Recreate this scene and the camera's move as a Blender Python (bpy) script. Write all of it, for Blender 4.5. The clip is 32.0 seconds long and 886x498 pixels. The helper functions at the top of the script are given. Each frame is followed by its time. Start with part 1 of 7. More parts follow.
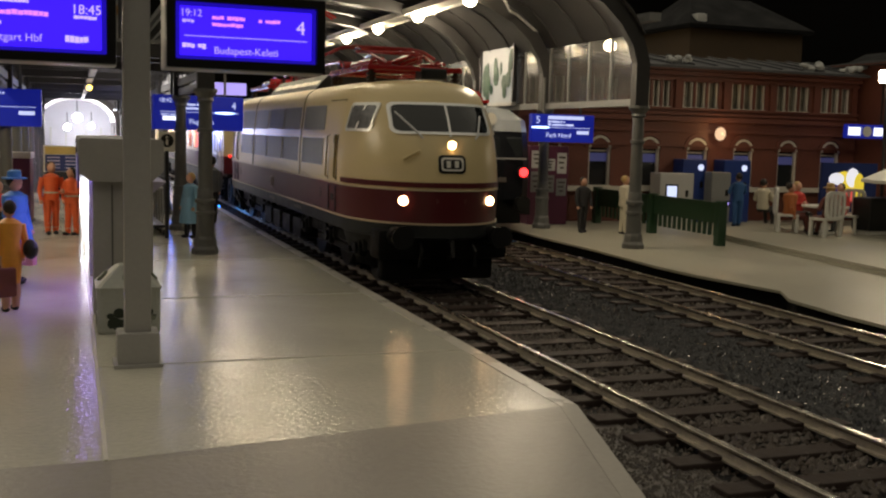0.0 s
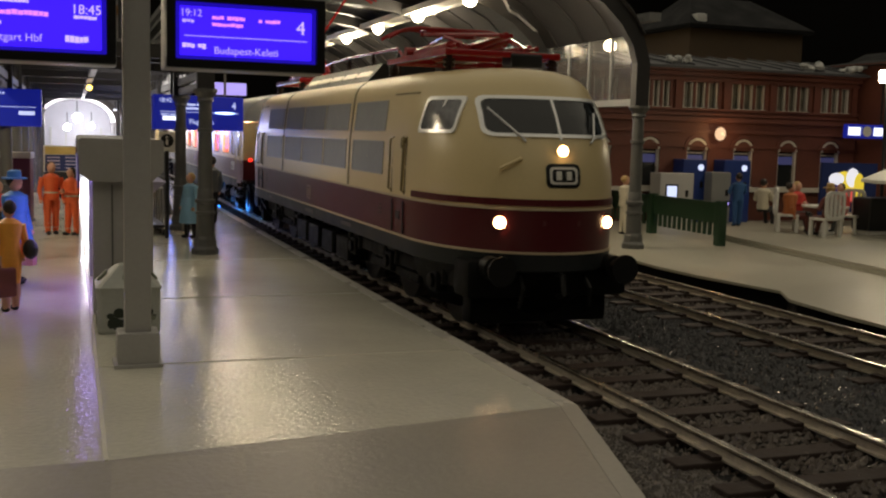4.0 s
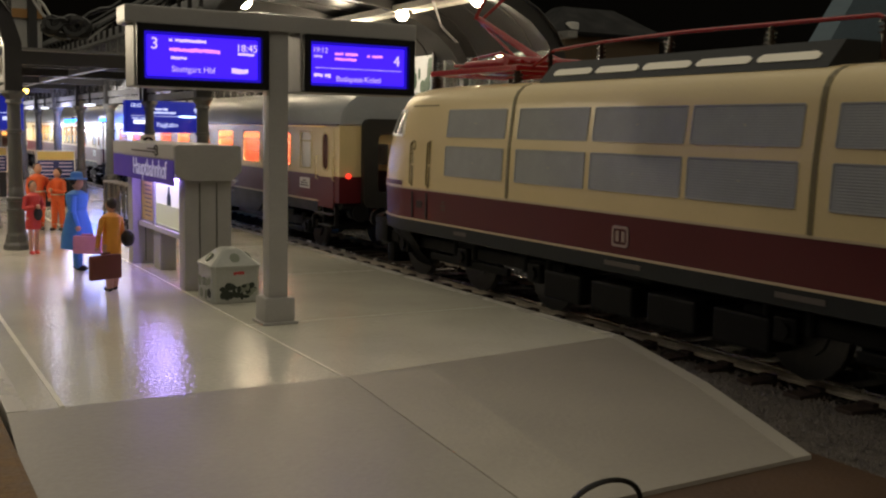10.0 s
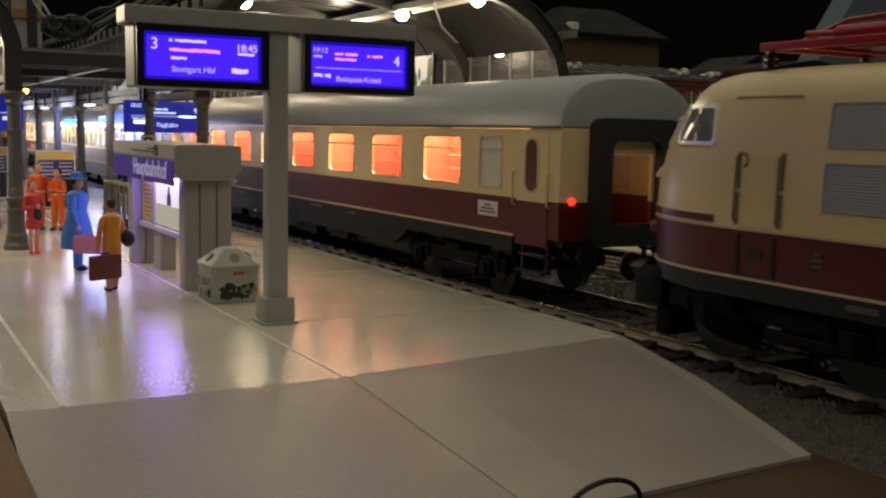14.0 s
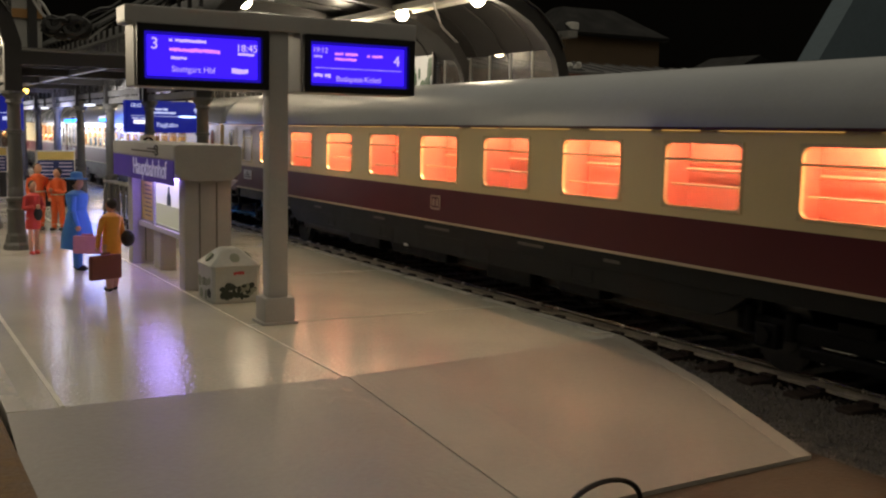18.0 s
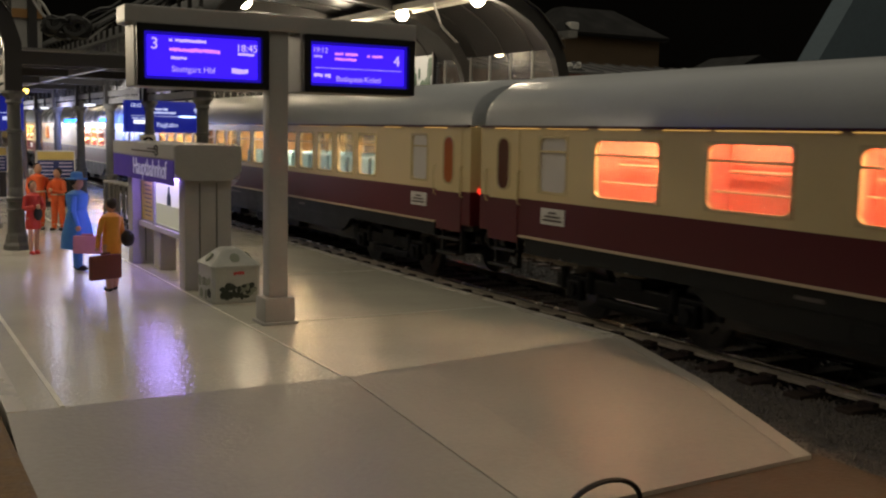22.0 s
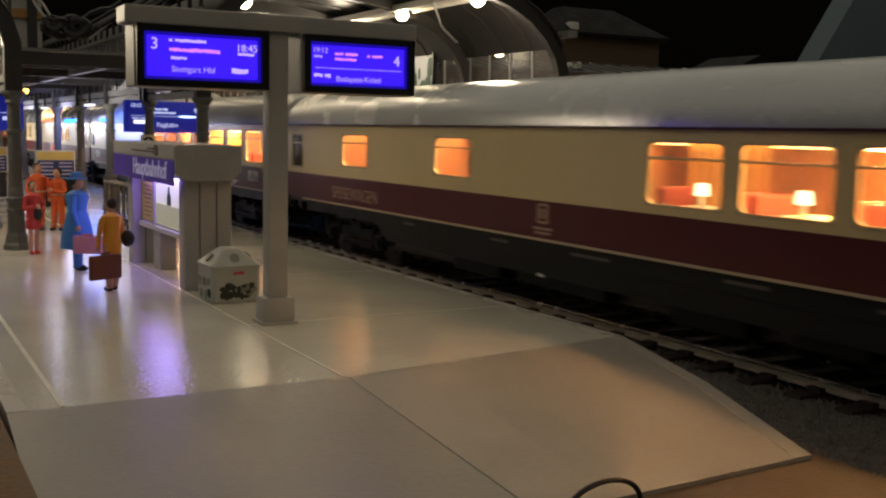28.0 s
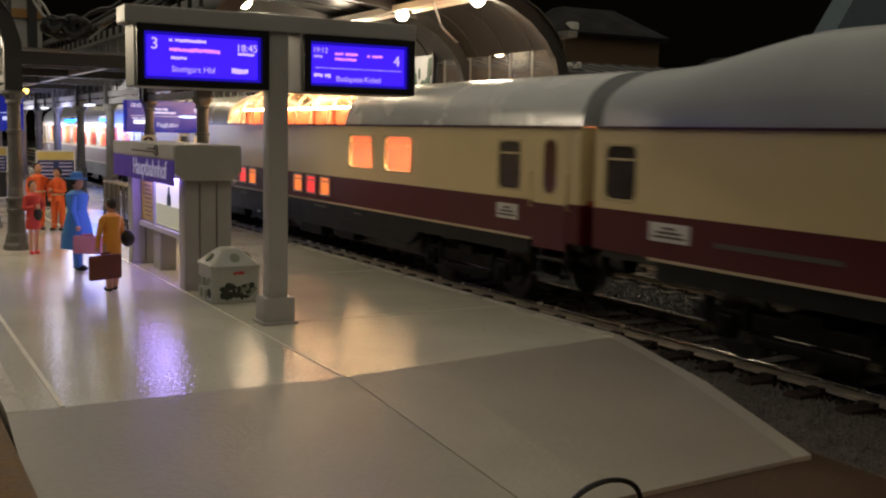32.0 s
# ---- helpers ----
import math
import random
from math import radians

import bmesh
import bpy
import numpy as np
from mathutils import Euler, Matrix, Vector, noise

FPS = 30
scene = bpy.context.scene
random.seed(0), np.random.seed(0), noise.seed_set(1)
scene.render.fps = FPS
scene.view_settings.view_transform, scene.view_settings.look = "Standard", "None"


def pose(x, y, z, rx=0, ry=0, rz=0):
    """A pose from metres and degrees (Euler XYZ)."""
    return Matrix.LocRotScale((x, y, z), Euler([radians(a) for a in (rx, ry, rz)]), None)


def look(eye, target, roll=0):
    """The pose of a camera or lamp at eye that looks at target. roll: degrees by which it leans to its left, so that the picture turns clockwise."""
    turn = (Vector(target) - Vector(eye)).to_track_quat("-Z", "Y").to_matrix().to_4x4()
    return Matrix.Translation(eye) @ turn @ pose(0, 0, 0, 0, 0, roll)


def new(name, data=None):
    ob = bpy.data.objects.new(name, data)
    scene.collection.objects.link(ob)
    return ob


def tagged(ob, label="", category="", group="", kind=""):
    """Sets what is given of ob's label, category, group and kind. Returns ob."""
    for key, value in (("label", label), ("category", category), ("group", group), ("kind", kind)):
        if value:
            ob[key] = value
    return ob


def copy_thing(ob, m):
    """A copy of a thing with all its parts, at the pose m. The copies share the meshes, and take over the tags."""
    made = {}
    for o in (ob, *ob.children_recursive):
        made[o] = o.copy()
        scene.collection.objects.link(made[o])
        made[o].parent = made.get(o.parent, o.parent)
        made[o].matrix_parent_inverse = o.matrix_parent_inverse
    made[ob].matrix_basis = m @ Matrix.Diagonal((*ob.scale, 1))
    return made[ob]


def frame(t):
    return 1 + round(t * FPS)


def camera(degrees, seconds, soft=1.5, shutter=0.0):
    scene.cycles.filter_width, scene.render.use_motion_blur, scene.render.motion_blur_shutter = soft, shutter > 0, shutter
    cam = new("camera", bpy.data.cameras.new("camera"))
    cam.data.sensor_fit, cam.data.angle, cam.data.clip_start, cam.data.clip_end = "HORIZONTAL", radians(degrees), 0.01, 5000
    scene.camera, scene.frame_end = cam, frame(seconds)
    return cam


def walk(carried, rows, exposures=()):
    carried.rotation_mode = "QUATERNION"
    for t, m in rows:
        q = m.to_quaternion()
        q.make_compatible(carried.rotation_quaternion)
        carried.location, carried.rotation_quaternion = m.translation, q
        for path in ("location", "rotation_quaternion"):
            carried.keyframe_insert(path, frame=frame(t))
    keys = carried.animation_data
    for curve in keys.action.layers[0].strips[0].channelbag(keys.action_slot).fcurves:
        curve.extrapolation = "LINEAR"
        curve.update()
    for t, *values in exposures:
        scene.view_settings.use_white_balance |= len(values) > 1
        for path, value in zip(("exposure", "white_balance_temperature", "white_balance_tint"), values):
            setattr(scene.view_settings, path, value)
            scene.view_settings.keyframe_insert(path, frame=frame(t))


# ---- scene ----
# Model railway station at night, 1:87. Plans below are in model units of 11.7 mm (about one scale metre).
U = 0.0117


def eye_pose(x, y, z, yaw, pitch, roll):
    """yaw: degrees to the right of +y; pitch: up; roll as the lens leans."""
    a, b = radians(yaw), radians(pitch)
    eye = Vector((x, y, z)) * U
    way = Vector((math.sin(a) * math.cos(b), math.cos(a) * math.cos(b), math.sin(b)))
    return look(eye, eye + way, roll)


PATH = [
    (0.0, -0.635, -11.176, 2.520, 19.69, -6.24, 1.54),
    (6.2, -0.635, -11.176, 2.520, 19.69, -6.24, 1.54),
    (6.5, -0.679, -11.165, 2.464, 19.80, -6.00, 1.67),
    (7.0, -1.035, -11.301, 2.461, 21.03, -5.96, 1.76),
    (7.5, -1.866, -11.692, 2.506, 23.56, -6.11, 1.48),
    (8.0, -3.324, -12.023, 2.606, 24.99, -6.27, 1.40),
    (8.5, -4.610, -12.355, 2.694, 25.65, -6.46, 1.21),
    (9.0, -4.598, -12.376, 2.678, 25.96, -6.49, 1.01),
    (9.5, -4.816, -13.169, 2.633, 28.82, -6.42, 1.10),
    (10.0, -4.850, -13.219, 2.641, 29.09, -6.40, 1.16),
    (32.0, -4.850, -13.219, 2.641, 29.09, -6.40, 1.16),
]
cam = camera(46.16, 32.0, soft=2.2, shutter=0.5)
walk(cam, [(r[0], eye_pose(*r[1:])) for r in PATH], [(0.0, 0.20), (7.0, 0.25), (10.0, 0.50), (14.0, 0.42), (18.0, 0.15), (23.0, 0.12), (25.0, 0.40), (28.0, 0.02), (29.0, 0.0), (30.0, -0.08), (31.0, 0.05), (32.0, 0.25)])

# ---- light ----
world = bpy.data.worlds.new("room_light")
scene.world = world
world.use_nodes = True
bg = world.node_tree.nodes["Background"]
bg.inputs["Color"].default_value = (0.98, 0.88, 0.68, 1)
bg.inputs["Strength"].default_value = 0.35


def bulb(x, y, z, watts, colour=(1.0, 0.85, 0.6), size=0.12):
    d = bpy.data.lights.new("bulb_light", "POINT")
    d.energy, d.color, d.shadow_soft_size = watts, colour, size * U
    ob = new("bulb_light", d)
    ob.location = Vector((x, y, z)) * U
    return ob


HALLWATTS = {9.30: 0.045, 4.45: 0.006, -4.66: 0.065}      # each lamp of the three hall rows; the west row (-4.66) is added


# ---- materials ----
def mat(name, colour, rough=0.5, metal=0.0, grain=0.0, size=1.0, bump=0.0, fine=0.1, spec=0.5, emit=None, power=0.0, alpha=1.0, trans=0.0, rnd=0.0, stain=0.0):
    """grain: how far the colour varies; size: of the patches, fine: of the grain, in model units."""
    m = bpy.data.materials.new(name)
    m.use_nodes = True
    nt = m.node_tree
    p = nt.nodes["Principled BSDF"]
    p.inputs["Base Color"].default_value = (*colour, 1)
    p.inputs["Roughness"].default_value = rough
    p.inputs["Metallic"].default_value = metal
    p.inputs["Specular IOR Level"].default_value = spec
    if trans:
        p.inputs["Transmission Weight"].default_value = trans
    if alpha < 1:
        p.inputs["Alpha"].default_value = alpha
    if emit:
        p.inputs["Emission Color"].default_value = (*emit, 1)
        p.inputs["Emission Strength"].default_value = power
    if grain or bump or rnd or stain:
        tc = nt.nodes.new("ShaderNodeTexCoord")
        n1 = nt.nodes.new("ShaderNodeTexNoise")
        n1.inputs["Scale"].default_value = 1 / (size * U)
        n1.inputs["Detail"].default_value = 5
        n2 = nt.nodes.new("ShaderNodeTexNoise")
        n2.inputs["Scale"].default_value = 1 / (fine * U)
        n2.inputs["Detail"].default_value = 3
        nt.links.new(tc.outputs["Object"], n1.inputs["Vector"])
        nt.links.new(tc.outputs["Object"], n2.inputs["Vector"])
        add = nt.nodes.new("ShaderNodeMath")
        add.operation = "MULTIPLY_ADD"
        nt.links.new(n1.outputs["Fac"], add.inputs[0])
        add.inputs[1].default_value = 0.65
        sc = nt.nodes.new("ShaderNodeMath")
        sc.operation = "MULTIPLY"
        sc.inputs[1].default_value = 0.35
        nt.links.new(n2.outputs["Fac"], sc.inputs[0])
        nt.links.new(sc.outputs[0], add.inputs[2])
        mr = nt.nodes.new("ShaderNodeMapRange")
        mr.inputs["From Min"].default_value, mr.inputs["From Max"].default_value = 0.3, 0.7
        mr.inputs["To Min"].default_value, mr.inputs["To Max"].default_value = 1 - grain, 1 + grain
        nt.links.new(add.outputs[0], mr.inputs["Value"])
        val = mr.outputs[0]
        if rnd:
            oi = nt.nodes.new("ShaderNodeObjectInfo")
            r2 = nt.nodes.new("ShaderNodeMapRange")
            r2.inputs["To Min"].default_value, r2.inputs["To Max"].default_value = 1 - rnd, 1 + rnd
            nt.links.new(oi.outputs["Random"], r2.inputs["Value"])
            mm = nt.nodes.new("ShaderNodeMath")
            mm.operation = "MULTIPLY"
            nt.links.new(val, mm.inputs[0])
            nt.links.new(r2.outputs[0], mm.inputs[1])
            val = mm.outputs[0]
        vm = nt.nodes.new("ShaderNodeVectorMath")
        vm.operation = "SCALE"
        vm.inputs[0].default_value = colour
        nt.links.new(val, vm.inputs["Scale"])
        nt.links.new(vm.outputs[0], p.inputs["Base Color"])
        rr = nt.nodes.new("ShaderNodeMapRange")
        rr.inputs["From Min"].default_value, rr.inputs["From Max"].default_value = 0.3, 0.7
        rr.inputs["To Min"].default_value, rr.inputs["To Max"].default_value = rough * (1 - 0.5 * grain), min(1, rough * (1 + 0.5 * grain + stain))
        nt.links.new(n1.outputs["Fac"], rr.inputs["Value"])
        nt.links.new(rr.outputs[0], p.inputs["Roughness"])
        if bump:
            b = nt.nodes.new("ShaderNodeBump")
            b.inputs["Strength"].default_value = bump
            b.inputs["Distance"].default_value = 0.02 * U
            nt.links.new(n2.outputs["Fac"], b.inputs["Height"])
            nt.links.new(b.outputs[0], p.inputs["Normal"])
    return m


def glow(name, colour, power, base=(0.02, 0.02, 0.02)):
    return mat(name, base, 0.3, emit=colour, power=power)


CONCRETE = mat("platform_concrete", (0.64, 0.615, 0.52), 0.13, grain=0.12, size=1.3, fine=0.06, bump=0.30, spec=0.7)
RAMP = mat("ramp_concrete", (0.31, 0.285, 0.245), 0.36, grain=0.12, size=2.0, fine=0.06, bump=0.22, spec=0.38)
# Black of the running gear; also holds the shade under platform edges.
DEEPBLACK = mat("deep_black", (0.006, 0.006, 0.006), 0.55, grain=0.4, size=0.3, fine=0.05, spec=0.12)
PAD = mat("ramp_pad", (0.34, 0.31, 0.26), 0.45, grain=0.12, size=0.8, fine=0.05, bump=0.3)
KERB = mat("kerb_concrete", (0.55, 0.52, 0.46), 0.28, grain=0.10, size=0.8, fine=0.06, bump=0.1)
BALLAST = mat("ballast", (0.010, 0.0095, 0.0095), 0.6, grain=0.5, size=0.5, fine=0.12, bump=0.9, spec=0.15)
SLEEPER = mat("sleeper_plastic", (0.036, 0.025, 0.021), 0.6, grain=0.35, size=0.3, fine=0.05, bump=0.3, spec=0.2)
STEEL = mat("rail_steel", (0.66, 0.61, 0.53), 0.24, 1.0, grain=0.6, size=0.35, fine=0.05)
KERBR = mat("ramp_kerb_concrete", (0.35, 0.325, 0.28), 0.48, grain=0.10, size=0.8, fine=0.06, bump=0.1)
RUST = mat("rail_side", (0.50, 0.455, 0.38), 0.42, 0.5, grain=0.3, size=0.4, fine=0.05)
GREY = mat("grey_plastic", (0.35, 0.34, 0.325), 0.42, grain=0.08, size=0.6, fine=0.04, bump=0.06)
IRON = mat("column_paint", (0.105, 0.105, 0.10), 0.42, grain=0.15, size=0.4, fine=0.04, bump=0.08)
DARK = mat("dark_metal", (0.011, 0.011, 0.0115), 0.4, grain=0.3, size=0.4, fine=0.05)
BLACK = mat("black_plastic", (0.009, 0.009, 0.009), 0.35, spec=0.3)
CREAM = mat("cream_paint", (0.66, 0.53, 0.285), 0.33, grain=0.05, size=1.2, fine=0.04, bump=0.02)
RED = mat("wine_red_paint", (0.085, 0.008, 0.012), 0.33, grain=0.08, size=1.2, fine=0.04, bump=0.02)
UNDER = mat("frame_grey_paint", (0.022, 0.024, 0.025), 0.45, grain=0.2, size=0.6, fine=0.05, spec=0.2)
ROOFSILVER = mat("roof_silver_paint", (0.46, 0.475, 0.49), 0.27, 0.25, grain=0.08, size=1.0, fine=0.05, bump=0.03)
ROOFGREY = mat("roof_grey_paint", (0.285, 0.305, 0.325), 0.36, grain=0.08, size=1.0, fine=0.05, bump=0.03)
LINE = mat("lining_paint", (0.50, 0.40, 0.27), 0.45)
BRIGHTTRIM = mat("polished_window_trim", (0.86, 0.86, 0.84), 0.28, 0.35)
SILVER = mat("silver_trim", (0.62, 0.62, 0.62), 0.3, 0.7)
LOUVRE = mat("louvre_grey", (0.29, 0.30, 0.31), 0.55, grain=0.10, size=0.3, fine=0.03)
PANTO = mat("pantograph_red", (0.28, 0.011, 0.012), 0.25, grain=0.1, size=0.3, fine=0.05)
BRICK = mat("station_brick", (0.135, 0.042, 0.026), 0.6, grain=0.25, size=1.0, fine=0.06, bump=0.3)
TRIM = mat("window_trim", (0.62, 0.58, 0.50), 0.5, grain=0.06, size=0.4, fine=0.04)
# Copy of roof_slate, darkened because the far roofs lie in the dark.
SLATESHADED = mat("shaded_slate", (0.006, 0.006, 0.0065), 0.7, grain=0.3, size=0.8, fine=0.06, bump=0.3, spec=0.15)
SLATE = mat("roof_slate", (0.075, 0.075, 0.08), 0.5, grain=0.3, size=0.8, fine=0.06, bump=0.3, spec=0.25)
GREEN = mat("fence_green", (0.018, 0.05, 0.022), 0.4, grain=0.15, size=0.4, fine=0.05)
WHITE = mat("white_plastic", (0.72, 0.70, 0.64), 0.4, grain=0.05, size=0.4, fine=0.05)
CORK = mat("dark_cork", (0.14, 0.08, 0.03), 0.8, grain=0.4, size=0.3, fine=0.05, bump=0.6)
WOOD = mat("cork_board", (0.064, 0.033, 0.015), 0.6, grain=0.25, size=0.7, fine=0.05, bump=0.4)
NIGHT = mat("dark_wall_paint", (0.005, 0.0045, 0.004), 0.9, grain=0.2, size=8, fine=0.5, spec=0.1)
GLASS = mat("clear_glazing", (0.11, 0.105, 0.10), 0.09, grain=0.6, size=0.5, fine=0.05, alpha=0.5)
# Grey base colour stands in for the reflection in the cab panes.
CABPANE = mat("cab_pane_reflection", (0.16, 0.16, 0.17), 0.10, grain=0.5, size=0.4, fine=0.08)
PANE = mat("dark_pane", (0.02, 0.022, 0.024), 0.08)
SCREEN = glow("display_violet", (0.036, 0.008, 1.0), 1.35)
SIGNBLUE = glow("sign_blue", (0.012, 0.022, 0.42), 0.34, (0.01, 0.02, 0.25))
SCREENDIM = glow("display_violet_edge", (0.03, 0.008, 1.0), 0.35)
LETTER = glow("display_letters", (0.55, 0.40, 1.0), 1.15)
PINK = glow("display_letters_pink", (0.75, 0.22, 0.95), 1.1)
LAMP = glow("warm_lamp", (1.0, 0.80, 0.50), 30.0)
HEADLAMP = glow("headlamp", (1.0, 0.58, 0.26), 17.0)
REDLAMP = glow("tail_lamp", (1.0, 0.03, 0.015), 1.6)
REDBRIGHT = glow("tail_lamp_bright", (1.0, 0.03, 0.03), 4.0)
CONCRETE5 = mat("platform_five_concrete", (0.36, 0.34, 0.27), 0.35, grain=0.12, size=2.5, fine=0.08, bump=0.12, stain=0.3)
WINBLUE = mat("window_blind_blue", (0.10, 0.12, 0.30), 0.6, emit=(0.12, 0.12, 0.4), power=0.12)
SNOW = mat("pale_ornament", (0.50, 0.50, 0.48), 0.7, grain=0.2, size=0.3, fine=0.05, bump=0.3)
OCHRE = mat("ochre_plaster", (0.085, 0.056, 0.030), 0.7, grain=0.15, size=1.0, fine=0.06, bump=0.2)
TEAL = mat("blue_grey_screen", (0.10, 0.14, 0.17), 0.8, grain=0.15, size=6, fine=0.3)
WORKBLUE = mat("machine_blue", (0.015, 0.04, 0.20), 0.35, grain=0.1, size=0.5, fine=0.05)
WALLGLOW = glow("wall_lamp_glow", (1.0, 0.62, 0.36), 0.9)
POSTYEL = glow("poster_yellow", (0.95, 0.72, 0.05), 0.55, (0.5, 0.4, 0.05))
POSTWHT = glow("poster_white", (0.85, 0.85, 0.95), 0.7, (0.5, 0.5, 0.5))
POSTRED = glow("poster_red", (0.85, 0.10, 0.08), 0.5, (0.5, 0.1, 0.1))
NIGHTBLUE = mat("night_blue_paint", (0.005, 0.0055, 0.008), 0.45, grain=0.15, size=0.8, fine=0.05, spec=0.15)


# ---- mesh tools (model units) ----
def box(bm, x, y, z, sx, sy, sz, rz=0.0, bevel=0.0):
    """A block round (x, y, z) of full sizes sx, sy, sz."""
    m = Matrix.Translation((x, y, z)) @ Matrix.Rotation(radians(rz), 4, "Z") @ Matrix.Diagonal((sx, sy, sz, 1))
    made = bmesh.ops.create_cube(bm, size=1.0, matrix=m)
    if bevel:
        es = list({e for v in made["verts"] for e in v.link_edges})
        bmesh.ops.bevel(bm, geom=es, offset=bevel, segments=2, affect="EDGES", profile=0.6)
    return bm


def rod(bm, a, b, r, r2=None, n=8):
    """A round bar from a to b."""
    a, b = Vector(a), Vector(b)
    q = (b - a).to_track_quat("Z", "Y").to_matrix().to_4x4()
    m = Matrix.Translation((a + b) / 2) @ q
    bmesh.ops.create_cone(bm, cap_ends=True, segments=n, radius1=r, radius2=r if r2 is None else r2, depth=(b - a).length, matrix=m)
    return bm


def ball(bm, x, y, z, r, sx=1, sy=1, sz=1, n=10):
    m = Matrix.Translation((x, y, z)) @ Matrix.Diagonal((sx, sy, sz, 1))
    bmesh.ops.create_uvsphere(bm, u_segments=n, v_segments=max(5, n * 2 // 3), radius=r, matrix=m)
    return bm


def skin(bm, rings, caps=True, closed=True):
    """Faces between rings of equal length."""
    vs = [[bm.verts.new(p) for p in r] for r in rings]
    n = len(rings[0])
    for a, b in zip(vs, vs[1:]):
        for i in range(n if closed else n - 1):
            j = (i + 1) % n
            bm.faces.new((a[i], a[j], b[j], b[i]))
    if caps:
        bm.faces.new(vs[0][::-1])
        bm.faces.new(vs[-1])
    bmesh.ops.recalc_face_normals(bm, faces=bm.faces)
    return bm


def lathe(bm, x, y, prof, n=16):
    """Turned about an upright axis; prof: (radius, z)."""
    rings = [[(x + r * math.cos(2 * math.pi * i / n), y + r * math.sin(2 * math.pi * i / n), z) for i in range(n)] for r, z in prof]
    return skin(bm, rings)


def tube(bm, pts, r, n=6):
    """One continuous round bar through the points."""
    pts = [Vector(p) for p in pts]
    rings, side = [], None
    for i, p in enumerate(pts):
        d = (pts[min(i + 1, len(pts) - 1)] - pts[max(i - 1, 0)]).normalized()
        if side is None:
            side = d.orthogonal().normalized()
        side = (side - d * side.dot(d)).normalized()
        up = d.cross(side)
        rings.append([p + side * (r * math.cos(2 * math.pi * k / n)) + up * (r * math.sin(2 * math.pi * k / n)) for k in range(n)])
    return skin(bm, rings)


def extrude(bm, outline, axis, lo, hi):
    """A flat outline of (a, b) pairs drawn along an axis: x: (y, z); y: (x, z); z: (x, y)."""
    put = {"x": lambda a, b, c: (c, a, b), "y": lambda a, b, c: (a, c, b), "z": lambda a, b, c: (a, b, c)}[axis]
    return skin(bm, [[put(a, b, c) for a, b in outline] for c in (lo, hi)])


def part(name, bm, material, parent=None, label="", smooth=False):
    me = bpy.data.meshes.new(name)
    bmesh.ops.scale(bm, vec=(U, U, U), verts=bm.verts)
    bm.to_mesh(me)
    bm.free()
    for m in material if isinstance(material, (list, tuple)) else (material,):
        me.materials.append(m)
    if smooth:
        me.shade_smooth()
        me.set_sharp_from_angle(angle=radians(38))
    ob = new(name, me)
    if parent:
        ob.parent = parent
    if label:
        ob["label"] = label
    return ob


def thing(name, label, category, x=0, y=0, z=0, rz=0, group="", kind=""):
    ob = new(name)
    ob.empty_display_size = 0.005
    ob.matrix_basis = Matrix.Translation(Vector((x, y, z)) * U) @ Matrix.Rotation(radians(rz), 4, "Z")
    return tagged(ob, label, category, group, kind)


def at(x, y, z=0, rz=0):
    return Matrix.Translation(Vector((x, y, z)) * U) @ Matrix.Rotation(radians(rz), 4, "Z")


def new_bm():
    return bmesh.new()


def setting(name, bm, material, label, category):
    return tagged(part(name, bm, material), label, category, kind="structure")


# ---- the setting ----
ZR = -0.08          # rail top
X4, X5, X3 = 5.40, 9.20, -5.40
XT = 5.32           # the train's centre line

bm = new_bm()
box(bm, 10, 30, -0.75, 260, 340, 0.6)
setting("ground", bm, BALLAST, "dark layout board with fine black ballast", "ground")

bm = new_bm()
box(bm, 10, 200, 39, 260, 2, 80)
setting("backdrop", bm, NIGHT, "dark wall of the room behind the layout", "wall")
bm = new_bm()
box(bm, 130, 30, 39, 2, 338, 80)
setting("wall_east", bm, NIGHT, "dark side wall of the room", "wall")


bm = new_bm()
box(bm, 10, -140, 29, 260, 2, 60)
setting("wall_south", bm, NIGHT, "dark end wall of the room", "wall")
bm = new_bm()
box(bm, -110, 30, 29, 2, 338, 60)
setting("wall_west", bm, NIGHT, "dark side wall of the room", "wall")


def platform_outline(inset):
    a = 3.85 - inset
    return [(-3.78 + inset, 110), (-3.78 + inset, -3.15), (-0.4, -3.12), (a, -2.5), (a, 110)]


bm = new_bm()
extrude(bm, platform_outline(0.16), "z", -0.45, 0.0)
setting("platform", bm, CONCRETE, "worn pale concrete platform surface with a dull sheen", "platform")
bm = new_bm()
edge_pts = [(-3.80, -3.15, 0.0), (-0.4, -3.12, 0.0), (3.69, -2.5, 0.0), (3.13, -4.68, -0.085), (2.28, -6.92, -0.17), (-3.95, -7.25, -0.17)]
skin(bm, [edge_pts, [(x, y, z - 0.05) for x, y, z in edge_pts]])
setting("platform_ramp", bm, RAMP, "grey ramp at the platform's end, slightly lower", "ramp")
# Black inset base paints the shadow gap below the ramp's edge.
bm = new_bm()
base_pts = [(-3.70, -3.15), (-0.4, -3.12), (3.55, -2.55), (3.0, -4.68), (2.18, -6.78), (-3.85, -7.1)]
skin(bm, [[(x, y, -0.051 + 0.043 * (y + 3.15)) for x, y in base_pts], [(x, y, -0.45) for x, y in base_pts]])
setting("ramp_base", bm, DEEPBLACK, "black inset base for the shadow gap under the ramp", "ramp")
bm = new_bm()
skin(bm, [[(x, y, z + 0.004), (x + w, y, z + 0.004), (x + w, y, z - 0.07), (x, y, z - 0.07)] for x, y, z, w in ((3.69, -2.5, 0.0, 0.18), (3.13, -4.68, -0.085, 0.19), (2.28, -6.92, -0.17, 0.20))])
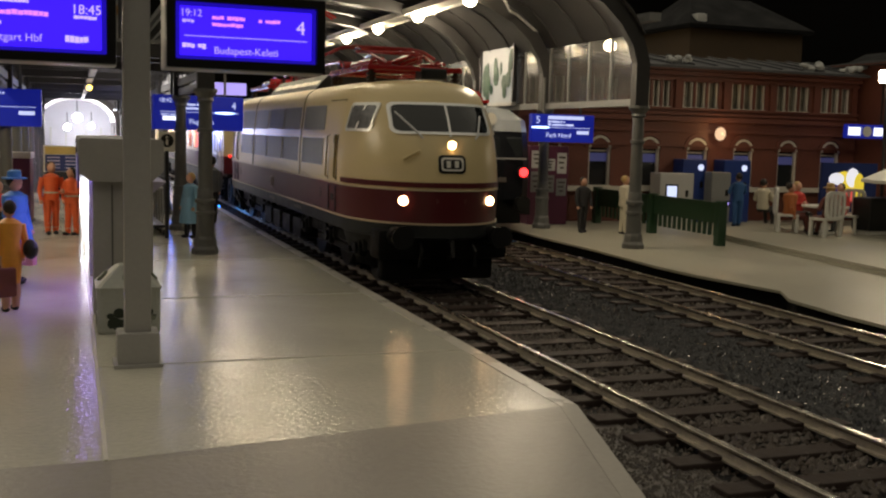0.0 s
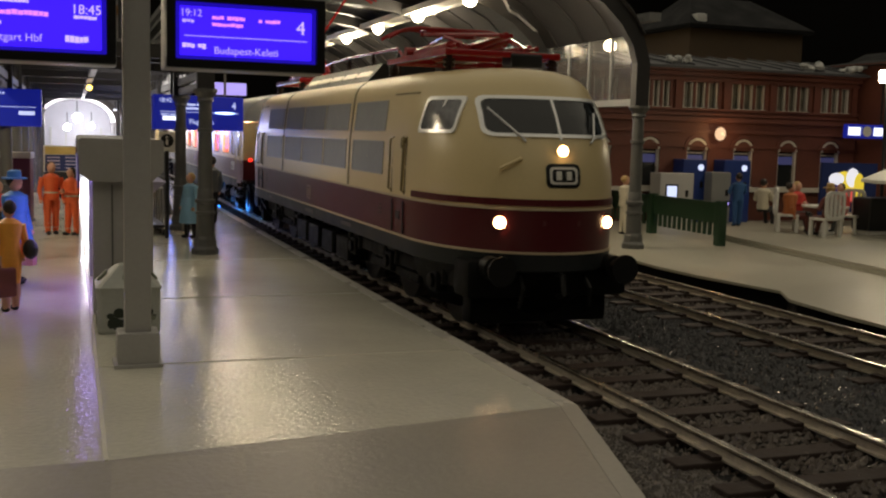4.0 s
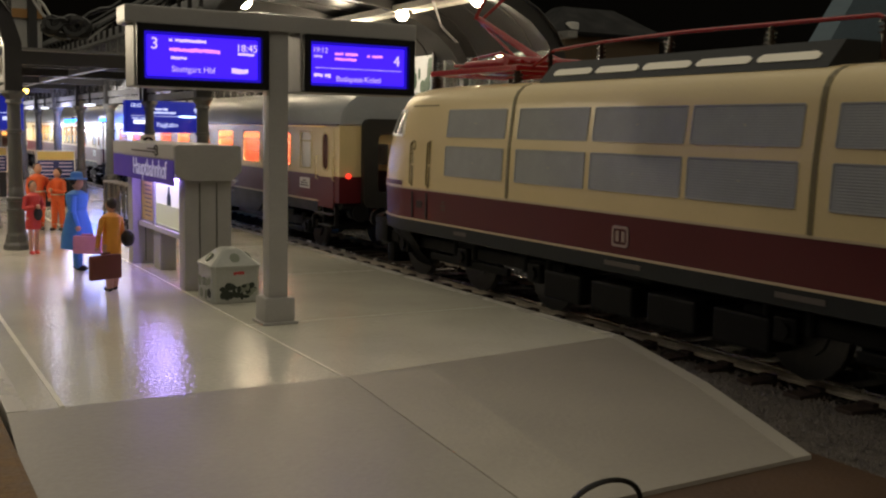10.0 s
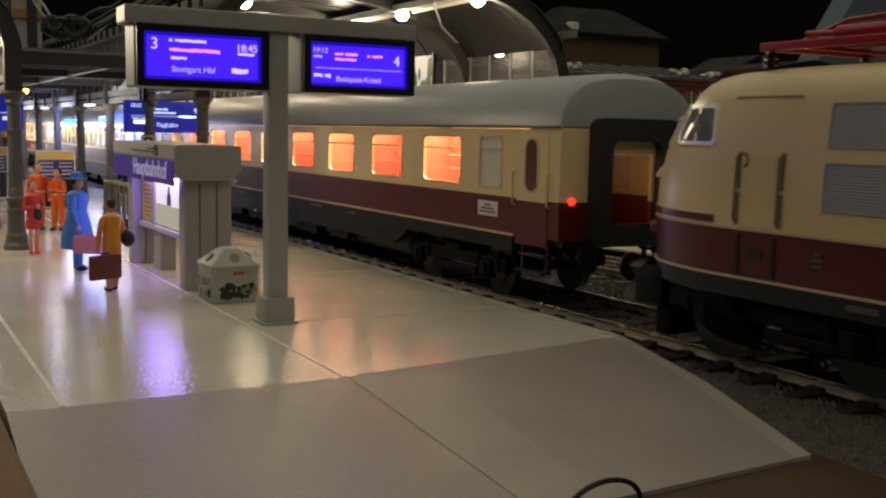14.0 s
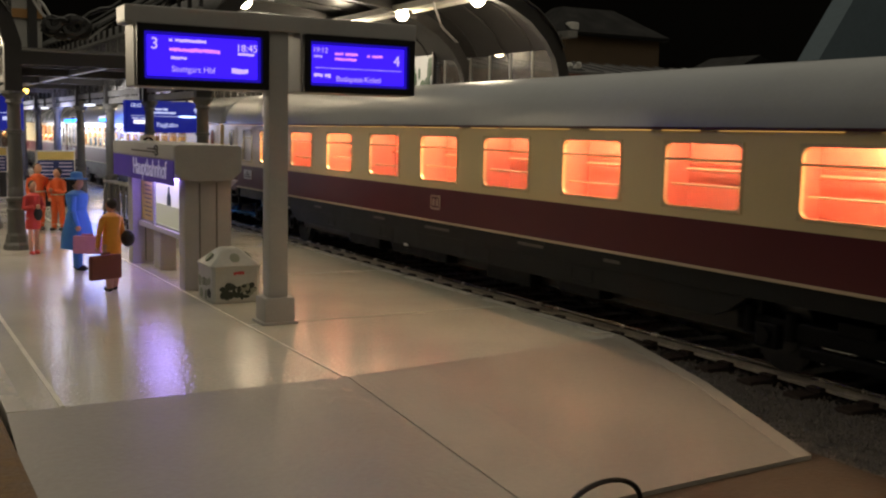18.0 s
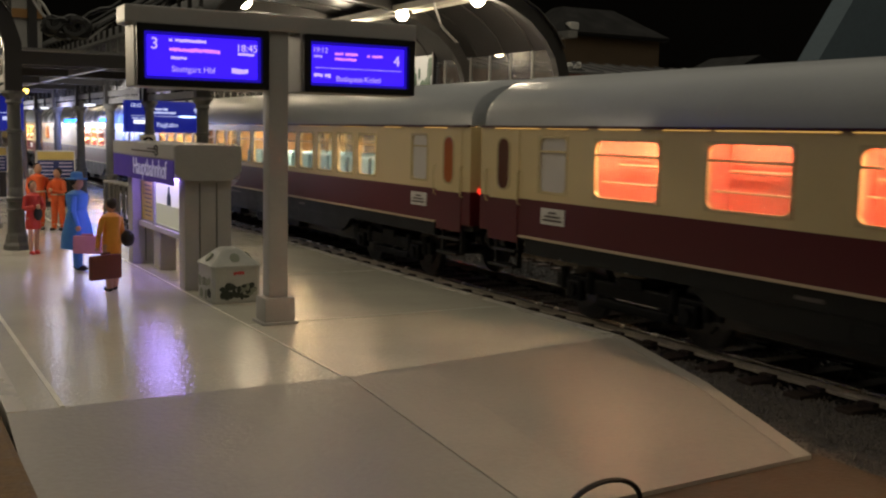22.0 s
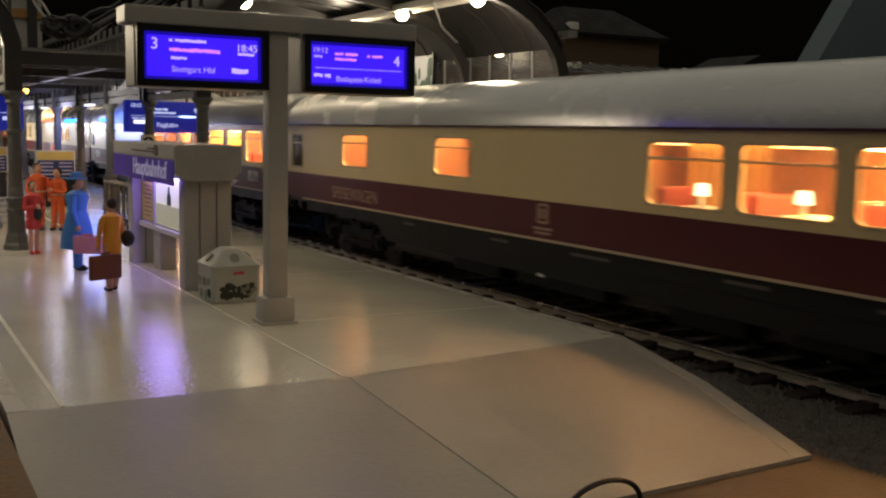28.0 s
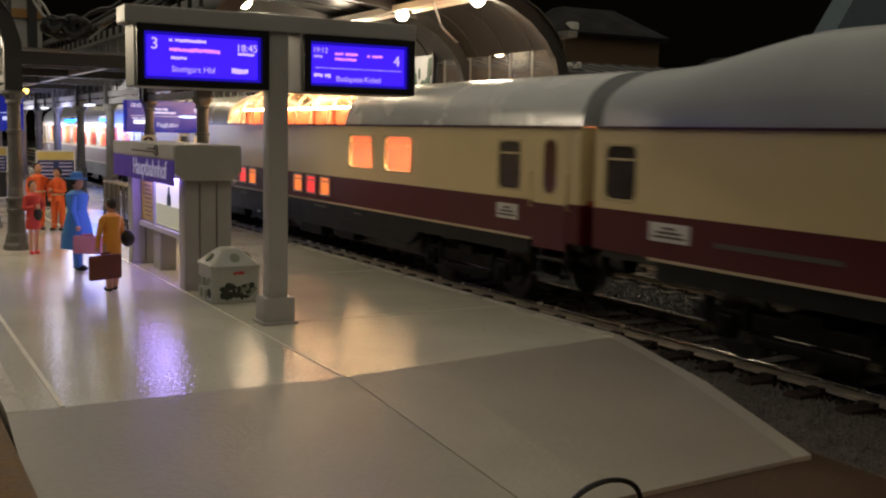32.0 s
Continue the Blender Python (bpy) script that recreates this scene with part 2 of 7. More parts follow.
setting("ramp_kerb", bm, KERBR, "pale kerb strip along the tapered ramp", "kerb")
for nm, xa, xb, ya in (("kerb_east", 3.69, 3.87, -2.5), ("kerb_west", -3.80, -3.62, -3.15)):
    bm = new_bm()
    box(bm, (xa + xb) / 2, (ya + 109.9) / 2, -0.223, xb - xa, 109.9 - ya, 0.454)
    setting(nm, bm, KERB, "pale kerb strip along the platform edge", "kerb")
bm = new_bm()
box(bm, -0.8, -20.0, -0.33, 6.9, 26.6, 0.24)
setting("baseboard", bm, WOOD, "bare brown wooden board at the layout's edge", "board")
bm = new_bm()
box(bm, -4.33, -4.6, -0.235, 0.98, 6.6, 0.45, bevel=0.06)
setting("cork_edge", bm, CORK, "dark brown cork edge beside the ramp", "board")


def track(name, xc, y0, y1, near):
    base = thing(name, "model railway track with dark sleepers and bright rail heads", "track", xc, 0, ZR, kind="structure")
    for sx in (-0.7175, 0.7175):
        bm = new_bm()
        box(bm, sx, (y0 + y1) / 2, -0.02, 0.075, y1 - y0, 0.04, bevel=0.008)
        part("rail_head", bm, STEEL, base)
        bm = new_bm()
        box(bm, sx, (y0 + y1) / 2, -0.08, 0.03, y1 - y0, 0.09)
        box(bm, sx, (y0 + y1) / 2, -0.125, 0.13, y1 - y0, 0.02)
        part("rail_web", bm, RUST, base)
    bm = new_bm()
    box(bm, 0, 0, -0.19, 2.45, 0.25, 0.12, bevel=0.015)
    for sx in (-0.7175, 0.7175):
        box(bm, sx - 0.11, 0, -0.115, 0.10, 0.2, 0.05)
        box(bm, sx + 0.11, 0, -0.115, 0.10, 0.2, 0.05)
    first = part("sleeper", bm, SLEEPER, base)
    for i in range(96):
        o = first if i == 0 else new("sleeper", first.data)
        o.parent = base
        o.location = Vector((0, -8.0 + i * 0.72, 0)) * U
    bm = new_bm()
    extrude(bm, [(-2.1, -0.42), (-1.5, -0.2), (1.5, -0.2), (2.1, -0.42)], "y", y0, y1)
    part("ballast_bed", bm, BALLAST, base)
    return base


track("track_4", X4, -125, 180, True)
track("track_5", X5, -40, 110, True)
track("track_3", X3, -3.5, 110, True)

# gravel beside the ramp and between the tracks
GRAVEL = mat("gravel_stones", (0.040, 0.039, 0.040), 0.18, grain=0.5, size=0.25, fine=0.06)
GRAVELC = mat("gravel_grey_brown", (0.085, 0.072, 0.062), 0.5, grain=0.45, size=0.25, fine=0.06)
GRAVELB = mat("gravel_brown", (0.088, 0.070, 0.058), 0.45, grain=0.45, size=0.25, fine=0.06)
bm = new_bm()
box(bm, 7.3, 20, -0.37, 2.6, 100, 0.14)
setting("ballast_between", bm, BALLAST, "black ballast filling between the two tracks", "ballast")
bm = new_bm()
box(bm, 3.45, -7.4, -0.36, 1.9, 10.6, 0.20)
setting("gravel_bank", bm, GRAVELC, "bank of fine brown gravel beside the ramp", "gravel")


def stones(name, m, n, seed, spots, r0, r1, label):
    """Many small rough stones in one mesh."""
    rng = np.random.default_rng(seed)
    base = np.array([(1, 0, 0), (-1, 0, 0), (0, 1, 0), (0, -1, 0), (0, 0, 1), (0, 0, -1)], float)
    tri = np.array([(0, 2, 4), (2, 1, 4), (1, 3, 4), (3, 0, 4), (2, 0, 5), (1, 2, 5), (3, 1, 5), (0, 3, 5)])
    verts, faces = [], []
    for i in range(n):
        x0, x1, y0, y1, z = spots[rng.integers(len(spots))]
        r = rng.uniform(r0, r1)
        a = rng.uniform(0, 6.28)
        v = base * rng.uniform(0.6, 1.3, (6, 3)) * r + rng.normal(0, 0.15 * r, (6, 3))
        v = v @ np.array([(math.cos(a), math.sin(a), 0), (-math.sin(a), math.cos(a), 0), (0, 0, 1)])
        verts.append(v + (rng.uniform(x0, x1), rng.uniform(y0, y1), z + rng.uniform(-0.3, 0.4) * r))
        faces.append(tri + 6 * i)
    me = bpy.data.meshes.new(name)
    me.from_pydata((np.concatenate(verts) * U).tolist(), [], np.concatenate(faces).tolist())
    me.materials.append(m)
    return tagged(new(name, me), label, "gravel", kind="stuff")


stones("ballast_stones", GRAVEL, 64000, 2, [(6.15, 8.5, -9, 16, -0.285), (6.2, 8.45, -9, 8, -0.28), (6.3, 8.3, -6, 3, -0.27), (6.15, 8.5, 0, 12, -0.275)], 0.022, 0.046, "loose glossy black ballast stones between the tracks")
stones("track_stones", GRAVELB, 16000, 4, [(4.1, 4.75, -9, 14, -0.285), (4.75, 6.05, -9, 9, -0.262), (4.75, 6.05, -6, 3, -0.255), (8.55, 9.85, -5, 14, -0.262), (9.85, 10.6, -5, 14, -0.29)], 0.022, 0.045, "fine dark brown ballast between the sleepers")
stones("bank_stones", GRAVELC, 16000, 6, [(2.4, 4.4, -9.5, -2.5, -0.262)], 0.010, 0.024, "fine brown gravel beside the ramp")

# narrow pale seams in the platform's surface
SEAM = mat("seam_pale", (0.68, 0.65, 0.55), 0.4, grain=0.2, size=0.4, fine=0.05)
for nm, x, y0, y1, w in (("seam_middle", -0.42, -3.12, 40, 0.035), ("seam_west", -3.31, -3.14, 40, 0.05)):
    bm = new_bm()
    box(bm, x, (y0 + y1) / 2, 0.002, w, y1 - y0, 0.008)
    setting(nm, bm, SEAM, "narrow pale joint in the platform surface", "joint")
JOINTLINE = mat("joint_grey", (0.50, 0.48, 0.40), 0.35, grain=0.2, size=0.4, fine=0.05)
for k, y in enumerate((0.15, 4.6, 9.2)):
    bm = new_bm()
    box(bm, 1.65, y, 0.001, 4.05, 0.03, 0.006)
    setting("joint_" + "abc"[k], bm, JOINTLINE, "faint cross joint in the platform surface", "joint")
# rough pad that runs down the ramp in short lengths
pad = thing("ramp_pad", "brownish rough strip laid down the ramp", "pad", 0, 0, 0, kind="structure")


def pad_edge(u, side):
    x = -0.38 + 0.02 * u if side < 0 else 0.62 - 0.27 * u
    return (x - 0.19 * u, -3.14 - 3.9 * u, -0.001 - 0.163 * u)


bm = new_bm()
skin(bm, [[(x, y, z + o) for x, y, z in (pad_edge(0.004, -1), pad_edge(0.004, 1), pad_edge(0.998, 1), pad_edge(0.998, -1))] for o in (-0.03, 0.0045)])
part("pad_length", bm, PAD, pad)


# ---- the train ----
def h(z):
    return z - ZR


NOSE_D, NOSE_P = 2.2, 2.2      # length and fullness of the rounded noses in plan


def plan_ring(z, hw, hl, n=26):
    """Long body with rounded noses in plan at height z."""
    D = min(NOSE_D, hl * 0.9)
    e = 2 / NOSE_P
    q = [(hw * math.cos(a) ** e, hl - D + D * math.sin(a) ** e) for a in [math.pi / 2 * i / (n - 1) for i in range(n - 1)]] + [(0.0, hl)]
    q[0] = (hw, hl - D)
    right = [(x, -y) for x, y in q[::-1]] + q
    left = [(-x, y) for x, y in q[::-1][1:]] + [(-x, -y) for x, y in q[:-1]]
    return [(x, y, z) for x, y in right + left]


def shell(rows, caps=True):
    return skin(new_bm(), [plan_ring(*r) for r in rows], caps)


LOCO_W = 1.37
LOCO_ROWS = [(h(1.07), LOCO_W, 8.54), (h(1.62), LOCO_W + 0.01, 8.56), (h(2.05), LOCO_W, 8.53), (h(2.46), LOCO_W - 0.02, 8.42), (h(2.80), LOCO_W - 0.06, 8.22),
             (h(3.07), LOCO_W - 0.09, 8.00), (h(3.20), LOCO_W - 0.12, 7.90), (h(3.30), LOCO_W - 0.18, 7.77), (h(3.375), LOCO_W - 0.27, 7.62),
             (h(3.425), LOCO_W - 0.40, 7.42), (h(3.46), LOCO_W - 0.61, 7.10), (h(3.475), LOCO_W - 0.95, 6.70)]


def loco_row(z):
    for a, b in zip(LOCO_ROWS, LOCO_ROWS[1:]):
        if z <= b[0]:
            k = max(0, (z - a[0]) / (b[0] - a[0]))
            return [u + (v - u) * k for u, v in zip(a[1:], b[1:])]
    return LOCO_ROWS[-1][1:]


def nose(x, z, off, end):
    """A point of the locomotive's nose at x and z; end: -1 front, 1 rear."""
    hw, hl = loco_row(z)
    k = min(0.995, abs(x) / hw)
    f = (1 - k ** NOSE_P) ** (1 / NOSE_P)
    n = Vector((math.copysign(k ** (NOSE_P - 1) / hw, x), f ** (NOSE_P - 1) / NOSE_D)).normalized() * off
    return (x + n.x, end * (hl - NOSE_D + NOSE_D * f + n.y), z)


def flank(y, z, off, side):
    """A point of the locomotive's long side (its ends are rounded)."""
    hw, hl = loco_row(z)
    k = min(0.995, max(0.0, (abs(y) - hl + NOSE_D) / NOSE_D))
    f = (1 - k ** NOSE_P) ** (1 / NOSE_P)
    n = Vector((f ** (NOSE_P - 1) / hw, math.copysign(k ** (NOSE_P - 1) / NOSE_D, y))).normalized() * off
    return (side * (hw * f + n.x), y + n.y, z)


def outline(a0, a1, b0, b1, r, n=4, lean=0.0):
    """A rounded rectangle in (a, b); lean shifts the top corners inwards."""
    out = []
    for ca, cb, w in ((a1 - r, b1 - r, 0), (a0 + r, b1 - r, 90), (a0 + r, b0 + r, 180), (a1 - r, b0 + r, 270)):
        for i in range(n):
            t = radians(w + 90 * i / (n - 1))
            out.append((ca + r * math.cos(t), cb + r * math.sin(t)))
    ca = (a0 + a1) / 2
    return [(ca + (a - ca) * (1 - lean * (b - b0) / (b1 - b0)), b) for a, b in out]


def dense(o, step=0.12):
    out = []
    for p, q in zip(o, o[1:] + o[:1]):
        k = max(1, int(math.hypot(q[0] - p[0], q[1] - p[1]) / step))
        out += [(p[0] + (q[0] - p[0]) * i / k, p[1] + (q[1] - p[1]) * i / k) for i in range(k)]
    return out


def ring_on(bm, o, width, place, lo, hi):
    """A raised band of that width along the inside of an outline, on a surface."""
    ca = sum(a for a, b in o) / len(o)
    cb = sum(b for a, b in o) / len(o)
    ha = max(abs(a - ca) for a, b in o)
    hb = max(abs(b - cb) for a, b in o)
    inner = [(ca + (a - ca) * (1 - width / ha), cb + (b - cb) * (1 - width / hb)) for a, b in o]
    rings = [[place(a, b, lo) for a, b in o], [place(a, b, hi) for a, b in o], [place(a, b, hi) for a, b in inner], [place(a, b, lo) for a, b in inner]]
    return skin(bm, rings + rings[:1], caps=False)


def patch_on(bm, o, place, off, steps=4, thick=0.0):
    ca = sum(a for a, b in o) / len(o)
    cb = sum(b for a, b in o) / len(o)
    rings = [[place(ca + (a - ca) * k, cb + (b - cb) * k, off) for a, b in o] for k in [0.02 + 0.98 * i / steps for i in range(steps + 1)]]
    if thick:
        rings.append([place(a, b, off - thick) for a, b in o])
    skin(bm, rings, caps=False)
    return bm


def plate_bars(bm, x, y, z, w, hgt, side, rows, t=0.008):
    """Small bars that stand for fine writing on a side."""
    for i, (k0, k1) in enumerate(rows):
        zz = z + hgt / 2 - hgt * (i + 0.7) / (len(rows) + 0.4)
        box(bm, x + side * t / 2, y + w * ((k0 + k1) / 2 - 0.5), zz, t, w * (k1 - k0), hgt * 0.45 / len(rows))
    return bm


def emblem(name, parent, x, y, z, side, w=0.34, hgt=0.28, m=None, label="railway emblem, plain outline"):
    bm = new_bm()
    ring_on(bm, outline(y - w / 2, y + w / 2, z - hgt / 2, z + hgt / 2, 0.05), 0.035, lambda a, b, o: (x + side * o, a, b), -0.002, 0.012)
    for k in (-0.18, 0.18):
        box(bm, x + side * 0.004, y + k * w, z, 0.012, 0.2 * w, 0.5 * hgt)
    return part(name, bm, m or SILVER, parent, label)


def axle(bm, y, r, x=0.72):
    for s in (-x, x):
        rod(bm, (s - 0.06, y, r), (s + 0.06, y, r), r, n=20)
        rod(bm, (s + (0.06 if s > 0 else -0.06), y, r), (s + (0.09 if s > 0 else -0.09), y, r), r * 0.55, n=14)
    rod(bm, (-x, y, r), (x, y, r), 0.09)


def bogie(parent, y, axles, r, reach, big):
    bm = new_bm()
    for s in (-1, 1):
        x = s * (1.02 if big else 0.98)
        box(bm, x, y, r + 0.10, 0.12, 2 * reach, 0.22, bevel=0.03)
        box(bm, x, y, r - 0.12, 0.10, reach * 0.9, 0.14, bevel=0.03)
        for a in axles:
            box(bm, x + s * 0.07, y + a, r, 0.14, 0.34, 0.30, bevel=0.03)
            rod(bm, (x + s * 0.13, y + a, r), (x + s * 0.19, y + a, r), 0.10, n=12)
            for q in (-0.32, 0.32):
                rod(bm, (x + s * 0.05, y + a + q, r - 0.02), (x + s * 0.05, y + a + q, r + 0.3), 0.07, n=10)
        box(bm, x + s * 0.03, y, r + 0.24, 0.1, 0.5, 0.16, bevel=0.02)
    box(bm, 0, y, r + 0.12, 1.9, 0.5, 0.22)
    b = part("bogie", bm, DEEPBLACK, parent, "black bogie frame")
    for a in axles:
        bm = new_bm()
        axle(bm, y + a, r)
        part("wheelset", bm, WHEEL, b, "dark steel wheels", True)
    return b


def buffers(parent, y, end, z=1.0):
    for s in (-1, 1):
        bm = new_bm()
        rod(bm, (s * 0.86, y, z), (s * 0.86, y + end * 0.42, z), 0.10, n=14)
        rod(bm, (s * 0.86, y + end * 0.42, z), (s * 0.86, y + end * 0.46, z), 0.19, n=20)
        rod(bm, (s * 0.86, y, z), (s * 0.86, y + end * 0.2, z), 0.15, n=14)
        part("buffer", bm, BLACK, parent, "black buffer", True)


def pantograph(parent, y, raised, lean):
    zb = h(3.70)
    bm = new_bm()
    box(bm, -0.85, y, zb, 0.09, 2.9, 0.10, bevel=0.02)
    base = part("pantograph_base", bm, PANTO, parent, "red pantograph base frame")
    bm = new_bm()
    box(bm, 0.85, y, zb, 0.09, 2.9, 0.10, bevel=0.02)
    part("side_rail", bm, PANTO, base)
    for q in (-1.4, -0.3, 0.9, 1.4):
        bm = new_bm()
        box(bm, 0, y + q, zb, 1.62, 0.10, 0.09, bevel=0.02)
        part("cross_bar", bm, PANTO, base)
    bm = new_bm()
    box(bm, 0, y + 0.3, zb + 0.1, 0.62, 0.9, 0.24, bevel=0.04)
    part("drive_box", bm, PANTO, base)
    for sx in (-0.62, 0.62):
        bm = new_bm()
        rod(bm, (sx, y - 0.9, zb + 0.12), (sx, y + 0.55, zb + 0.12), 0.085, n=12)
        rod(bm, (sx, y - 1.2, zb + 0.12), (sx, y - 0.9, zb + 0.12), 0.04, n=8)
        rod(bm, (sx, y + 0.55, zb + 0.12), (sx, y + 1.0, zb + 0.14), 0.035, n=8)
        part("air_cylinder", bm, PANTO, base, "", True)
        bm = new_bm()
        tube(bm, [(sx * 0.6 + 0.05 * math.cos(1.05 * k), y - 0.55 + 0.014 * k, zb + 0.2 + 0.05 * math.sin(1.05 * k)) for k in range(56)], 0.014, 5)
        part("spring", bm, PANTO, base)
    bm = new_bm()
    rod(bm, (-0.75, y + 0.9 * lean, zb + 0.14), (0.75, y + 0.9 * lean, zb + 0.14), 0.09, n=10)
    part("shaft", bm, PANTO, base, "", True)
    for sx in (-0.45, 0.45):
        bm = new_bm()
        tube(bm, [(sx, y - 1.2, zb + 0.1), (sx * 1.2, y - 0.4, zb + 0.3), (sx * 0.9, y + 0.6, zb + 0.28), (sx, y + 1.2, zb + 0.08)], 0.03)
        part("guide_rod", bm, PANTO, base)
    for sx in (-0.8, 0.8):
        for sy in (-1.35, 1.35):
            bm = new_bm()
            for k in range(3):
                rod(bm, (sx, y + sy, h(3.42) + 0.07 * k), (sx, y + sy, h(3.42) + 0.05 + 0.07 * k), 0.09, n=10)
            rod(bm, (sx, y + sy, h(3.40)), (sx, y + sy, zb), 0.05, n=8)
            part("insulator", bm, BROWN, base, "dark ribbed insulator")
    bm = new_bm()
    k = 0.9 * lean
    if raised:
        knee, head = (0, y - 1.25 * lean, zb + 1.05), (0, y + 0.55 * lean, zb + 2.15)
    else:
        knee, head = (0, y - 1.5 * lean, zb + 0.26), (0, y + 0.9 * lean, zb + 0.50)
    rod(bm, (0, y + k, zb + 0.14), knee, 0.075, 0.055)
    rod(bm, (0.0, y + 0.4 * lean, zb + 0.06), (knee[0] + 0.06, knee[1], knee[2] - 0.08), 0.03)
    for s in (-0.08, 0.08):
        rod(bm, (s, knee[1], knee[2]), (s * 5.5, head[1], head[2] - 0.06), 0.032)
    rod(bm, (-0.5, head[1], head[2] - 0.06), (0.5, head[1], head[2] - 0.06), 0.035)
    part("pantograph_arm", bm, PANTO, base, "red folding arm")
    bm = new_bm()
    for q in (-0.2, 0.2):
        pts = [(-1.1, head[1] + q, head[2] - 0.16), (-0.85, head[1] + q, head[2] - 0.02), (-0.6, head[1] + q, head[2] + 0.02), (0.6, head[1] + q, head[2] + 0.02), (0.85, head[1] + q, head[2] - 0.02), (1.1, head[1] + q, head[2] - 0.16)]
        tube(bm, pts, 0.03)
    for s in (-0.45, 0.45):
        rod(bm, (s, head[1] - 0.2, head[2]), (s, head[1] + 0.2, head[2]), 0.025)
    part("contact_bow", bm, PANTO, base, "red contact bow")


def locomotive():
    top = thing("electric_locomotive", "cream and wine-red electric express locomotive with lit headlamps", "locomotive", XT - 0.10, 13.16, ZR)
    W = LOCO_W
    part("frame_skirt", shell([(h(0.80), W - 0.08, 8.46), (h(0.83), W, 8.540), (h(1.045), W + 0.01, 8.550)], caps=False), UNDER, top, "dark grey skirt", True)
    for end in (-1, 1):
        bm = shell([(h(0.16), W - 0.45, 7.94), (h(0.50), W - 0.22, 8.26), (h(0.80), W - 0.08, 8.46)], caps=False)
        bmesh.ops.delete(bm, geom=[f for f in bm.faces if end * f.calc_center_median().y < 6.3], context="FACES")
        part("nose_apron", bm, DEEPBLACK, top, "black apron below the nose", True)
    bm = shell([(h(1.03), W - 0.02, 8.520), (h(1.07), W - 0.02, 8.520)])
    part("floor_plate", bm, DARK, top)
    part("lower_body", shell(LOCO_ROWS[:2], caps=False), RED, top, "wine-red lower body", True)
    part("upper_body", shell(LOCO_ROWS[1:]), CREAM, top, "cream upper body", True)
    part("sill_line", shell([(h(1.045), W + 0.004, 8.550), (h(1.045), W + 0.02, 8.560), (h(1.075), W + 0.02, 8.560), (h(1.075), W, 8.540)], caps=False), LINE, top, "pale lining above the sill")
    part("waist_line", shell([(h(1.605), W + 0.005, 8.550), (h(1.605), W + 0.018, 8.578), (h(1.635), W + 0.018, 8.578), (h(1.635), W, 8.540)], caps=False), LINE, top, "pale lining at the waist")
    # stripe that wraps each nose
    for end in (-1, 1):
        bm = new_bm()
        pts = []
        for i in range(31):
            s = i / 30 * 2 - 1
            y_end = 6.55
            if abs(s) > 0.55:
                y = end * (y_end + (7.9 - y_end) * (1 - (abs(s) - 0.55) / 0.45))
                pts.append((1 if s > 0 else -1, y))
            else:
                pts.append((None, s / 0.55 * (W - 0.45)))
        rows = []
        for za, off in ((1.66, -0.01), (1.66, 0.018), (1.745, 0.018), (1.745, -0.01)):
            rows.append([flank(p[1], h(za), off, p[0]) if p[0] else nose(p[1], h(za), off, end) for p in pts])
        skin(bm, rows + rows[:1], caps=False, closed=False)
        part("nose_stripe", bm, RED, top, "dark red stripe round the nose")
    # noses
    for end in (-1, 1):
        place = lambda a, b, o: nose(a, b, o, end)
        o = dense(outline(-0.88, 0.88, h(2.53), h(3.06), 0.10, lean=0.02))
        bm = new_bm()
        patch_on(bm, o, place, 0.016, 6)
        win = part("windscreen", bm, PANE, top, "dark cab windscreen", True)
        bm = new_bm()
        ring_on(bm, o, 0.045, place, -0.01, 0.03)
        part("screen_frame", bm, BRIGHTTRIM, win, "pale grey screen surround")
        bm = new_bm()
        skin(bm, [[place(x, z, o) for x, z, o in ((-0.018, zz, 0), (-0.018, zz, 0.03), (0.018, zz, 0.03), (0.018, zz, 0))] for zz in (h(2.5), h(2.68), h(2.86), h(3.05))])
        part("screen_bar", bm, BRIGHTTRIM, win)
        for s in (-1, 1):
            bm = new_bm()
            tip = (-0.76, 2.89) if s < 0 else (0.62, 2.85)
            tube(bm, [place(s * 0.45, h(2.47), 0.02), place(s * 0.48, h(2.52), 0.06), place(tip[0], h(tip[1]), 0.05)], 0.017)
            part("wiper", bm, SILVER, win, "thin bright wiper")
        for x, z, r in ((-0.75, 1.44, 0.078), (0.76, 1.44, 0.078), (0.0, 2.36, 0.066)):
            c = Vector(nose(x, h(z), 0.0, end))
            d = (Vector(nose(x, h(z), 0.1, end)) - c)
            d = Vector((d.x * 0.35, d.y, 0)).normalized()
            bm = new_bm()
            rod(bm, c - d * 0.09, c + d * 0.03, r + 0.02, n=20)
            rim = part("lamp_housing", bm, RED if z < 2 else CREAM, top, "", True)
            bm = new_bm()
            rod(bm, c, c + d * 0.05, r, n=20)
            part("headlamp", bm, HEADLAMP if end < 0 else LENS, rim, "lit warm headlamp" if end < 0 else "unlit headlamp", True)
        # emblem
        o = dense(outline(-0.235, 0.235, h(1.90), h(2.20), 0.07), 0.08)
        bm = new_bm()
        patch_on(bm, o, place, 0.014, 3, 0.03)
        plate = part("nose_emblem", bm, BLACK, top, "black and white emblem plate on the nose")
        bm = new_bm()
        ring_on(bm, dense(outline(-0.19, 0.19, h(1.94), h(2.16), 0.05), 0.08), 0.03, place, 0.008, 0.024)
        for k in (-0.07, 0.07):
            skin(bm, [[place(k + a, h(2.05) + b, o2) for a, b in ((-0.035, -0.055), (0.035, -0.055), (0.035, 0.055), (-0.035, 0.055))] for o2 in (0.01, 0.024)])
        part("emblem_line", bm, WHITE, plate)
        bm = new_bm()
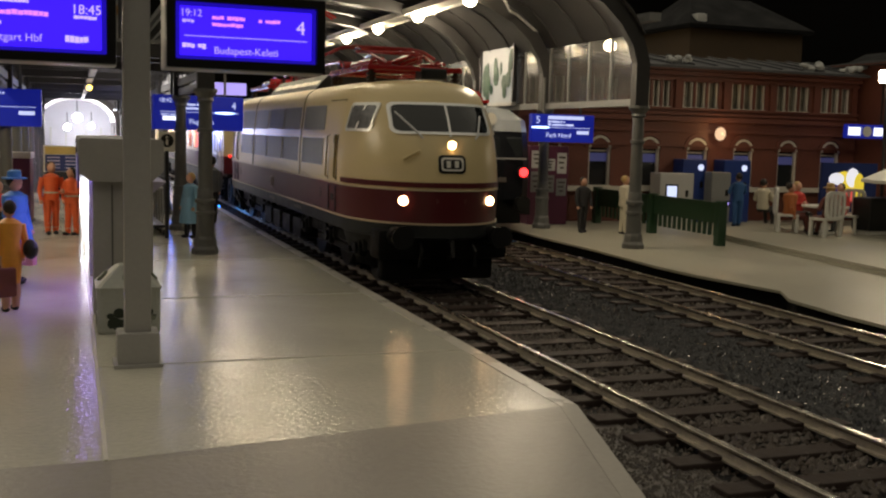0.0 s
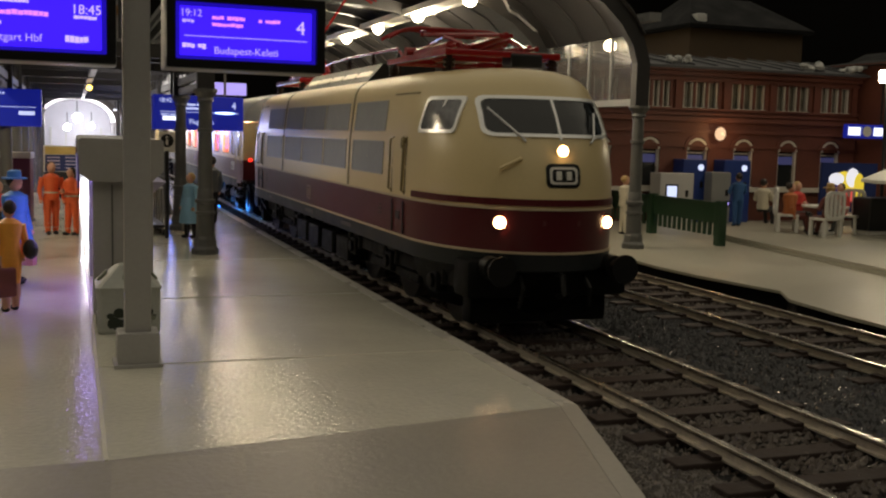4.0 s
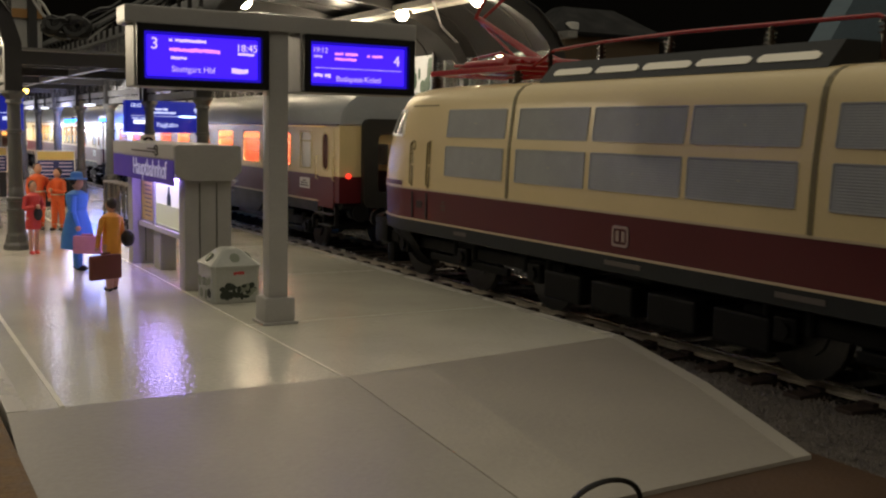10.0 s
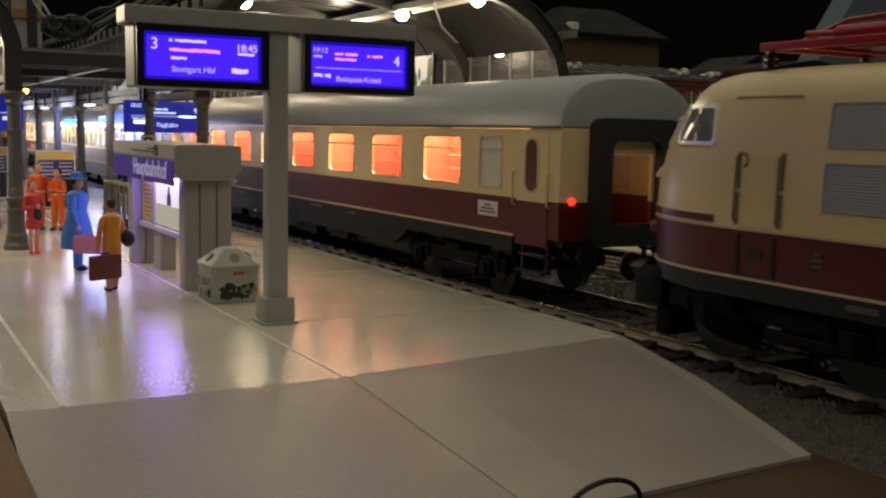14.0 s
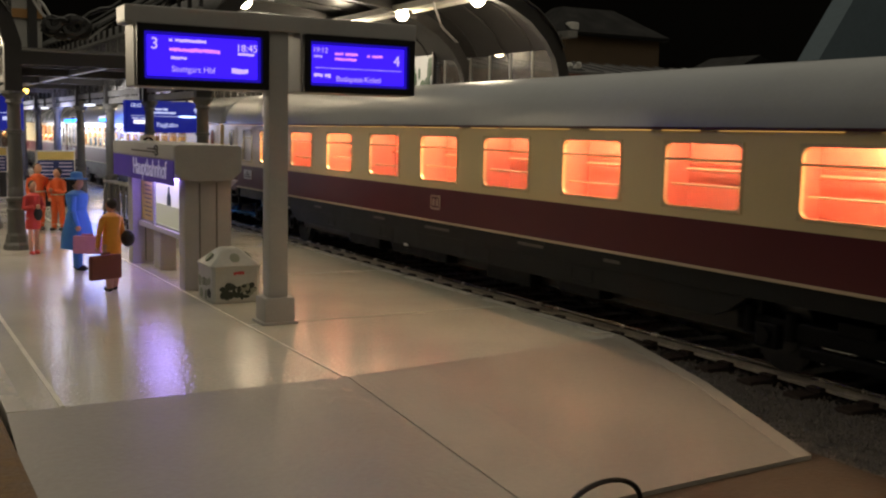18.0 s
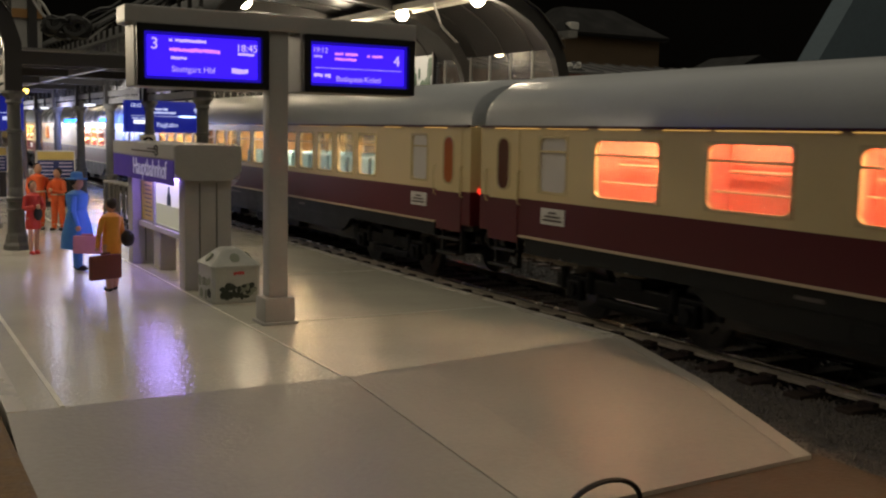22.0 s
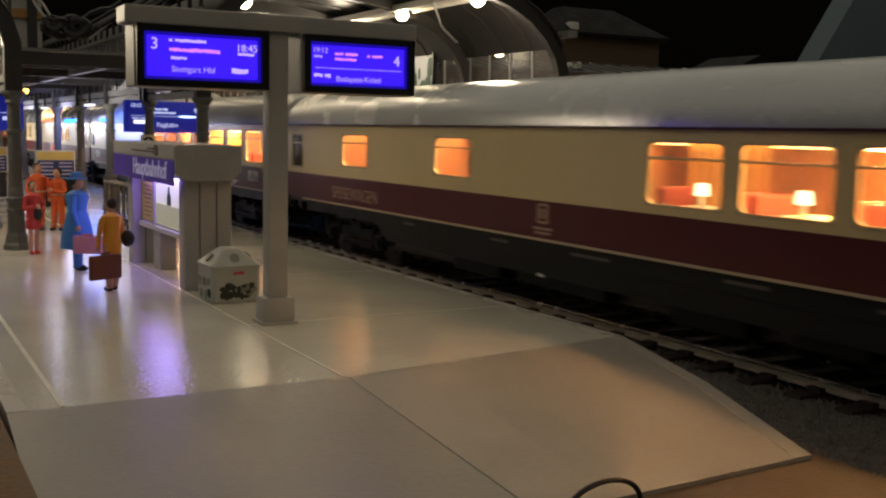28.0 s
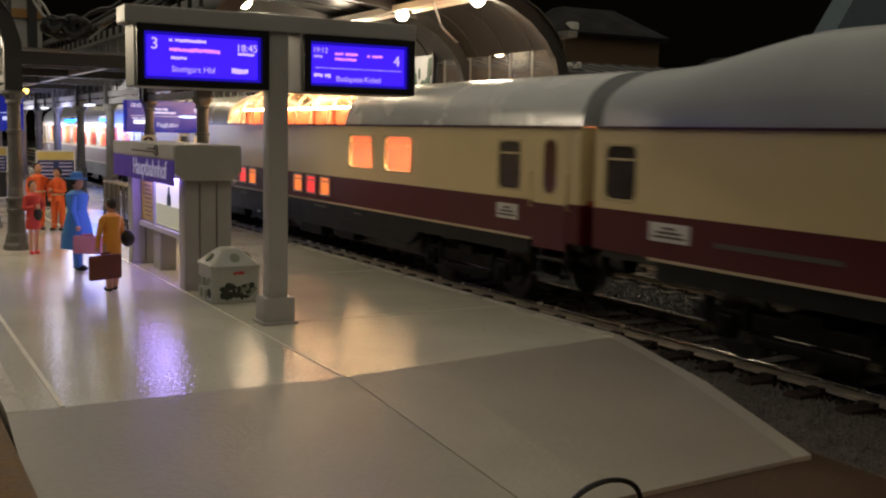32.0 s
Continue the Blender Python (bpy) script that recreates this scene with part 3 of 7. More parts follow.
        skin(bm, [[place(a, h(z), o2) for a, z in ((-0.26, 1.41), (0.26, 1.41), (0.26, 1.475), (-0.26, 1.475))] for o2 in (-0.01, 0.008)])
        part("number_strip", bm, DULLRED, top, "dull raised number strip")
        for a, b in (((-0.73, h(2.12)), (-0.52, h(2.25))),):
            bm = new_bm()
            tube(bm, [place(a[0], a[1], 0.01), place(a[0], a[1], 0.06), place(b[0], b[1], 0.06), place(b[0], b[1], 0.01)], 0.026)
            part("grab_handle", bm, CREAM, top)
        bm = new_bm()
        box(bm, 0, end * 7.95, h(0.70), 2.3, 0.55, 0.5, bevel=0.08)
        box(bm, 0, end * 7.8, h(0.32), 2.0, 0.3, 0.5, bevel=0.06)
        part("buffer_beam", bm, DEEPBLACK, top, "black buffer beam and apron", True)
        buffers(top, end * 8.22, end, h(0.86))
        bm = new_bm()
        tube(bm, [(0, end * 8.4, h(0.8)), (0, end * 8.62, h(0.78)), (0, end * 8.66, h(0.55)), (0, end * 8.5, h(0.5))], 0.04)
        part("coupling_hook", bm, DARK, top)
        for s in (-0.45, 0.45):
            bm = new_bm()
            tube(bm, [(s, end * 8.3, h(0.75)), (s * 1.05, end * 8.46, h(0.6)), (s * 1.1, end * 8.4, h(0.35))], 0.03)
            part("brake_hose", bm, BLACK, top)
    # sides
    for side in (-1, 1):
        place = lambda a, b, o: flank(a, b, o, side)
        for ya, yb in ((-5.06, -3.21), (-2.76, -1.04), (-0.94, 0.90), (1.02, 2.78), (3.14, 4.99)):
            for za, zb in ((1.90, 2.41), (2.56, 3.03)):
                o = outline(ya, yb, h(za), h(zb), 0.03)
                bm = new_bm()
                patch_on(bm, dense(o, 0.2), place, 0.004, 3)
                g = part("louvre_panel", bm, LOUVRE, top, "grey ventilation louvre")
                bm = new_bm()
                n = 16
                for i in range(n):
                    zz = h(za) + (zb - za) * (i + 0.5) / n
                    skin(bm, [[place(q, zz + dz, oo) for dz, oo in ((-0.008, 0.004), (-0.008, 0.0085), (0.010, 0.0045))] for q in (ya + 0.04, yb - 0.04)])
                part("slats", bm, LOUVRE, g)
                bm = new_bm()
                ring_on(bm, dense(o, 0.4), 0.016, place, -0.01, 0.014)
                part("louvre_frame", bm, FRAMEGREY, g, "pale metal frame")
        for ys in (-2.98, 2.98):
            bm = new_bm()
            zs = [h(z) for z in (1.64, 2.0, 2.4, 2.8, 3.07, 3.2, 3.30, 3.375, 3.425, 3.46, 3.475)]
            skin(bm, [[place(ys + dy, z, o) for dy, o in ((-0.038, -0.01), (-0.038, 0.012), (0.038, 0.012), (0.038, -0.01))] for z in zs])
            part("body_joint", bm, JOINT, top, "dark vertical body joint")
        for end in (-1, 1):
            o = dense([(end * (y + (-0.04 if y > 7.1 else 0.09) * (z - h(2.56)) / 0.49), z) for y, z in outline(6.63, 7.52, h(2.55), h(3.05), 0.07)], 0.12)
            bm = new_bm()
            patch_on(bm, o, place, 0.014, 4)
            w = part("cab_window", bm, CABPANE, top, "cab side window, grey reflection in its colour", True)
            bm = new_bm()
            ring_on(bm, o, 0.052, place, -0.01, 0.028)
            part("window_frame", bm, BRIGHTTRIM, w, "pale window surround")
            bm = new_bm()
            ym = end * 7.05
            skin(bm, [[place(ym + dy + end * 0.10 * k, h(2.56) + 0.49 * k, o2) for dy, o2 in ((-0.02, 0), (-0.02, 0.025), (0.02, 0.025), (0.02, 0))] for k in (0, 1)])
            part("window_bar", bm, BRIGHTTRIM, w)
            for yr in (5.56, 6.20):
                bm = new_bm()
                skin(bm, [[place(end * yr + dy, z, o2) for dy, o2 in ((-0.034, -0.01), (-0.034, 0.006), (0.034, 0.006), (0.034, -0.01))] for z in (h(1.66), h(2.49))])
                rec = part("door_recess", bm, OLIVE, top, "dark handrail recess")
                bm = new_bm()
                tube(bm, [place(end * yr, h(1.70), 0.0), place(end * yr, h(1.72), 0.05), place(end * yr, h(2.44), 0.05), place(end * yr, h(2.46), 0.0)], 0.017)
                part("handrail", bm, OLIVE, rec)
                if yr > 6:
                    bm = new_bm()
                    tube(bm, [place(end * (yr - 0.075 + 0.075 * math.cos(a)), h(2.40) + 0.075 * math.sin(a), 0.03) for a in [math.pi * i / 10 for i in range(15)]], 0.02)
                    part("folding_step_hook", bm, OLIVE, rec)
            bm = new_bm()
            box(bm, side * (W + 0.01), end * 5.88, h(2.06), 0.012, 0.52, 0.80)
            part("cab_door", bm, CREAM, top, "flush cab door")
            bm = new_bm()
            skin(bm, [[place(end * q, h(3.105) + dz, o2) for dz, o2 in ((-0.012, -0.01), (-0.012, 0.02), (0.012, 0.02), (0.012, -0.01))] for q in (5.4, 6.4)])
            part("rain_strip", bm, OLIVE, top)
            bm = new_bm()
            for q in (5.62, 6.16):
                box(bm, side * (W + 0.012), end * q, h(1.33), 0.02, 0.05, 0.46)
            box(bm, side * (W + 0.008), end * 5.89, h(1.35), 0.012, 0.22, 0.12)
            part("step_recess", bm, DARK, top)
        emblem("side_emblem", top, side * (W + 0.01), 0.16, h(1.32), side, 0.34, 0.28, DULLROSE)
        for y, z, w in ((5.0, 1.38, 0.16), (-5.0, 1.38, 0.16), (0.1, 0.95, 0.75), (-2.9, 0.95, 0.7), (4.4, 0.95, 0.4)):
            bm = new_bm()
            plate_bars(bm, side * (W + 0.012), y, h(z), w, 0.14 if z < 1 else 0.22, side, [(0, 1)] if z < 1 else [(0.2, 0.8), (0, 1), (0.1, 0.9)])
            part("lettering_strip", bm, DULL, top, "small unreadable lettering")
        for q in (-3.4, -1.2, 1.0, 3.1):
            bm = new_bm()
            box(bm, side * 0.95, q * 0.55, h(0.42), 0.5, 0.9, 0.42, bevel=0.04)
            part("equipment_box", bm, DEEPBLACK, top)
    # roof
    bm = new_bm()
    extrude(bm, [(-1.0, h(3.42)), (-0.72, h(3.74)), (0.72, h(3.74)), (1.0, h(3.42))], "y", -2.75, 2.75)
    hood = part("roof_hood", bm, UNDER, top, "grey raised roof hood with side lights")
    for side in (-1, 1):
        for i in range(5):
            ya = -2.55 + 1.03 * i
            bm = new_bm()
            skin(bm, [[(side * (1.0 - 0.28 * k + o2 * 0.75), y, h(3.42) + 0.32 * k + o2 * 0.66) for y, k in ((ya + 0.04, 0.30), (ya + 0.88, 0.30), (ya + 0.92, 0.36), (ya + 0.92, 0.50), (ya + 0.86, 0.60), (ya + 0.08, 0.60), (ya, 0.50), (ya, 0.36))] for o2 in (-0.01, 0.012)])
            part("roof_light", bm, ALUM, hood, "bright roof side light")
    pantograph(top, -5.0, False, 1)
    pantograph(top, 5.0, True, -1)
    bm = new_bm()
    tube(bm, [(-0.55, -3.5, h(3.75)), (-0.55, -3.0, h(3.98)), (-0.55, -1.5, h(4.0)), (-0.55, 0.0, h(4.02)), (-0.55, 1.8, h(4.0)), (-0.55, 3.0, h(3.95)), (-0.55, 3.6, h(3.72))], 0.028)
    part("roof_cable", bm, PANTO, top, "red roof conductor")
    for q in (-3.1, -1.5, 0.3, 1.8, 3.1):
        bm = new_bm()
        rod(bm, (-0.55, q, h(3.5)), (-0.55, q, h(3.98)), 0.045, 0.03)
        for k in range(3):
            rod(bm, (-0.55, q, h(3.78) + 0.06 * k), (-0.55, q, h(3.80) + 0.06 * k), 0.07, n=10)
        part("cable_insulator", bm, BROWN, top)
    for q in (-3.3, 3.4, -6.3):
        bm = new_bm()
        box(bm, 0.35, q, h(3.62), 0.5, 0.35, 0.2, bevel=0.03)
        part("roof_box", bm, DARK, top)
    for y in (-4.7, 4.7):
        bogie(top, y, (-2.2, 0, 2.2), 0.6, 2.9, True)
    return top


FRAMEGREY = mat("louvre_frame_grey", (0.33, 0.33, 0.33), 0.45)
DULLRED = mat("number_strip_red", (0.11, 0.03, 0.03), 0.45)
WHEEL = mat("wheel_steel", (0.10, 0.10, 0.10), 0.35, 0.8, grain=0.2, size=0.3, fine=0.05)
BROWN = mat("insulator_brown", (0.035, 0.02, 0.015), 0.25)
LENS = mat("lamp_lens", (0.5, 0.48, 0.42), 0.1)
DULL = mat("dull_lettering", (0.085, 0.070, 0.062), 0.5)
DULLROSE = mat("worn_emblem_paint", (0.30, 0.22, 0.20), 0.5)
ALUM = mat("aluminium_trim", (0.80, 0.76, 0.64), 0.35, 0.35)
JOINT = mat("joint_olive", (0.16, 0.13, 0.06), 0.5)
OLIVE = mat("recess_olive", (0.20, 0.155, 0.065), 0.45)
CURTAIN = mat("orange_curtain", (0.62, 0.165, 0.105), 0.7, grain=0.12, size=0.5, fine=0.1)
INNER = mat("saloon_wood", (0.46, 0.20, 0.07), 0.5, grain=0.15, size=0.8, fine=0.08)
INNERC = mat("saloon_cream", (0.46, 0.27, 0.09), 0.5, grain=0.1, size=0.8, fine=0.08)
SEAT = mat("blue_seat", (0.17, 0.34, 0.50), 0.6, grain=0.1, size=0.3, fine=0.05)
SEATRED = mat("orange_seat", (0.50, 0.10, 0.05), 0.6, grain=0.1, size=0.3, fine=0.05)
RACK = mat("rack_brass", (0.70, 0.30, 0.17), 0.5)
AMBERCLOTH = mat("amber_curtain", (0.72, 0.40, 0.12), 0.7, grain=0.12, size=0.3, fine=0.06)
CLOTH = mat("table_cloth", (0.8, 0.72, 0.55), 0.7)
STRIP = glow("coach_light_strip", (1.0, 0.58, 0.25), 90.0)
STRIPDIM = glow("dim_light_strip", (1.0, 0.60, 0.28), 50.0)
STRIPR = glow("compartment_light_strip", (1.0, 0.60, 0.33), 34.0)
TABLELAMP = glow("table_lamp_shade", (1.0, 0.74, 0.38), 4.0)
MILK = mat("milk_glass", (0.62, 0.59, 0.56), 0.3, grain=0.05, size=0.4, fine=0.05)
COACHGLASS = mat("coach_glazing", (0.9, 0.88, 0.84), 0.06, alpha=0.10)
DUSK = mat("unlit_glazing", (0.05, 0.04, 0.035), 0.12, grain=0.3, size=0.4, fine=0.08)
PLATE = mat("white_plate", (0.62, 0.60, 0.56), 0.5)
CREAMTRIM = mat("window_rim", (0.75, 0.62, 0.36), 0.25, 0.3)
AMBERGLOW = glow("orange_curtain_window", (1.0, 0.22, 0.05), 0.9, (0.3, 0.1, 0.03))
REDGLOW = glow("red_curtain_window", (1.0, 0.05, 0.05), 0.9, (0.3, 0.02, 0.02))
BELLOWS = mat("rubber_bellows", (0.015, 0.014, 0.013), 0.6, grain=0.2, size=0.3, fine=0.05)


def rim_mesh(w, z0, z1, r, depth=0.05):
    """A window surround: square outside, rounded inside."""
    bm = new_bm()
    out = outline(-w / 2, w / 2, z0, z1, 0.001, 5)
    inn = outline(-w / 2 + 0.035, w / 2 - 0.035, z0 + 0.035, z1 - 0.035, r, 5)
    rings = [[(-depth, a, b) for a, b in out], [(0.012, a, b) for a, b in out], [(0.012, a, b) for a, b in inn], [(-depth, a, b) for a, b in inn]]
    return skin(bm, rings + rings[:1], caps=False)


def wall_with_holes(bm, x, t, hl, z0, z1, holes):
    """A long wall of thickness t with rectangular openings (y0, y1, za, zb), as one closed mesh."""
    ys = sorted({round(v, 4) for v in [-hl, hl] + [q for q0 in holes for q in q0[:2]]})
    zs = sorted({round(v, 4) for v in [z0, z1] + [q for q0 in holes for q in q0[2:4]]})
    vs = {}

    def v(i, j, k):
        if (i, j, k) not in vs:
            vs[i, j, k] = bm.verts.new((x + (k - 0.5) * t, ys[i], zs[j]))
        return vs[i, j, k]

    def solid(i, j):
        if not (0 <= i < len(ys) - 1 and 0 <= j < len(zs) - 1):
            return False
        yc, zc = (ys[i] + ys[i + 1]) / 2, (zs[j] + zs[j + 1]) / 2
        return not any(a < yc < b and c < zc < d for a, b, c, d in holes)

    for i in range(len(ys) - 1):
        for j in range(len(zs) - 1):
            if not solid(i, j):
                continue
            bm.faces.new((v(i, j, 1), v(i + 1, j, 1), v(i + 1, j + 1, 1), v(i, j + 1, 1)))
            bm.faces.new((v(i, j, 0), v(i, j + 1, 0), v(i + 1, j + 1, 0), v(i + 1, j, 0)))
            for di, dj, p, q in ((-1, 0, (i, j), (i, j + 1)), (1, 0, (i + 1, j + 1), (i + 1, j)), (0, -1, (i + 1, j), (i, j)), (0, 1, (i, j + 1), (i + 1, j + 1))):
                if not solid(i + di, j + dj):
                    bm.faces.new((v(*p, 0), v(*p, 1), v(*q, 1), v(*q, 0)))
    bmesh.ops.recalc_face_normals(bm, faces=bm.faces)


RIMS = {}


def coach_window(parent, y, w, za, zb, side, W, pane, bar=True, label="", r=0.10, metal=None):
    key = (round(w, 3), za, zb, r)
    if key not in RIMS:
        RIMS[key] = None
        o = part("window", rim_mesh(w, h(za), h(zb), r), metal or CREAMTRIM, parent, label, True)
        RIMS[key] = o.data
    else:
        o = new("window", RIMS[key])
        o.parent = parent
        if label:
            o["label"] = label
    o.matrix_basis = Matrix.Translation(Vector((side * W, y, 0)) * U) @ Matrix.Rotation(0 if side > 0 else math.pi, 4, "Z")
    bm = new_bm()
    box(bm, -0.03, 0, (h(za) + h(zb)) / 2, 0.012, w - 0.03, zb - za - 0.03)
    p = part("pane", bm, pane, o)
    if bar:
        bm = new_bm()
        box(bm, -0.01, 0, h(zb) - 0.27 * (zb - za), 0.03, w - 0.06, 0.03)
        part("window_bar", bm, metal or CREAMTRIM, o)
    return o


def coach_body(top, hl, spec):
    W, t = 1.31, 0.06
    ups = [(y - w / 2, y + w / 2, h(za), h(zb)) for y, w, za, zb, *_ in spec["windows"]]
    lows = [(y - w / 2, y + w / 2, h(za), h(zb)) for y, w, za, zb in spec.get("low", [])]
    dome = spec.get("dome")
    for side in (-1, 1):
        bm = new_bm()
        wall_with_holes(bm, side * (W - t / 2), t, hl, h(1.08), h(1.65), lows)
        part("lower_side", bm, RED, top, "wine-red lower side")
        bm = new_bm()
        wall_with_holes(bm, side * (W - t / 2), t, hl, h(1.65), h(2.745), ups)
        part("upper_side", bm, CREAM, top, "cream upper side")
        bm = new_bm()
        box(bm, side * (W + 0.004), 0, h(1.065), 0.03, 2 * hl - 2.4, 0.035)
        part("sill_line", bm, LINE, top, "pale lining above the frame")
        bm = new_bm()
        box(bm, side * (W + 0.012), 0, h(2.75), 0.05, 2 * hl - 0.1, 0.035)
        part("gutter", bm, DARKRED, top, "dark rain gutter")
        # Glowing strips stand in for lamplight that leaks under the roof edge.
        rng = random.Random(int(hl * 100))
        y = -hl + 0.8
        while spec.get("slit") and y < hl - 1.2:
            w = rng.uniform(0.5, 1.9)
            bm = new_bm()
            box(bm, side * (W + 0.004), y + w / 2, h(2.725), 0.012, w, rng.uniform(0.008, 0.018))
            part("light_leak_strip", bm, LEAKGLOW, top, "thin glowing strip in place of light leaking at the roof edge")
            y += w + rng.uniform(0.1, spec["slit"])
        bm = new_bm()
        box(bm, side * 1.22, 0, h(0.93), 0.10, 2 * hl - 2.6, 0.24)
        part("side_skirt", bm, SKIRT, top, "dark grey underframe skirt")
        bm = new_bm()
        a = hl - 5.55
        extrude(bm, [(-a, h(0.50)), (a, h(0.50)), (a + 0.25, h(0.60)), (a + 0.55, h(0.805)), (-a - 0.55, h(0.805)), (-a - 0.25, h(0.60))], "x", side * 1.20 - 0.05, side * 1.20 + 0.05)
        part("lower_skirt", bm, SKIRT, top, "dark grey skirt between the bogies")
        for q, w in ((-0.62, 0.5), (-0.2, 0.8), (0.3, 0.6), (0.7, 0.4)):
            bm = new_bm()
            ring_on(bm, outline(q * a - w / 2, q * a + w / 2, h(0.56), h(0.76), 0.02), 0.015, lambda u, v, o: (side * (1.25 + o), u, v), 0.0, 0.006)
            part("hatch", bm, SKIRT, top, "shallow hatch in the skirt")
    bm = new_bm()
    box(bm, 0, 0, h(1.02), 2.4, 2 * hl - 0.1, 0.10)
    box(bm, 0, 0, h(0.62), 2.0, 2 * hl - 10.0, 0.6)
    part("floor", bm, DARK, top)
    # roof
    humps = spec.get("hump")
    n = 14

    def roof_ring(y, top_z, inset=0.0):
        return [((W - inset) * math.copysign(abs(math.cos(a)) ** 0.75, math.cos(a)), y, h(2.765) + (top_z - 2.765) * math.sin(a) ** 0.9) for a in [math.pi * i / n for i in range(n + 1)]]
    if dome:
        spans = [(-hl, dome[0]), (dome[1], hl)]
    else:
        spans = [(-hl, hl)]
    for ya, yb in spans:
        bm = new_bm()
        rings = [roof_ring(ya, 3.30, 0.10), roof_ring(ya + 0.06, 3.50, 0.03), roof_ring(ya + 0.25, 3.58)]
        if dome:
            rings = [roof_ring(ya, 3.58), roof_ring(ya + 0.2, 3.60)]
        if humps:
            y0, y1, z1 = humps
            for k in range(9):
                u = k / 8
                rings.append(roof_ring(y0 + 1.8 * u, 3.60 + (z1 - 3.60) * (3 * u * u - 2 * u ** 3)))
            for k in range(9):
                u = 1 - k / 8
                rings.append(roof_ring(y1 - 2.6 * u, 3.60 + (z1 - 3.60) * (3 * u * u - 2 * u ** 3)))
        if dome:
            rings += [roof_ring(yb - 0.2, 3.60), roof_ring(yb, 3.58)]
        else:
            rings += [roof_ring(yb - 0.25, 3.58), roof_ring(yb - 0.06, 3.50, 0.03), roof_ring(yb, 3.30, 0.10)]
        skin(bm, rings)
        part("roof", bm, spec.get("roof", ROOFGREY), top, "plain grey roof", True)
    # ends
    for end in (-1, 1):
        bm = new_bm()
        for s in (-1, 1):
            box(bm, s * 0.84, end * (hl - 0.04), (h(1.65) + h(2.74)) / 2, 0.84, 0.08, 1.09)
        box(bm, 0, end * (hl - 0.04), h(2.55), 0.84, 0.08, 0.38)
        part("end_wall", bm, [CREAM], top, "cream end wall")
        bm = new_bm()
        for s in (-1, 1):
            box(bm, s * 0.84, end * (hl - 0.04), (h(1.07) + h(1.65)) / 2, 0.84, 0.08, 0.57)
        part("lower_end_wall", bm, RED, top, "wine-red lower end wall")
        bm = new_bm()
        ring_on(bm, outline(-0.80, 0.80, h(0.98), h(2.90), 0.16), 0.34, lambda a, b, o: (a, end * (hl + o), b), 0.0, 0.16)
        part("bellows", bm, BELLOWS, top, "black rubber gangway bellows")
        for s in (-1, 1):
            bm = new_bm()
            rod(bm, (s * 1.10, end * hl, h(1.66)), (s * 1.10, end * (hl + 0.04), h(1.66)), 0.055, n=14)
            part("tail_lamp", bm, REDLAMP if end < 0 and s < 0 and spec.get("tail", True) else LENSRED, top, "red tail lamp", True)
        buffers(top, end * (hl - 0.3), end, h(0.86))
        bogie(top, end * (hl - 3.6), (-1.22, 1.22), 0.46, 1.75, False)
        # doors
        for side in (-1, 1) if end not in spec.get("plain_ends", ()) else ():
            yd = end * (hl - 0.72)
            bm = new_bm()
            box(bm, side * (W + 0.002), yd, h(1.28), 0.02, 0.86, 0.66)
            d = part("door", bm, RED, top, "entrance door with a narrow window")
            bm = new_bm()
            wall_with_holes(bm, side * (W + 0.002), 0.02, 0.43, h(1.62), h(2.68), [])
            for v in bm.verts:
                v.co.y += yd
            part("door_leaf", bm, CREAM, d)
            bm = new_bm()
            extrude(bm, outline(yd - 0.17, yd + 0.17, h(1.77), h(2.57), 0.14), "x", side * (W + 0.008) - 0.008, side * (W + 0.008) + 0.012)
            part("door_pane", bm, spec.get("doorpane", DOORDIM), d, "dim door window", True)
            bm = new_bm()
            ring_on(bm, outline(yd - 0.19, yd + 0.19, h(1.75), h(2.59), 0.15), 0.03, lambda a, b, o: (side * (W + 0.012 + o), a, b), 0.0, 0.016)
            part("door_rim", bm, CREAMTRIM, d)
            for q in (-0.47, 0.47):
                bm = new_bm()
                tube(bm, [(side * W, yd + q, h(1.55)), (side * (W + 0.05), yd + q, h(1.57)), (side * (W + 0.05), yd + q, h(2.05)), (side * W, yd + q, h(2.07))], 0.014)
                part("handrail", bm, CREAMTRIM, d)
            bm = new_bm()
            box(bm, side * 1.2, yd, h(0.80), 0.2, 0.7, 0.04)
            box(bm, side * 1.25, yd, h(0.55), 0.2, 0.7, 0.04)
            for q in (-0.33, 0.33):
                box(bm, side * 1.2, yd + q, h(0.78), 0.08, 0.04, 0.5)
            part("footstep", bm, DARK, d)
    # underframe gear
    for y, w, hh in ((-3.2, 1.5, 0.42), (-0.8, 2.2, 0.36), (2.3, 1.3, 0.45), (4.2, 1.0, 0.32)):
        for s in (-1, 1):
            bm = new_bm()
            box(bm, s * 1.0, y * s, h(0.50), 0.46, w, hh, bevel=0.03)
            part("equipment_box", bm, DEEPBLACK, top)
    # windows
    for y, w, za, zb, kind_ in spec["windows"]:
        for side in (-1, 1):
            pane, bar, lab = {"o": (COACHGLASS, True, "lit compartment window"), "s": (COACHGLASS, True, "lit saloon window"), "t": (COACHGLASS, True, "lit dining window"),
                              "w": (MILK, True, "frosted lavatory window"), "d": (DUSK, True, "unlit window"), "k": (COACHGLASS, True, "lit window")}[kind_]
            coach_window(top, y, w, za, zb, side, W, pane, bar, lab)
    for k, (y, w, za, zb) in enumerate(spec.get("low", [])):
        panes = spec.get("lowpane", [DUSK])
        for side in (-1, 1):
            coach_window(top, y, w, za, zb, side, W, panes[k % len(panes)], True, "low kitchen window", 0.05, SILVER)
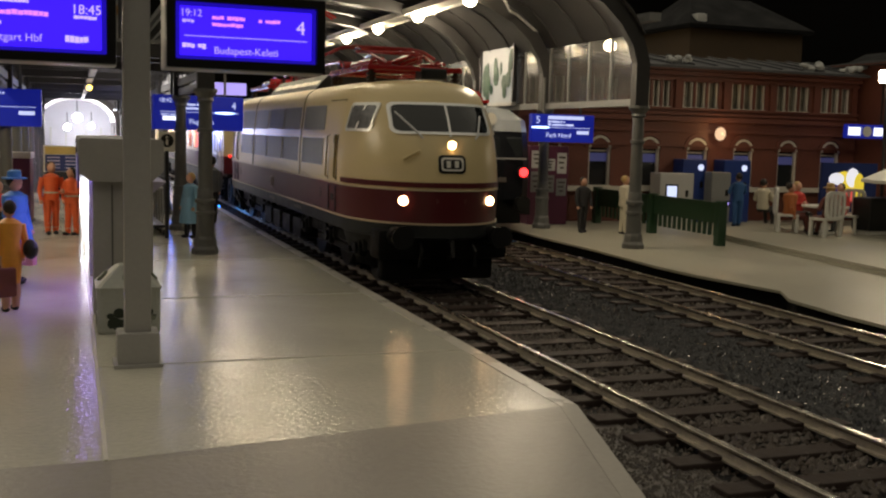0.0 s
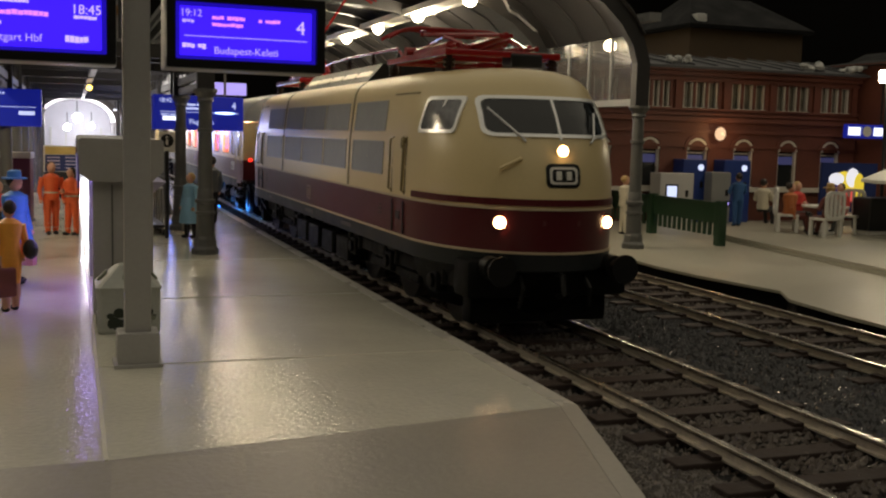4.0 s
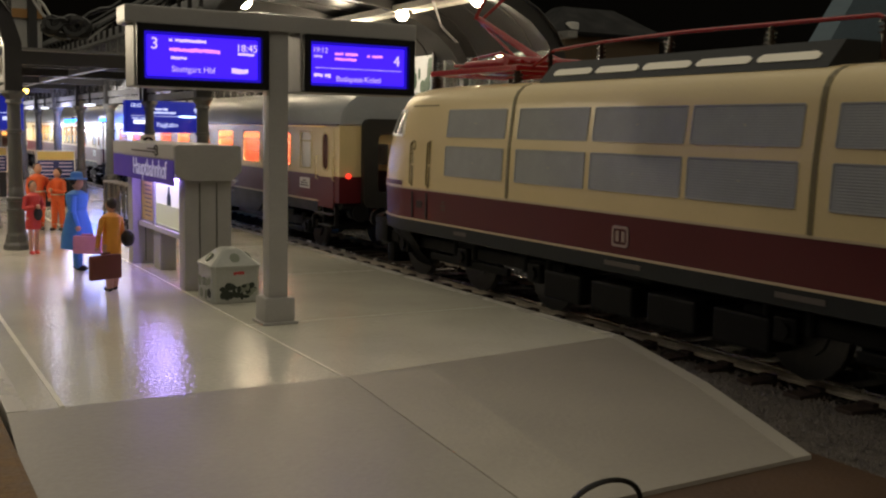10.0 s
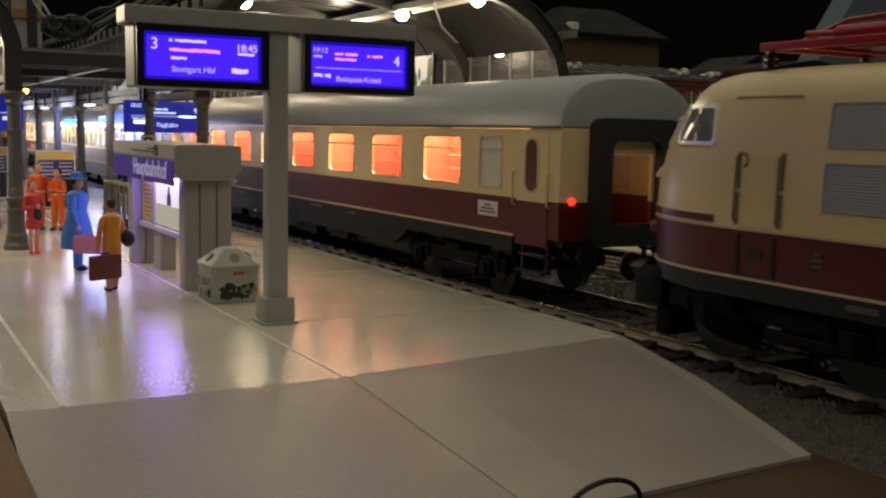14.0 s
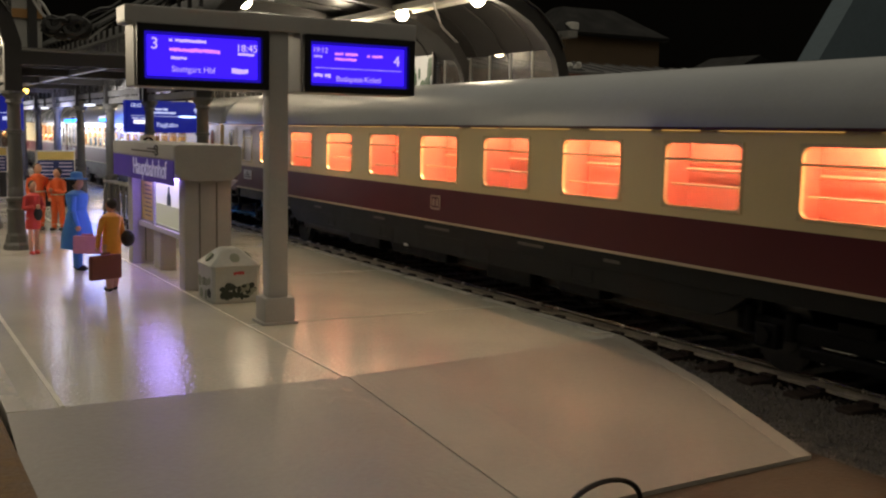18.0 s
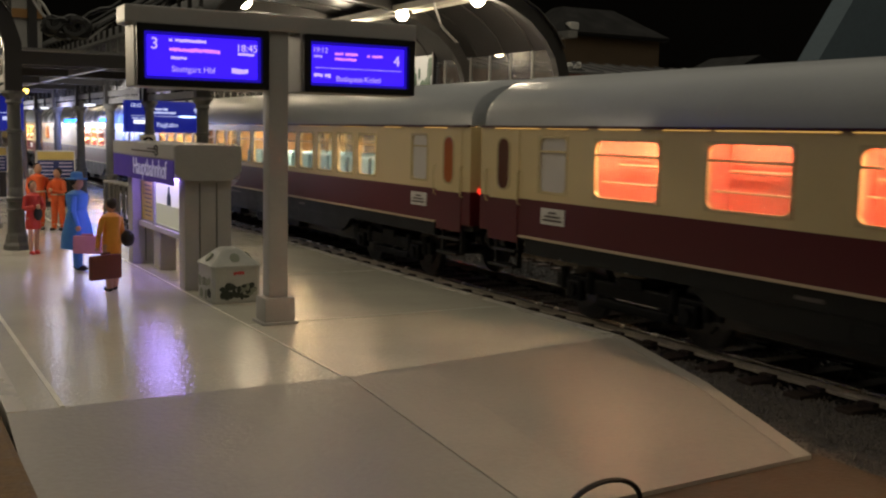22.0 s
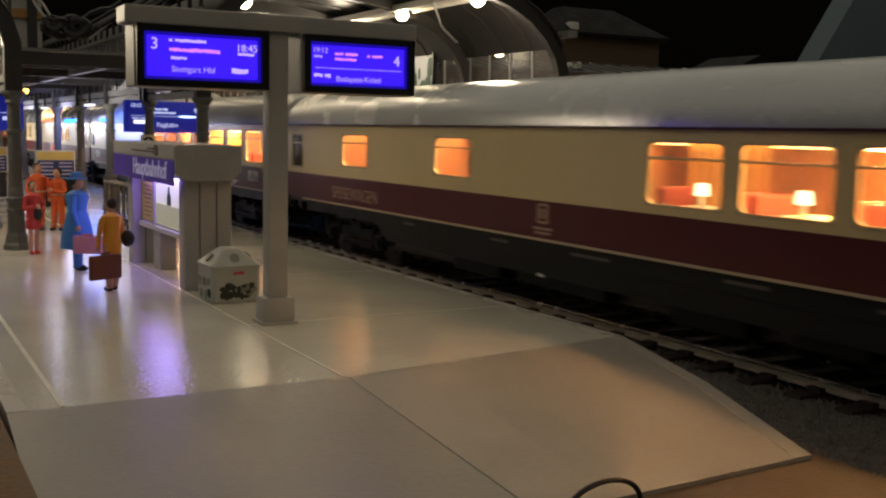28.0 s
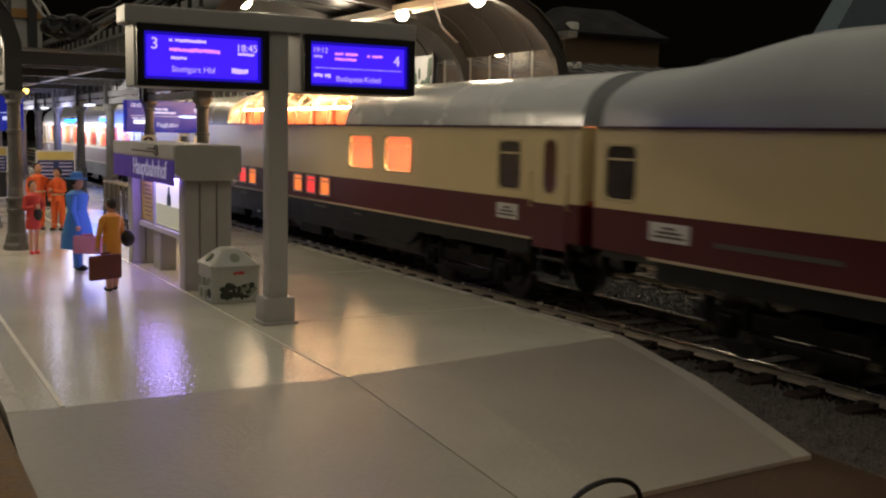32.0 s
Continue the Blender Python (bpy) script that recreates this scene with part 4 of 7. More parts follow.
    for y, z, w, hh in spec.get("plates", []):
        for side in (-1, 1):
            bm = new_bm()
            box(bm, side * (W + 0.008), y, h(z), 0.016, w, hh)
            p = part("route_plate", bm, PLATE, top, "white route plate")
            bm = new_bm()
            plate_bars(bm, side * (W + 0.016), y, h(z), w * 0.8, hh * 0.8, side, [(0.3, 0.7), (0.1, 0.9), (0.0, 1.0)])
            part("plate_lettering", bm, DULL, p)
    for y in spec.get("emblems", []):
        for side in (-1, 1):
            emblem("side_emblem", top, side * W, y, h(1.40), side, 0.36, 0.26, DULLGOLD)
    for y, z, w in ((0.0, 0.93, 0.9), (2.4, 0.93, 0.5), (-3.0, 0.95, 0.7), (-5.0, 0.93, 0.35), (5.6, 0.92, 0.4), (1.2, 0.52, 0.16)):
        for side in (-1, 1):
            bm = new_bm()
            plate_bars(bm, side * 1.272, y, h(z), w, 0.10, side, [(0, 1)])
            part("frame_lettering", bm, PLATE if w < 0.2 else DULL, top, "tiny unreadable lettering")


def words(text, parent, y, z, size, side, W, m, name="lettering", label=""):
    cu = bpy.data.curves.new(name, "FONT")
    cu.body, cu.size, cu.extrude, cu.align_x, cu.align_y = text, size * U, 0.004 * U, "CENTER", "CENTER"
    ob = new(name, cu)
    dg = bpy.context.evaluated_depsgraph_get()
    me = bpy.data.meshes.new_from_object(ob.evaluated_get(dg))
    bpy.data.objects.remove(ob)
    me.materials.clear()
    me.materials.append(m)
    o = new(name, me)
    o.parent = parent
    turn = Matrix(((0, 0, side, 0), (side, 0, 0, 0), (0, 1, 0, 0), (0, 0, 0, 1)))
    o.matrix_basis = Matrix.Translation(Vector((side * (W + 0.006), y, z)) * U) @ turn
    if label:
        o["label"] = label
    return o


LEAKGLOW = glow("light_leak_gold", (1.0, 0.55, 0.14), 0.55)
DARKRED = mat("gutter_red", (0.05, 0.012, 0.010), 0.4)
SKIRT = mat("skirt_grey", (0.010, 0.0115, 0.0107), 0.45, grain=0.3, size=0.5, fine=0.05, bump=0.05, spec=0.2)
LENSRED = mat("red_lens", (0.3, 0.01, 0.01), 0.15)
# Door pane with little light behind it, put into the colour as brown.
DOORDIM = mat("door_glass_dim", (0.10, 0.035, 0.02), 0.15)
DULLGOLD = mat("dull_gold_lettering", (0.40, 0.26, 0.20), 0.5)


def strip_light(top, hl, m, z=2.66, x=-0.6, w=0.12):
    bm = new_bm()
    box(bm, x, 0, h(z), w, 2 * hl - 2.6, 0.03)
    part("light_strip", bm, m, top, "glowing ceiling light strip")
    if m is STRIPR:
        return
    # Added screen, no known coach part: keeps the glowing strip out of direct view.
    bm = new_bm()
    low, tall = (2.61, 0.16) if m is STRIPLOW else (2.655, 0.09)
    box(bm, x + (0.10 if m is STRIPLOW else -0.18), 0, h(low), 0.02, 2 * hl - 2.6, tall)
    part("strip_screen", bm, CLOTH, top, "added pale screen that hides the light strip")


def ceiling_lamps(top, ys, m, w=0.34, length=0.8):
    """Short bright lamps close to the windows."""
    for y in ys:
        bm = new_bm()
        box(bm, -0.62, y, h(2.66), w, length, 0.03)
        box(bm, -0.62, y, h(2.70), 0.1, 0.1, 0.06)
        part("ceiling_lamp", bm, m, top, "bright short ceiling lamp")


SPOTLAMP = glow("short_ceiling_lamp", (1.0, 0.52, 0.18), 215.0)
SPOTPALE = glow("saloon_ceiling_lamp", (1.0, 0.66, 0.30), 125.0)
SPOTDIM = glow("compartment_ceiling_lamp", (1.0, 0.60, 0.28), 90.0)
STRIPWHITE = glow("saloon_light_strip", (1.0, 0.70, 0.42), 22.0)
STRIPLOW = glow("faint_light_strip", (1.0, 0.55, 0.22), 30.0)


def coach(name, label, y0, y1, spec):
    top = thing(name, label, "passenger coach", XT, (y0 + y1) / 2, ZR, group="coaches of the train")
    c, hl = (y0 + y1) / 2, (y1 - y0) / 2 - 0.17
    spec = dict(spec)
    spec["windows"] = [(y - c, *r) for y, *r in spec["windows"]]
    spec["low"] = [(y - c, *r) for y, *r in spec.get("low", [])]
    spec["plates"] = [(y - c, *r) for y, *r in spec.get("plates", [])]
    spec["emblems"] = [y - c for y in spec.get("emblems", [])]
    if "dome" in spec:
        spec["dome"] = [y - c for y in spec["dome"]]
    if "hump" in spec:
        spec["hump"] = [spec["hump"][0] - c, spec["hump"][1] - c, spec["hump"][2]]
    coach_body(top, hl, spec)
    return top, c, hl


def compartment_coach(y0, y1):
    c = (y0 + y1) / 2
    comp = [c - 8.92 + 2.21 * k for k in range(9)]
    wins = [(y, 1.38, 1.76, 2.60, "o") for y in comp] + [(c - 10.55, 0.72, 1.76, 2.62, "w"), (c + 10.45, 0.74, 1.76, 2.62, "w")]
    top, c, hl = coach("compartment_coach", "cream and wine-red compartment coach with orange-lit windows", y0, y1,
                       dict(windows=wins, plates=[(c - 10.52, 1.43, 0.6, 0.24), (c + 10.4, 1.43, 0.6, 0.24)], emblems=[c + 0.0], slit=0.5))
    strip_light(top, hl, STRIPR, x=-0.92, w=0.10)
    ceiling_lamps(top, [comp[k] - c for k in (0, 2, 4, 6, 8)], SPOTDIM, 0.2, 0.5)
    bm = new_bm()
    box(bm, -0.50, 0, (h(1.07) + h(2.7)) / 2, 0.05, 2 * hl - 3.0, 1.62)
    part("corridor_wall", bm, CURTAIN, top, "orange partition")
    for k, y in enumerate(comp):
        bm = new_bm()
        box(bm, -0.86, y - c - 1.1, (h(1.07) + h(2.6)) / 2, 0.66, 0.05, 1.5)
        part("partition", bm, CURTAIN, top)
        for q in (-0.85, 0.85):
            bm = new_bm()
            box(bm, -0.82, y - c + q, h(1.40), 0.5, 0.3, 0.6, bevel=0.05)
            box(bm, -0.82, y - c + q * 0.75, h(1.32), 0.5, 0.45, 0.22, bevel=0.05)
            part("compartment_seat", bm, SEATRED, top)
        bm = new_bm()
        for zz in (2.22, 2.34):
            rod(bm, (-0.62, y - c - 1.0, h(zz)), (-0.62, y - c + 1.0, h(zz)), 0.025)
        part("luggage_rack", bm, RACK, top)
        bm = new_bm()
        rod(bm, (-1.18, y - c - 0.66, h(2.02 + 0.05 * math.sin(k * 2.3))), (-1.18, y - c + 0.66, h(2.02 + 0.05 * math.sin(k * 2.3))), 0.014)
        part("curtain_rail", bm, CREAMTRIM, top)
    return top


def open_coach(y0, y1):
    c = (y0 + y1) / 2
    ys = [y0 + 4.27 + 1.1 * k for k in range(8)] + [y0 + 13.12 + 1.1 * k for k in range(8)]
    wins = [(y, 0.86, 1.74, 2.60, "s") for y in ys] + [(y0 + 2.01, 0.66, 1.76, 2.62, "w"), (y1 - 2.01, 0.66, 1.76, 2.62, "w")]
    top, c, hl = coach("open_coach", "cream and wine-red open saloon coach with pale blue seats", y0, y1,
                       dict(windows=wins, plates=[(y0 + 2.0, 1.43, 0.6, 0.24), (y1 - 2.0, 1.43, 0.6, 0.24)], emblems=[c - 0.3], doorpane=DOORLIT, slit=2.5))
    strip_light(top, hl, STRIPWHITE)
    ceiling_lamps(top, (y0 + 2.9 - c, y0 + 9.8 - c, y0 + 14.6 - c, y1 - 4.0 - c), SPOTPALE)
    for s in (-1, 1):
        bm = new_bm()
        box(bm, 0, s * (hl - 2.9), (h(1.07) + h(2.7)) / 2, 2.4, 0.06, 1.6)
        part("saloon_wall", bm, INNERC, top, "pale wood end wall")
    bm = new_bm()
    box(bm, 0, 0.1, (h(1.07) + h(2.7)) / 2, 2.4, 0.06, 1.6)
    part("saloon_wall", bm, INNERC, top)
    for y in ys:
        for x in (-0.95, -0.40, 0.85):
            bm = new_bm()
            box(bm, x, y - c + 0.18, h(1.72), 0.46, 0.18, 0.75, bevel=0.06)
            box(bm, x, y - c - 0.06, h(1.42), 0.46, 0.46, 0.18, bevel=0.05)
            part("saloon_seat", bm, SEAT, top, "pale blue reclining seat")
    return top


def table_set(top, y, W, lamp, shade=True):
    bm = new_bm()
    box(bm, -0.80, y, h(1.74), 0.85, 0.72, 0.05)
    box(bm, -0.80, y, h(1.40), 0.10, 0.10, 0.68)
    part("dining_table", bm, CLOTH, top, "small table with a pale cloth")
    for q in (-0.62, 0.62):
        bm = new_bm()
        box(bm, -0.80, y + q, h(1.62), 0.7, 0.12, 0.75, bevel=0.04)
        box(bm, -0.80, y + q * 0.75, h(1.40), 0.7, 0.35, 0.12, bevel=0.04)
        part("dining_seat", bm, SEATRED, top)
    if lamp:
        bm = new_bm()
        rod(bm, (-1.0, y, h(1.76)), (-1.0, y, h(1.94)), 0.04, 0.025)
        b = part("table_lamp", bm, CLOTH, top, "small table lamp")
        bm = new_bm()
        rod(bm, (-1.0, y, h(1.92)), (-1.0, y, h(2.07)), 0.10, 0.075, n=12)
        part("shade", bm, TABLELAMP, b, "glowing cream lamp shade")


def dining_coach(y0, y1):
    c = (y0 + y1) / 2
    big = [84.45, 82.82, 81.18, 79.55, 77.92]
    wins = [(y, 1.40, 1.75, 2.60, "t") for y in big] + [(94.38, 1.30, 1.87, 2.57, "k"), (90.28, 1.30, 1.87, 2.57, "k"), (97.65, 0.74, 1.76, 2.55, "d")]
    top, c, hl = coach("dining_coach", "cream and wine-red dining coach with lit table windows", y0, y1,
                       dict(windows=wins, emblems=[], plates=[], tail=False, plain_ends=(1,), roof=ROOFSILVER))
    strip_light(top, hl, STRIPLOW)
    ceiling_lamps(top, (82.1 - c,), SPOTLAMP)
    bm = new_bm()
    rings = [[(-0.62 + 0.03 * (i % 2), 84.45 - c - 0.75 + 0.09 * i, z) for z in (h(1.72), h(2.64))] for i in range(17)]
    skin(bm, rings, caps=False, closed=False)
    part("curtain", bm, AMBERCLOTH, top, "drawn amber curtain")
    for y in (90.28, 94.38):
        bm = new_bm()
        box(bm, -0.42, y - c, h(2.1), 0.03, 1.7, 1.0)
        part("curtain", bm, CURTAIN, top, "orange curtain")
    ceiling_lamps(top, (90.28 - c, 94.38 - c), SPOTDIM, 0.2, 0.6)
    bm = new_bm()
    box(bm, 0.35, 0, (h(1.07) + h(2.7)) / 2, 0.05, 2 * hl - 3.0, 1.62)
    part("saloon_wall", bm, INNER, top, "warm wood partition")
    for y in (86.0, 89.2, 91.4, 93.3, 95.6, 76.6):
        bm = new_bm()
        box(bm, -0.4, y - c, (h(1.07) + h(2.7)) / 2, 1.6, 0.05, 1.6)
        part("saloon_wall", bm, INNER, top)
    for k, y in enumerate(big):
        table_set(top, y - c, 1.31, True)
    for side in (-1, 1):
        words("SPEISEWAGEN", top, 94.4 - c, h(1.30), 0.36, side, 1.31, DULLGOLD, "lettering", "dull gold lettering")
        words("SPEISEWAGEN", top, 77.3 - c, h(1.30), 0.36, side, 1.31, DULLGOLD, "lettering", "dull gold lettering")
        emblem("side_emblem", top, side * 1.31, 87.48 - c, h(1.46), side, 0.30, 0.30, DULLGOLD)
        bm = new_bm()
        plate_bars(bm, side * 1.312, 87.48 - c, h(1.2), 0.5, 0.16, side, [(0.0, 1.0), (0.1, 0.9)])
        part("lettering_strip", bm, DULLGOLD, top)
    return top


def humped_coach(y0, y1):
    ys = [100.76 + 1.66 * k for k in range(8)]
    wins = [(y, 1.35, 1.75, 2.60, "t") for y in ys] + [(122.52, 0.70, 1.76, 2.54, "d")]
    low = [(116.42, 0.94, 1.12, 1.60), (115.27, 0.94, 1.12, 1.60), (114.12, 0.94, 1.12, 1.60)]
    top, c, hl = coach("humped_dining_coach", "cream and wine-red dining coach with a raised humped roof", y0, y1,
                       dict(windows=wins, low=low, hump=(109.2, 122.3, 3.93), plates=[(100.82, 1.41, 0.78, 0.26), (121.5, 1.43, 0.75, 0.24)], tail=False, plain_ends=(1,)))
    strip_light(top, hl, STRIPLOW)
    ceiling_lamps(top, (104.6 - c, 110.2 - c), SPOTLAMP)
    ceiling_lamps(top, (101.0 - c,), SPOTDIM)
    bm = new_bm()
    box(bm, 0.35, -5.0, (h(1.07) + h(2.7)) / 2, 0.05, 14.6, 1.62)
    part("saloon_wall", bm, INNER, top, "warm wood partition")
    for y in (113.3, 104.95, 99.9):
        bm = new_bm()
        box(bm, -0.3, y - c, (h(1.07) + h(2.7)) / 2, 1.9, 0.06, 1.62)
        part("saloon_wall", bm, INNER, top)
    for k, y in enumerate(ys):
        table_set(top, y - c, 1.31, True)
    for y, m in ((ys[7], CURTAIN), (ys[6], CURTAIN), (ys[3], CLOTH)):
        bm = new_bm()
        rings = [[(-0.44 + 0.03 * (i % 2), y - c - 0.72 + 0.09 * i, z) for z in (h(1.78), h(2.62))] for i in range(17)]
        skin(bm, rings, caps=False, closed=False)
        part("curtain", bm, m, top, "drawn orange curtain" if m is CURTAIN else "drawn cream curtain")
    for k in (0, 1, 2, 4, 5):
        for q, w in ((-0.55, 0.22), (0.62, 0.30)):
            bm = new_bm()
            box(bm, 0.28, ys[k] - c + q + 0.1 * (k % 2), h(1.95), 0.06, w, 1.4)
            part("wall_panel", bm, INNERC, top, "pale wood wall panel")
    for side in (-1, 1):
        for k in range(3):
            bm = new_bm()
            yk, zk = 110.6 - c + (1 - k) * 0.64 * (1 if side < 0 else -1), h(1.40)
            ring_on(bm, outline(yk - 0.15, yk + 0.15, zk - 0.17, zk + 0.17, 0.11), 0.06, lambda a, b, o: (side * (1.312 + o), a, b), 0.0, 0.006)
            part("mark_ring", bm, DULLGOLD, top, "dull gold ring mark")
        for y in (112.15, 109.05):
            bm = new_bm()
            sh = [(-0.18, 0.2), (0.18, 0.2), (0.2, 0.0), (0.12, -0.16), (0.0, -0.23), (-0.12, -0.16), (-0.2, 0.0)]
            extrude(bm, [(y - c + a, h(1.40) + b) for a, b in sh], "x", side * 1.312 - 0.006, side * 1.312 + 0.006)
            part("shield", bm, DULLGOLD, top, "dull gold shield")
        for y, w in ((102.6, 1.9), (119.75, 1.9)):
            bm = new_bm()
            plate_bars(bm, side * 1.312, y - c, h(1.36), w, 0.13, side, [(0, 1)])
            part("lettering_strip", bm, DULL, top, "small unreadable lettering")
        # lights in the hump's flank
        for k in range(3):
            y = 113.4 + 1.12 * k - c
            bm = new_bm()
            o = outline(y - 0.46, y + 0.46, radians(31), radians(50), 0.05)

            def on_roof(a, t, e):
                return (side * (1.31 * math.cos(t) ** 0.75 + e * 0.7), a, h(2.765) + (3.93 - 2.765) * math.sin(t) ** 0.9 + e * 0.7)
            skin(bm, [[on_roof(a, t, e) for a, t in o] for e in (-0.03, 0.015)])
            part("roof_window", bm, ROOFGLOW, top, "warm lit roof window")
    bm = new_bm()
    box(bm, -1.0, 99.4 - c, h(3.22), 0.22, 0.7, 0.28)
    part("roof_vent", bm, DARK, top, "dark roof vent")
    return top


def dome_coach(y0, y1):
    wins = [(130.9, 1.2, 1.86, 2.57, "k"), (129.22, 1.2, 1.86, 2.57, "k"), (125.28, 0.70, 1.76, 2.56, "d"), (142.6, 1.2, 1.86, 2.57, "k"), (144.4, 1.2, 1.86, 2.57, "k")]
    low = [(134.43, 0.56, 1.19, 1.62), (133.62, 0.56, 1.19, 1.62), (132.8, 0.56, 1.19, 1.62), (138.5, 0.56, 1.19, 1.62), (137.7, 0.56, 1.19, 1.62)]
    top, c, hl = coach("dome_coach", "cream and wine-red coach with a glazed observation dome", y0, y1,
                       dict(windows=wins, low=low, dome=(131.7, 139.9), lowpane=[AMBERGLOW, REDGLOW, AMBERGLOW, REDGLOW, AMBERGLOW], plates=[(125.3, 1.43, 0.6, 0.24)], tail=False, roof=ROOFSILVER))
    strip_light(top, hl, STRIPDIM, z=2.56)
    a, b = 131.7 - c, 139.9 - c
    bm = new_bm()
    rings = []
    for i in range(9):
        u = i / 8
        y = a + (b - a) * u
        e = min(1.0, min(u, 1 - u) * 6)
        rings.append([(1.29 * math.cos(t) * (1 if abs(math.cos(t)) > 0.99 else 1), y, h(2.76) + (0.75 + 0.35 * e) * math.sin(t)) for t in [math.pi * j / 12 for j in range(13)]])
    skin(bm, rings, caps=False, closed=False)
    d = part("dome_glazing", bm, DOMEGLASS, top, "tinted curved dome glazing", True)
    bm = new_bm()
    for i in range(9):
        pts = [Vector(p) for p in rings[i]]
        tube(bm, pts, 0.03)
    for j in (3, 9):
        tube(bm, [Vector(r[j]) for r in rings], 0.025)
    part("dome_rib", bm, ALUM, d, "pale dome ribs")
    bm = new_bm()
    box(bm, 0, (a + b) / 2, h(2.6), 2.3, b - a, 0.05)
    part("dome_floor", bm, INNERC, top)
    for i in range(6):
        for x in (-0.75, 0.75):
            bm = new_bm()
            box(bm, x, a + 1.0 + 1.2 * i, h(2.88), 0.8, 0.16, 0.46, bevel=0.05)
            part("dome_seat", bm, SEATRED, top, "red dome seat")
    for s in (-0.9, 0.9):
        bm = new_bm()
        box(bm, s, (a + b) / 2, h(3.14), 0.08, b - a - 0.6, 0.04)
        part("dome_light", bm, STRIP, top, "glowing dome light strip")
    bm = new_bm()
    box(bm, 0.35, -6, (h(1.07) + h(2.6)) / 2, 0.05, 12, 1.5)
    part("saloon_wall", bm, CURTAIN, top)
    return top


# Lit copy of the door pane: amber colour stands in for light inside.
DOORLIT = mat("door_glass_lit", (0.40, 0.12, 0.04), 0.15)
ROOFGLOW = glow("roof_window_warm", (1.0, 0.45, 0.2), 0.9, (0.3, 0.15, 0.08))
DOMEGLASS = mat("dome_glass_tint", (0.75, 0.45, 0.28), 0.08, alpha=0.25)

CARS = [locomotive(), compartment_coach(22.9, 48.23), open_coach(48.23, 74.1), dining_coach(74.1, 98.6), humped_coach(98.6, 123.25), dome_coach(123.25, 149.0)]
CARS.append(compartment_coach(149.0, 174.33))


# ---- platform furniture ----
# Banner and letters emit faintly to read as lit; neither is a lamp.
BANNERTEXT = glow("banner_letters", (0.62, 0.58, 0.9), 0.18, (0.6, 0.58, 0.7))
BANNER = mat("banner_violet", (0.075, 0.045, 0.26), 0.4, grain=0.2, size=0.4, fine=0.05, emit=(0.10, 0.05, 0.5), power=0.10)
PALE = mat("pale_grey_plastic", (0.50, 0.49, 0.47), 0.4, grain=0.06, size=0.5, fine=0.04)
YELLOW = mat("timetable_yellow", (0.60, 0.44, 0.12), 0.5, grain=0.1, size=0.4, fine=0.05)
# Poster emits a little in place of the tube's light falling on it.
POSTER = glow("lit_poster", (0.82, 0.84, 0.66), 0.48, (0.6, 0.62, 0.5))
BOTTLE = mat("poster_dark_green", (0.02, 0.06, 0.03), 0.5)
BINGREY = mat("bin_grey", (0.38, 0.39, 0.36), 0.45, grain=0.12, size=0.3, fine=0.04, bump=0.08)
BLOTCH = mat("bin_picture_dark", (0.02, 0.028, 0.018), 0.6)
BLOTCH2 = mat("bin_picture_grey", (0.20, 0.22, 0.17), 0.6)
REDINK = mat("red_ink", (0.45, 0.05, 0.05), 0.5)
OCHREBAND = mat("ochre_band", (0.42, 0.22, 0.07), 0.6, grain=0.15, size=0.5, fine=0.05)
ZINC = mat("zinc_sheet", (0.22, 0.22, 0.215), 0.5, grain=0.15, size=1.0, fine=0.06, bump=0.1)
# Sheet colour lowered far below zinc_sheet to offset the lamps close under it.
ROOFDIMMED = mat("dimmed_roof_sheet", (0.021, 0.019, 0.018), 0.42, grain=0.25, size=1.2, fine=0.08, bump=0.15)
RIB = mat("arch_paint", (0.030, 0.028, 0.027), 0.5, grain=0.2, size=0.5, fine=0.05)
WHITEBEAM = mat("white_beam", (0.62, 0.60, 0.54), 0.5, grain=0.1, size=0.6, fine=0.05)
SIGNGLOW = glow("sign_streak_white", (0.45, 0.62, 1.0), 3.0)
SIGNTEXT = glow("sign_letters", (0.60, 0.66, 1.0), 0.9)


def flat_text(text, parent, x, y, z, size, m, name="writing", label="", align="LEFT"):
    """Writing that faces -y."""
    cu = bpy.data.curves.new(name, "FONT")
    cu.body, cu.size, cu.extrude, cu.align_x, cu.align_y = text, size * U, 0.003 * U, align, "CENTER"
    ob = new(name, cu)
    dg = bpy.context.evaluated_depsgraph_get()
    me = bpy.data.meshes.new_from_object(ob.evaluated_get(dg))
    bpy.data.objects.remove(ob)
    me.materials.clear()
    me.materials.append(m)
    o = new(name, me)
    o.parent = parent
    o.matrix_basis = Matrix.Translation(Vector((x, y, z)) * U) @ Matrix.Rotation(math.pi / 2, 4, "X")
    if label:
        o["label"] = label
    return o


def bar(parent, x0, x1, y, z, hgt, m, name="text_bar", label=""):
    """A line of unreadable writing: short bars of word length (a rule stays whole)."""
    bm = new_bm()
    if name == "rule" or hgt > 0.07:
        box(bm, (x0 + x1) / 2, y, z, x1 - x0, 0.008, hgt)
        return part(name, bm, m, parent, label)
    rng = random.Random(int(1000 * (x0 + 3 * z)))
    x = x0
    while x < x1 - 0.01:
        w = min(rng.uniform(0.03, 0.06), x1 - x)
        box(bm, x + w / 2, y, z + rng.uniform(-0.1, 0.1) * hgt, w * 0.92, 0.008, hgt * rng.uniform(0.8, 1.2))
        x += w + (0.03 if rng.random() < 0.10 else 0.0)
    return part(name, bm, m, parent, label)


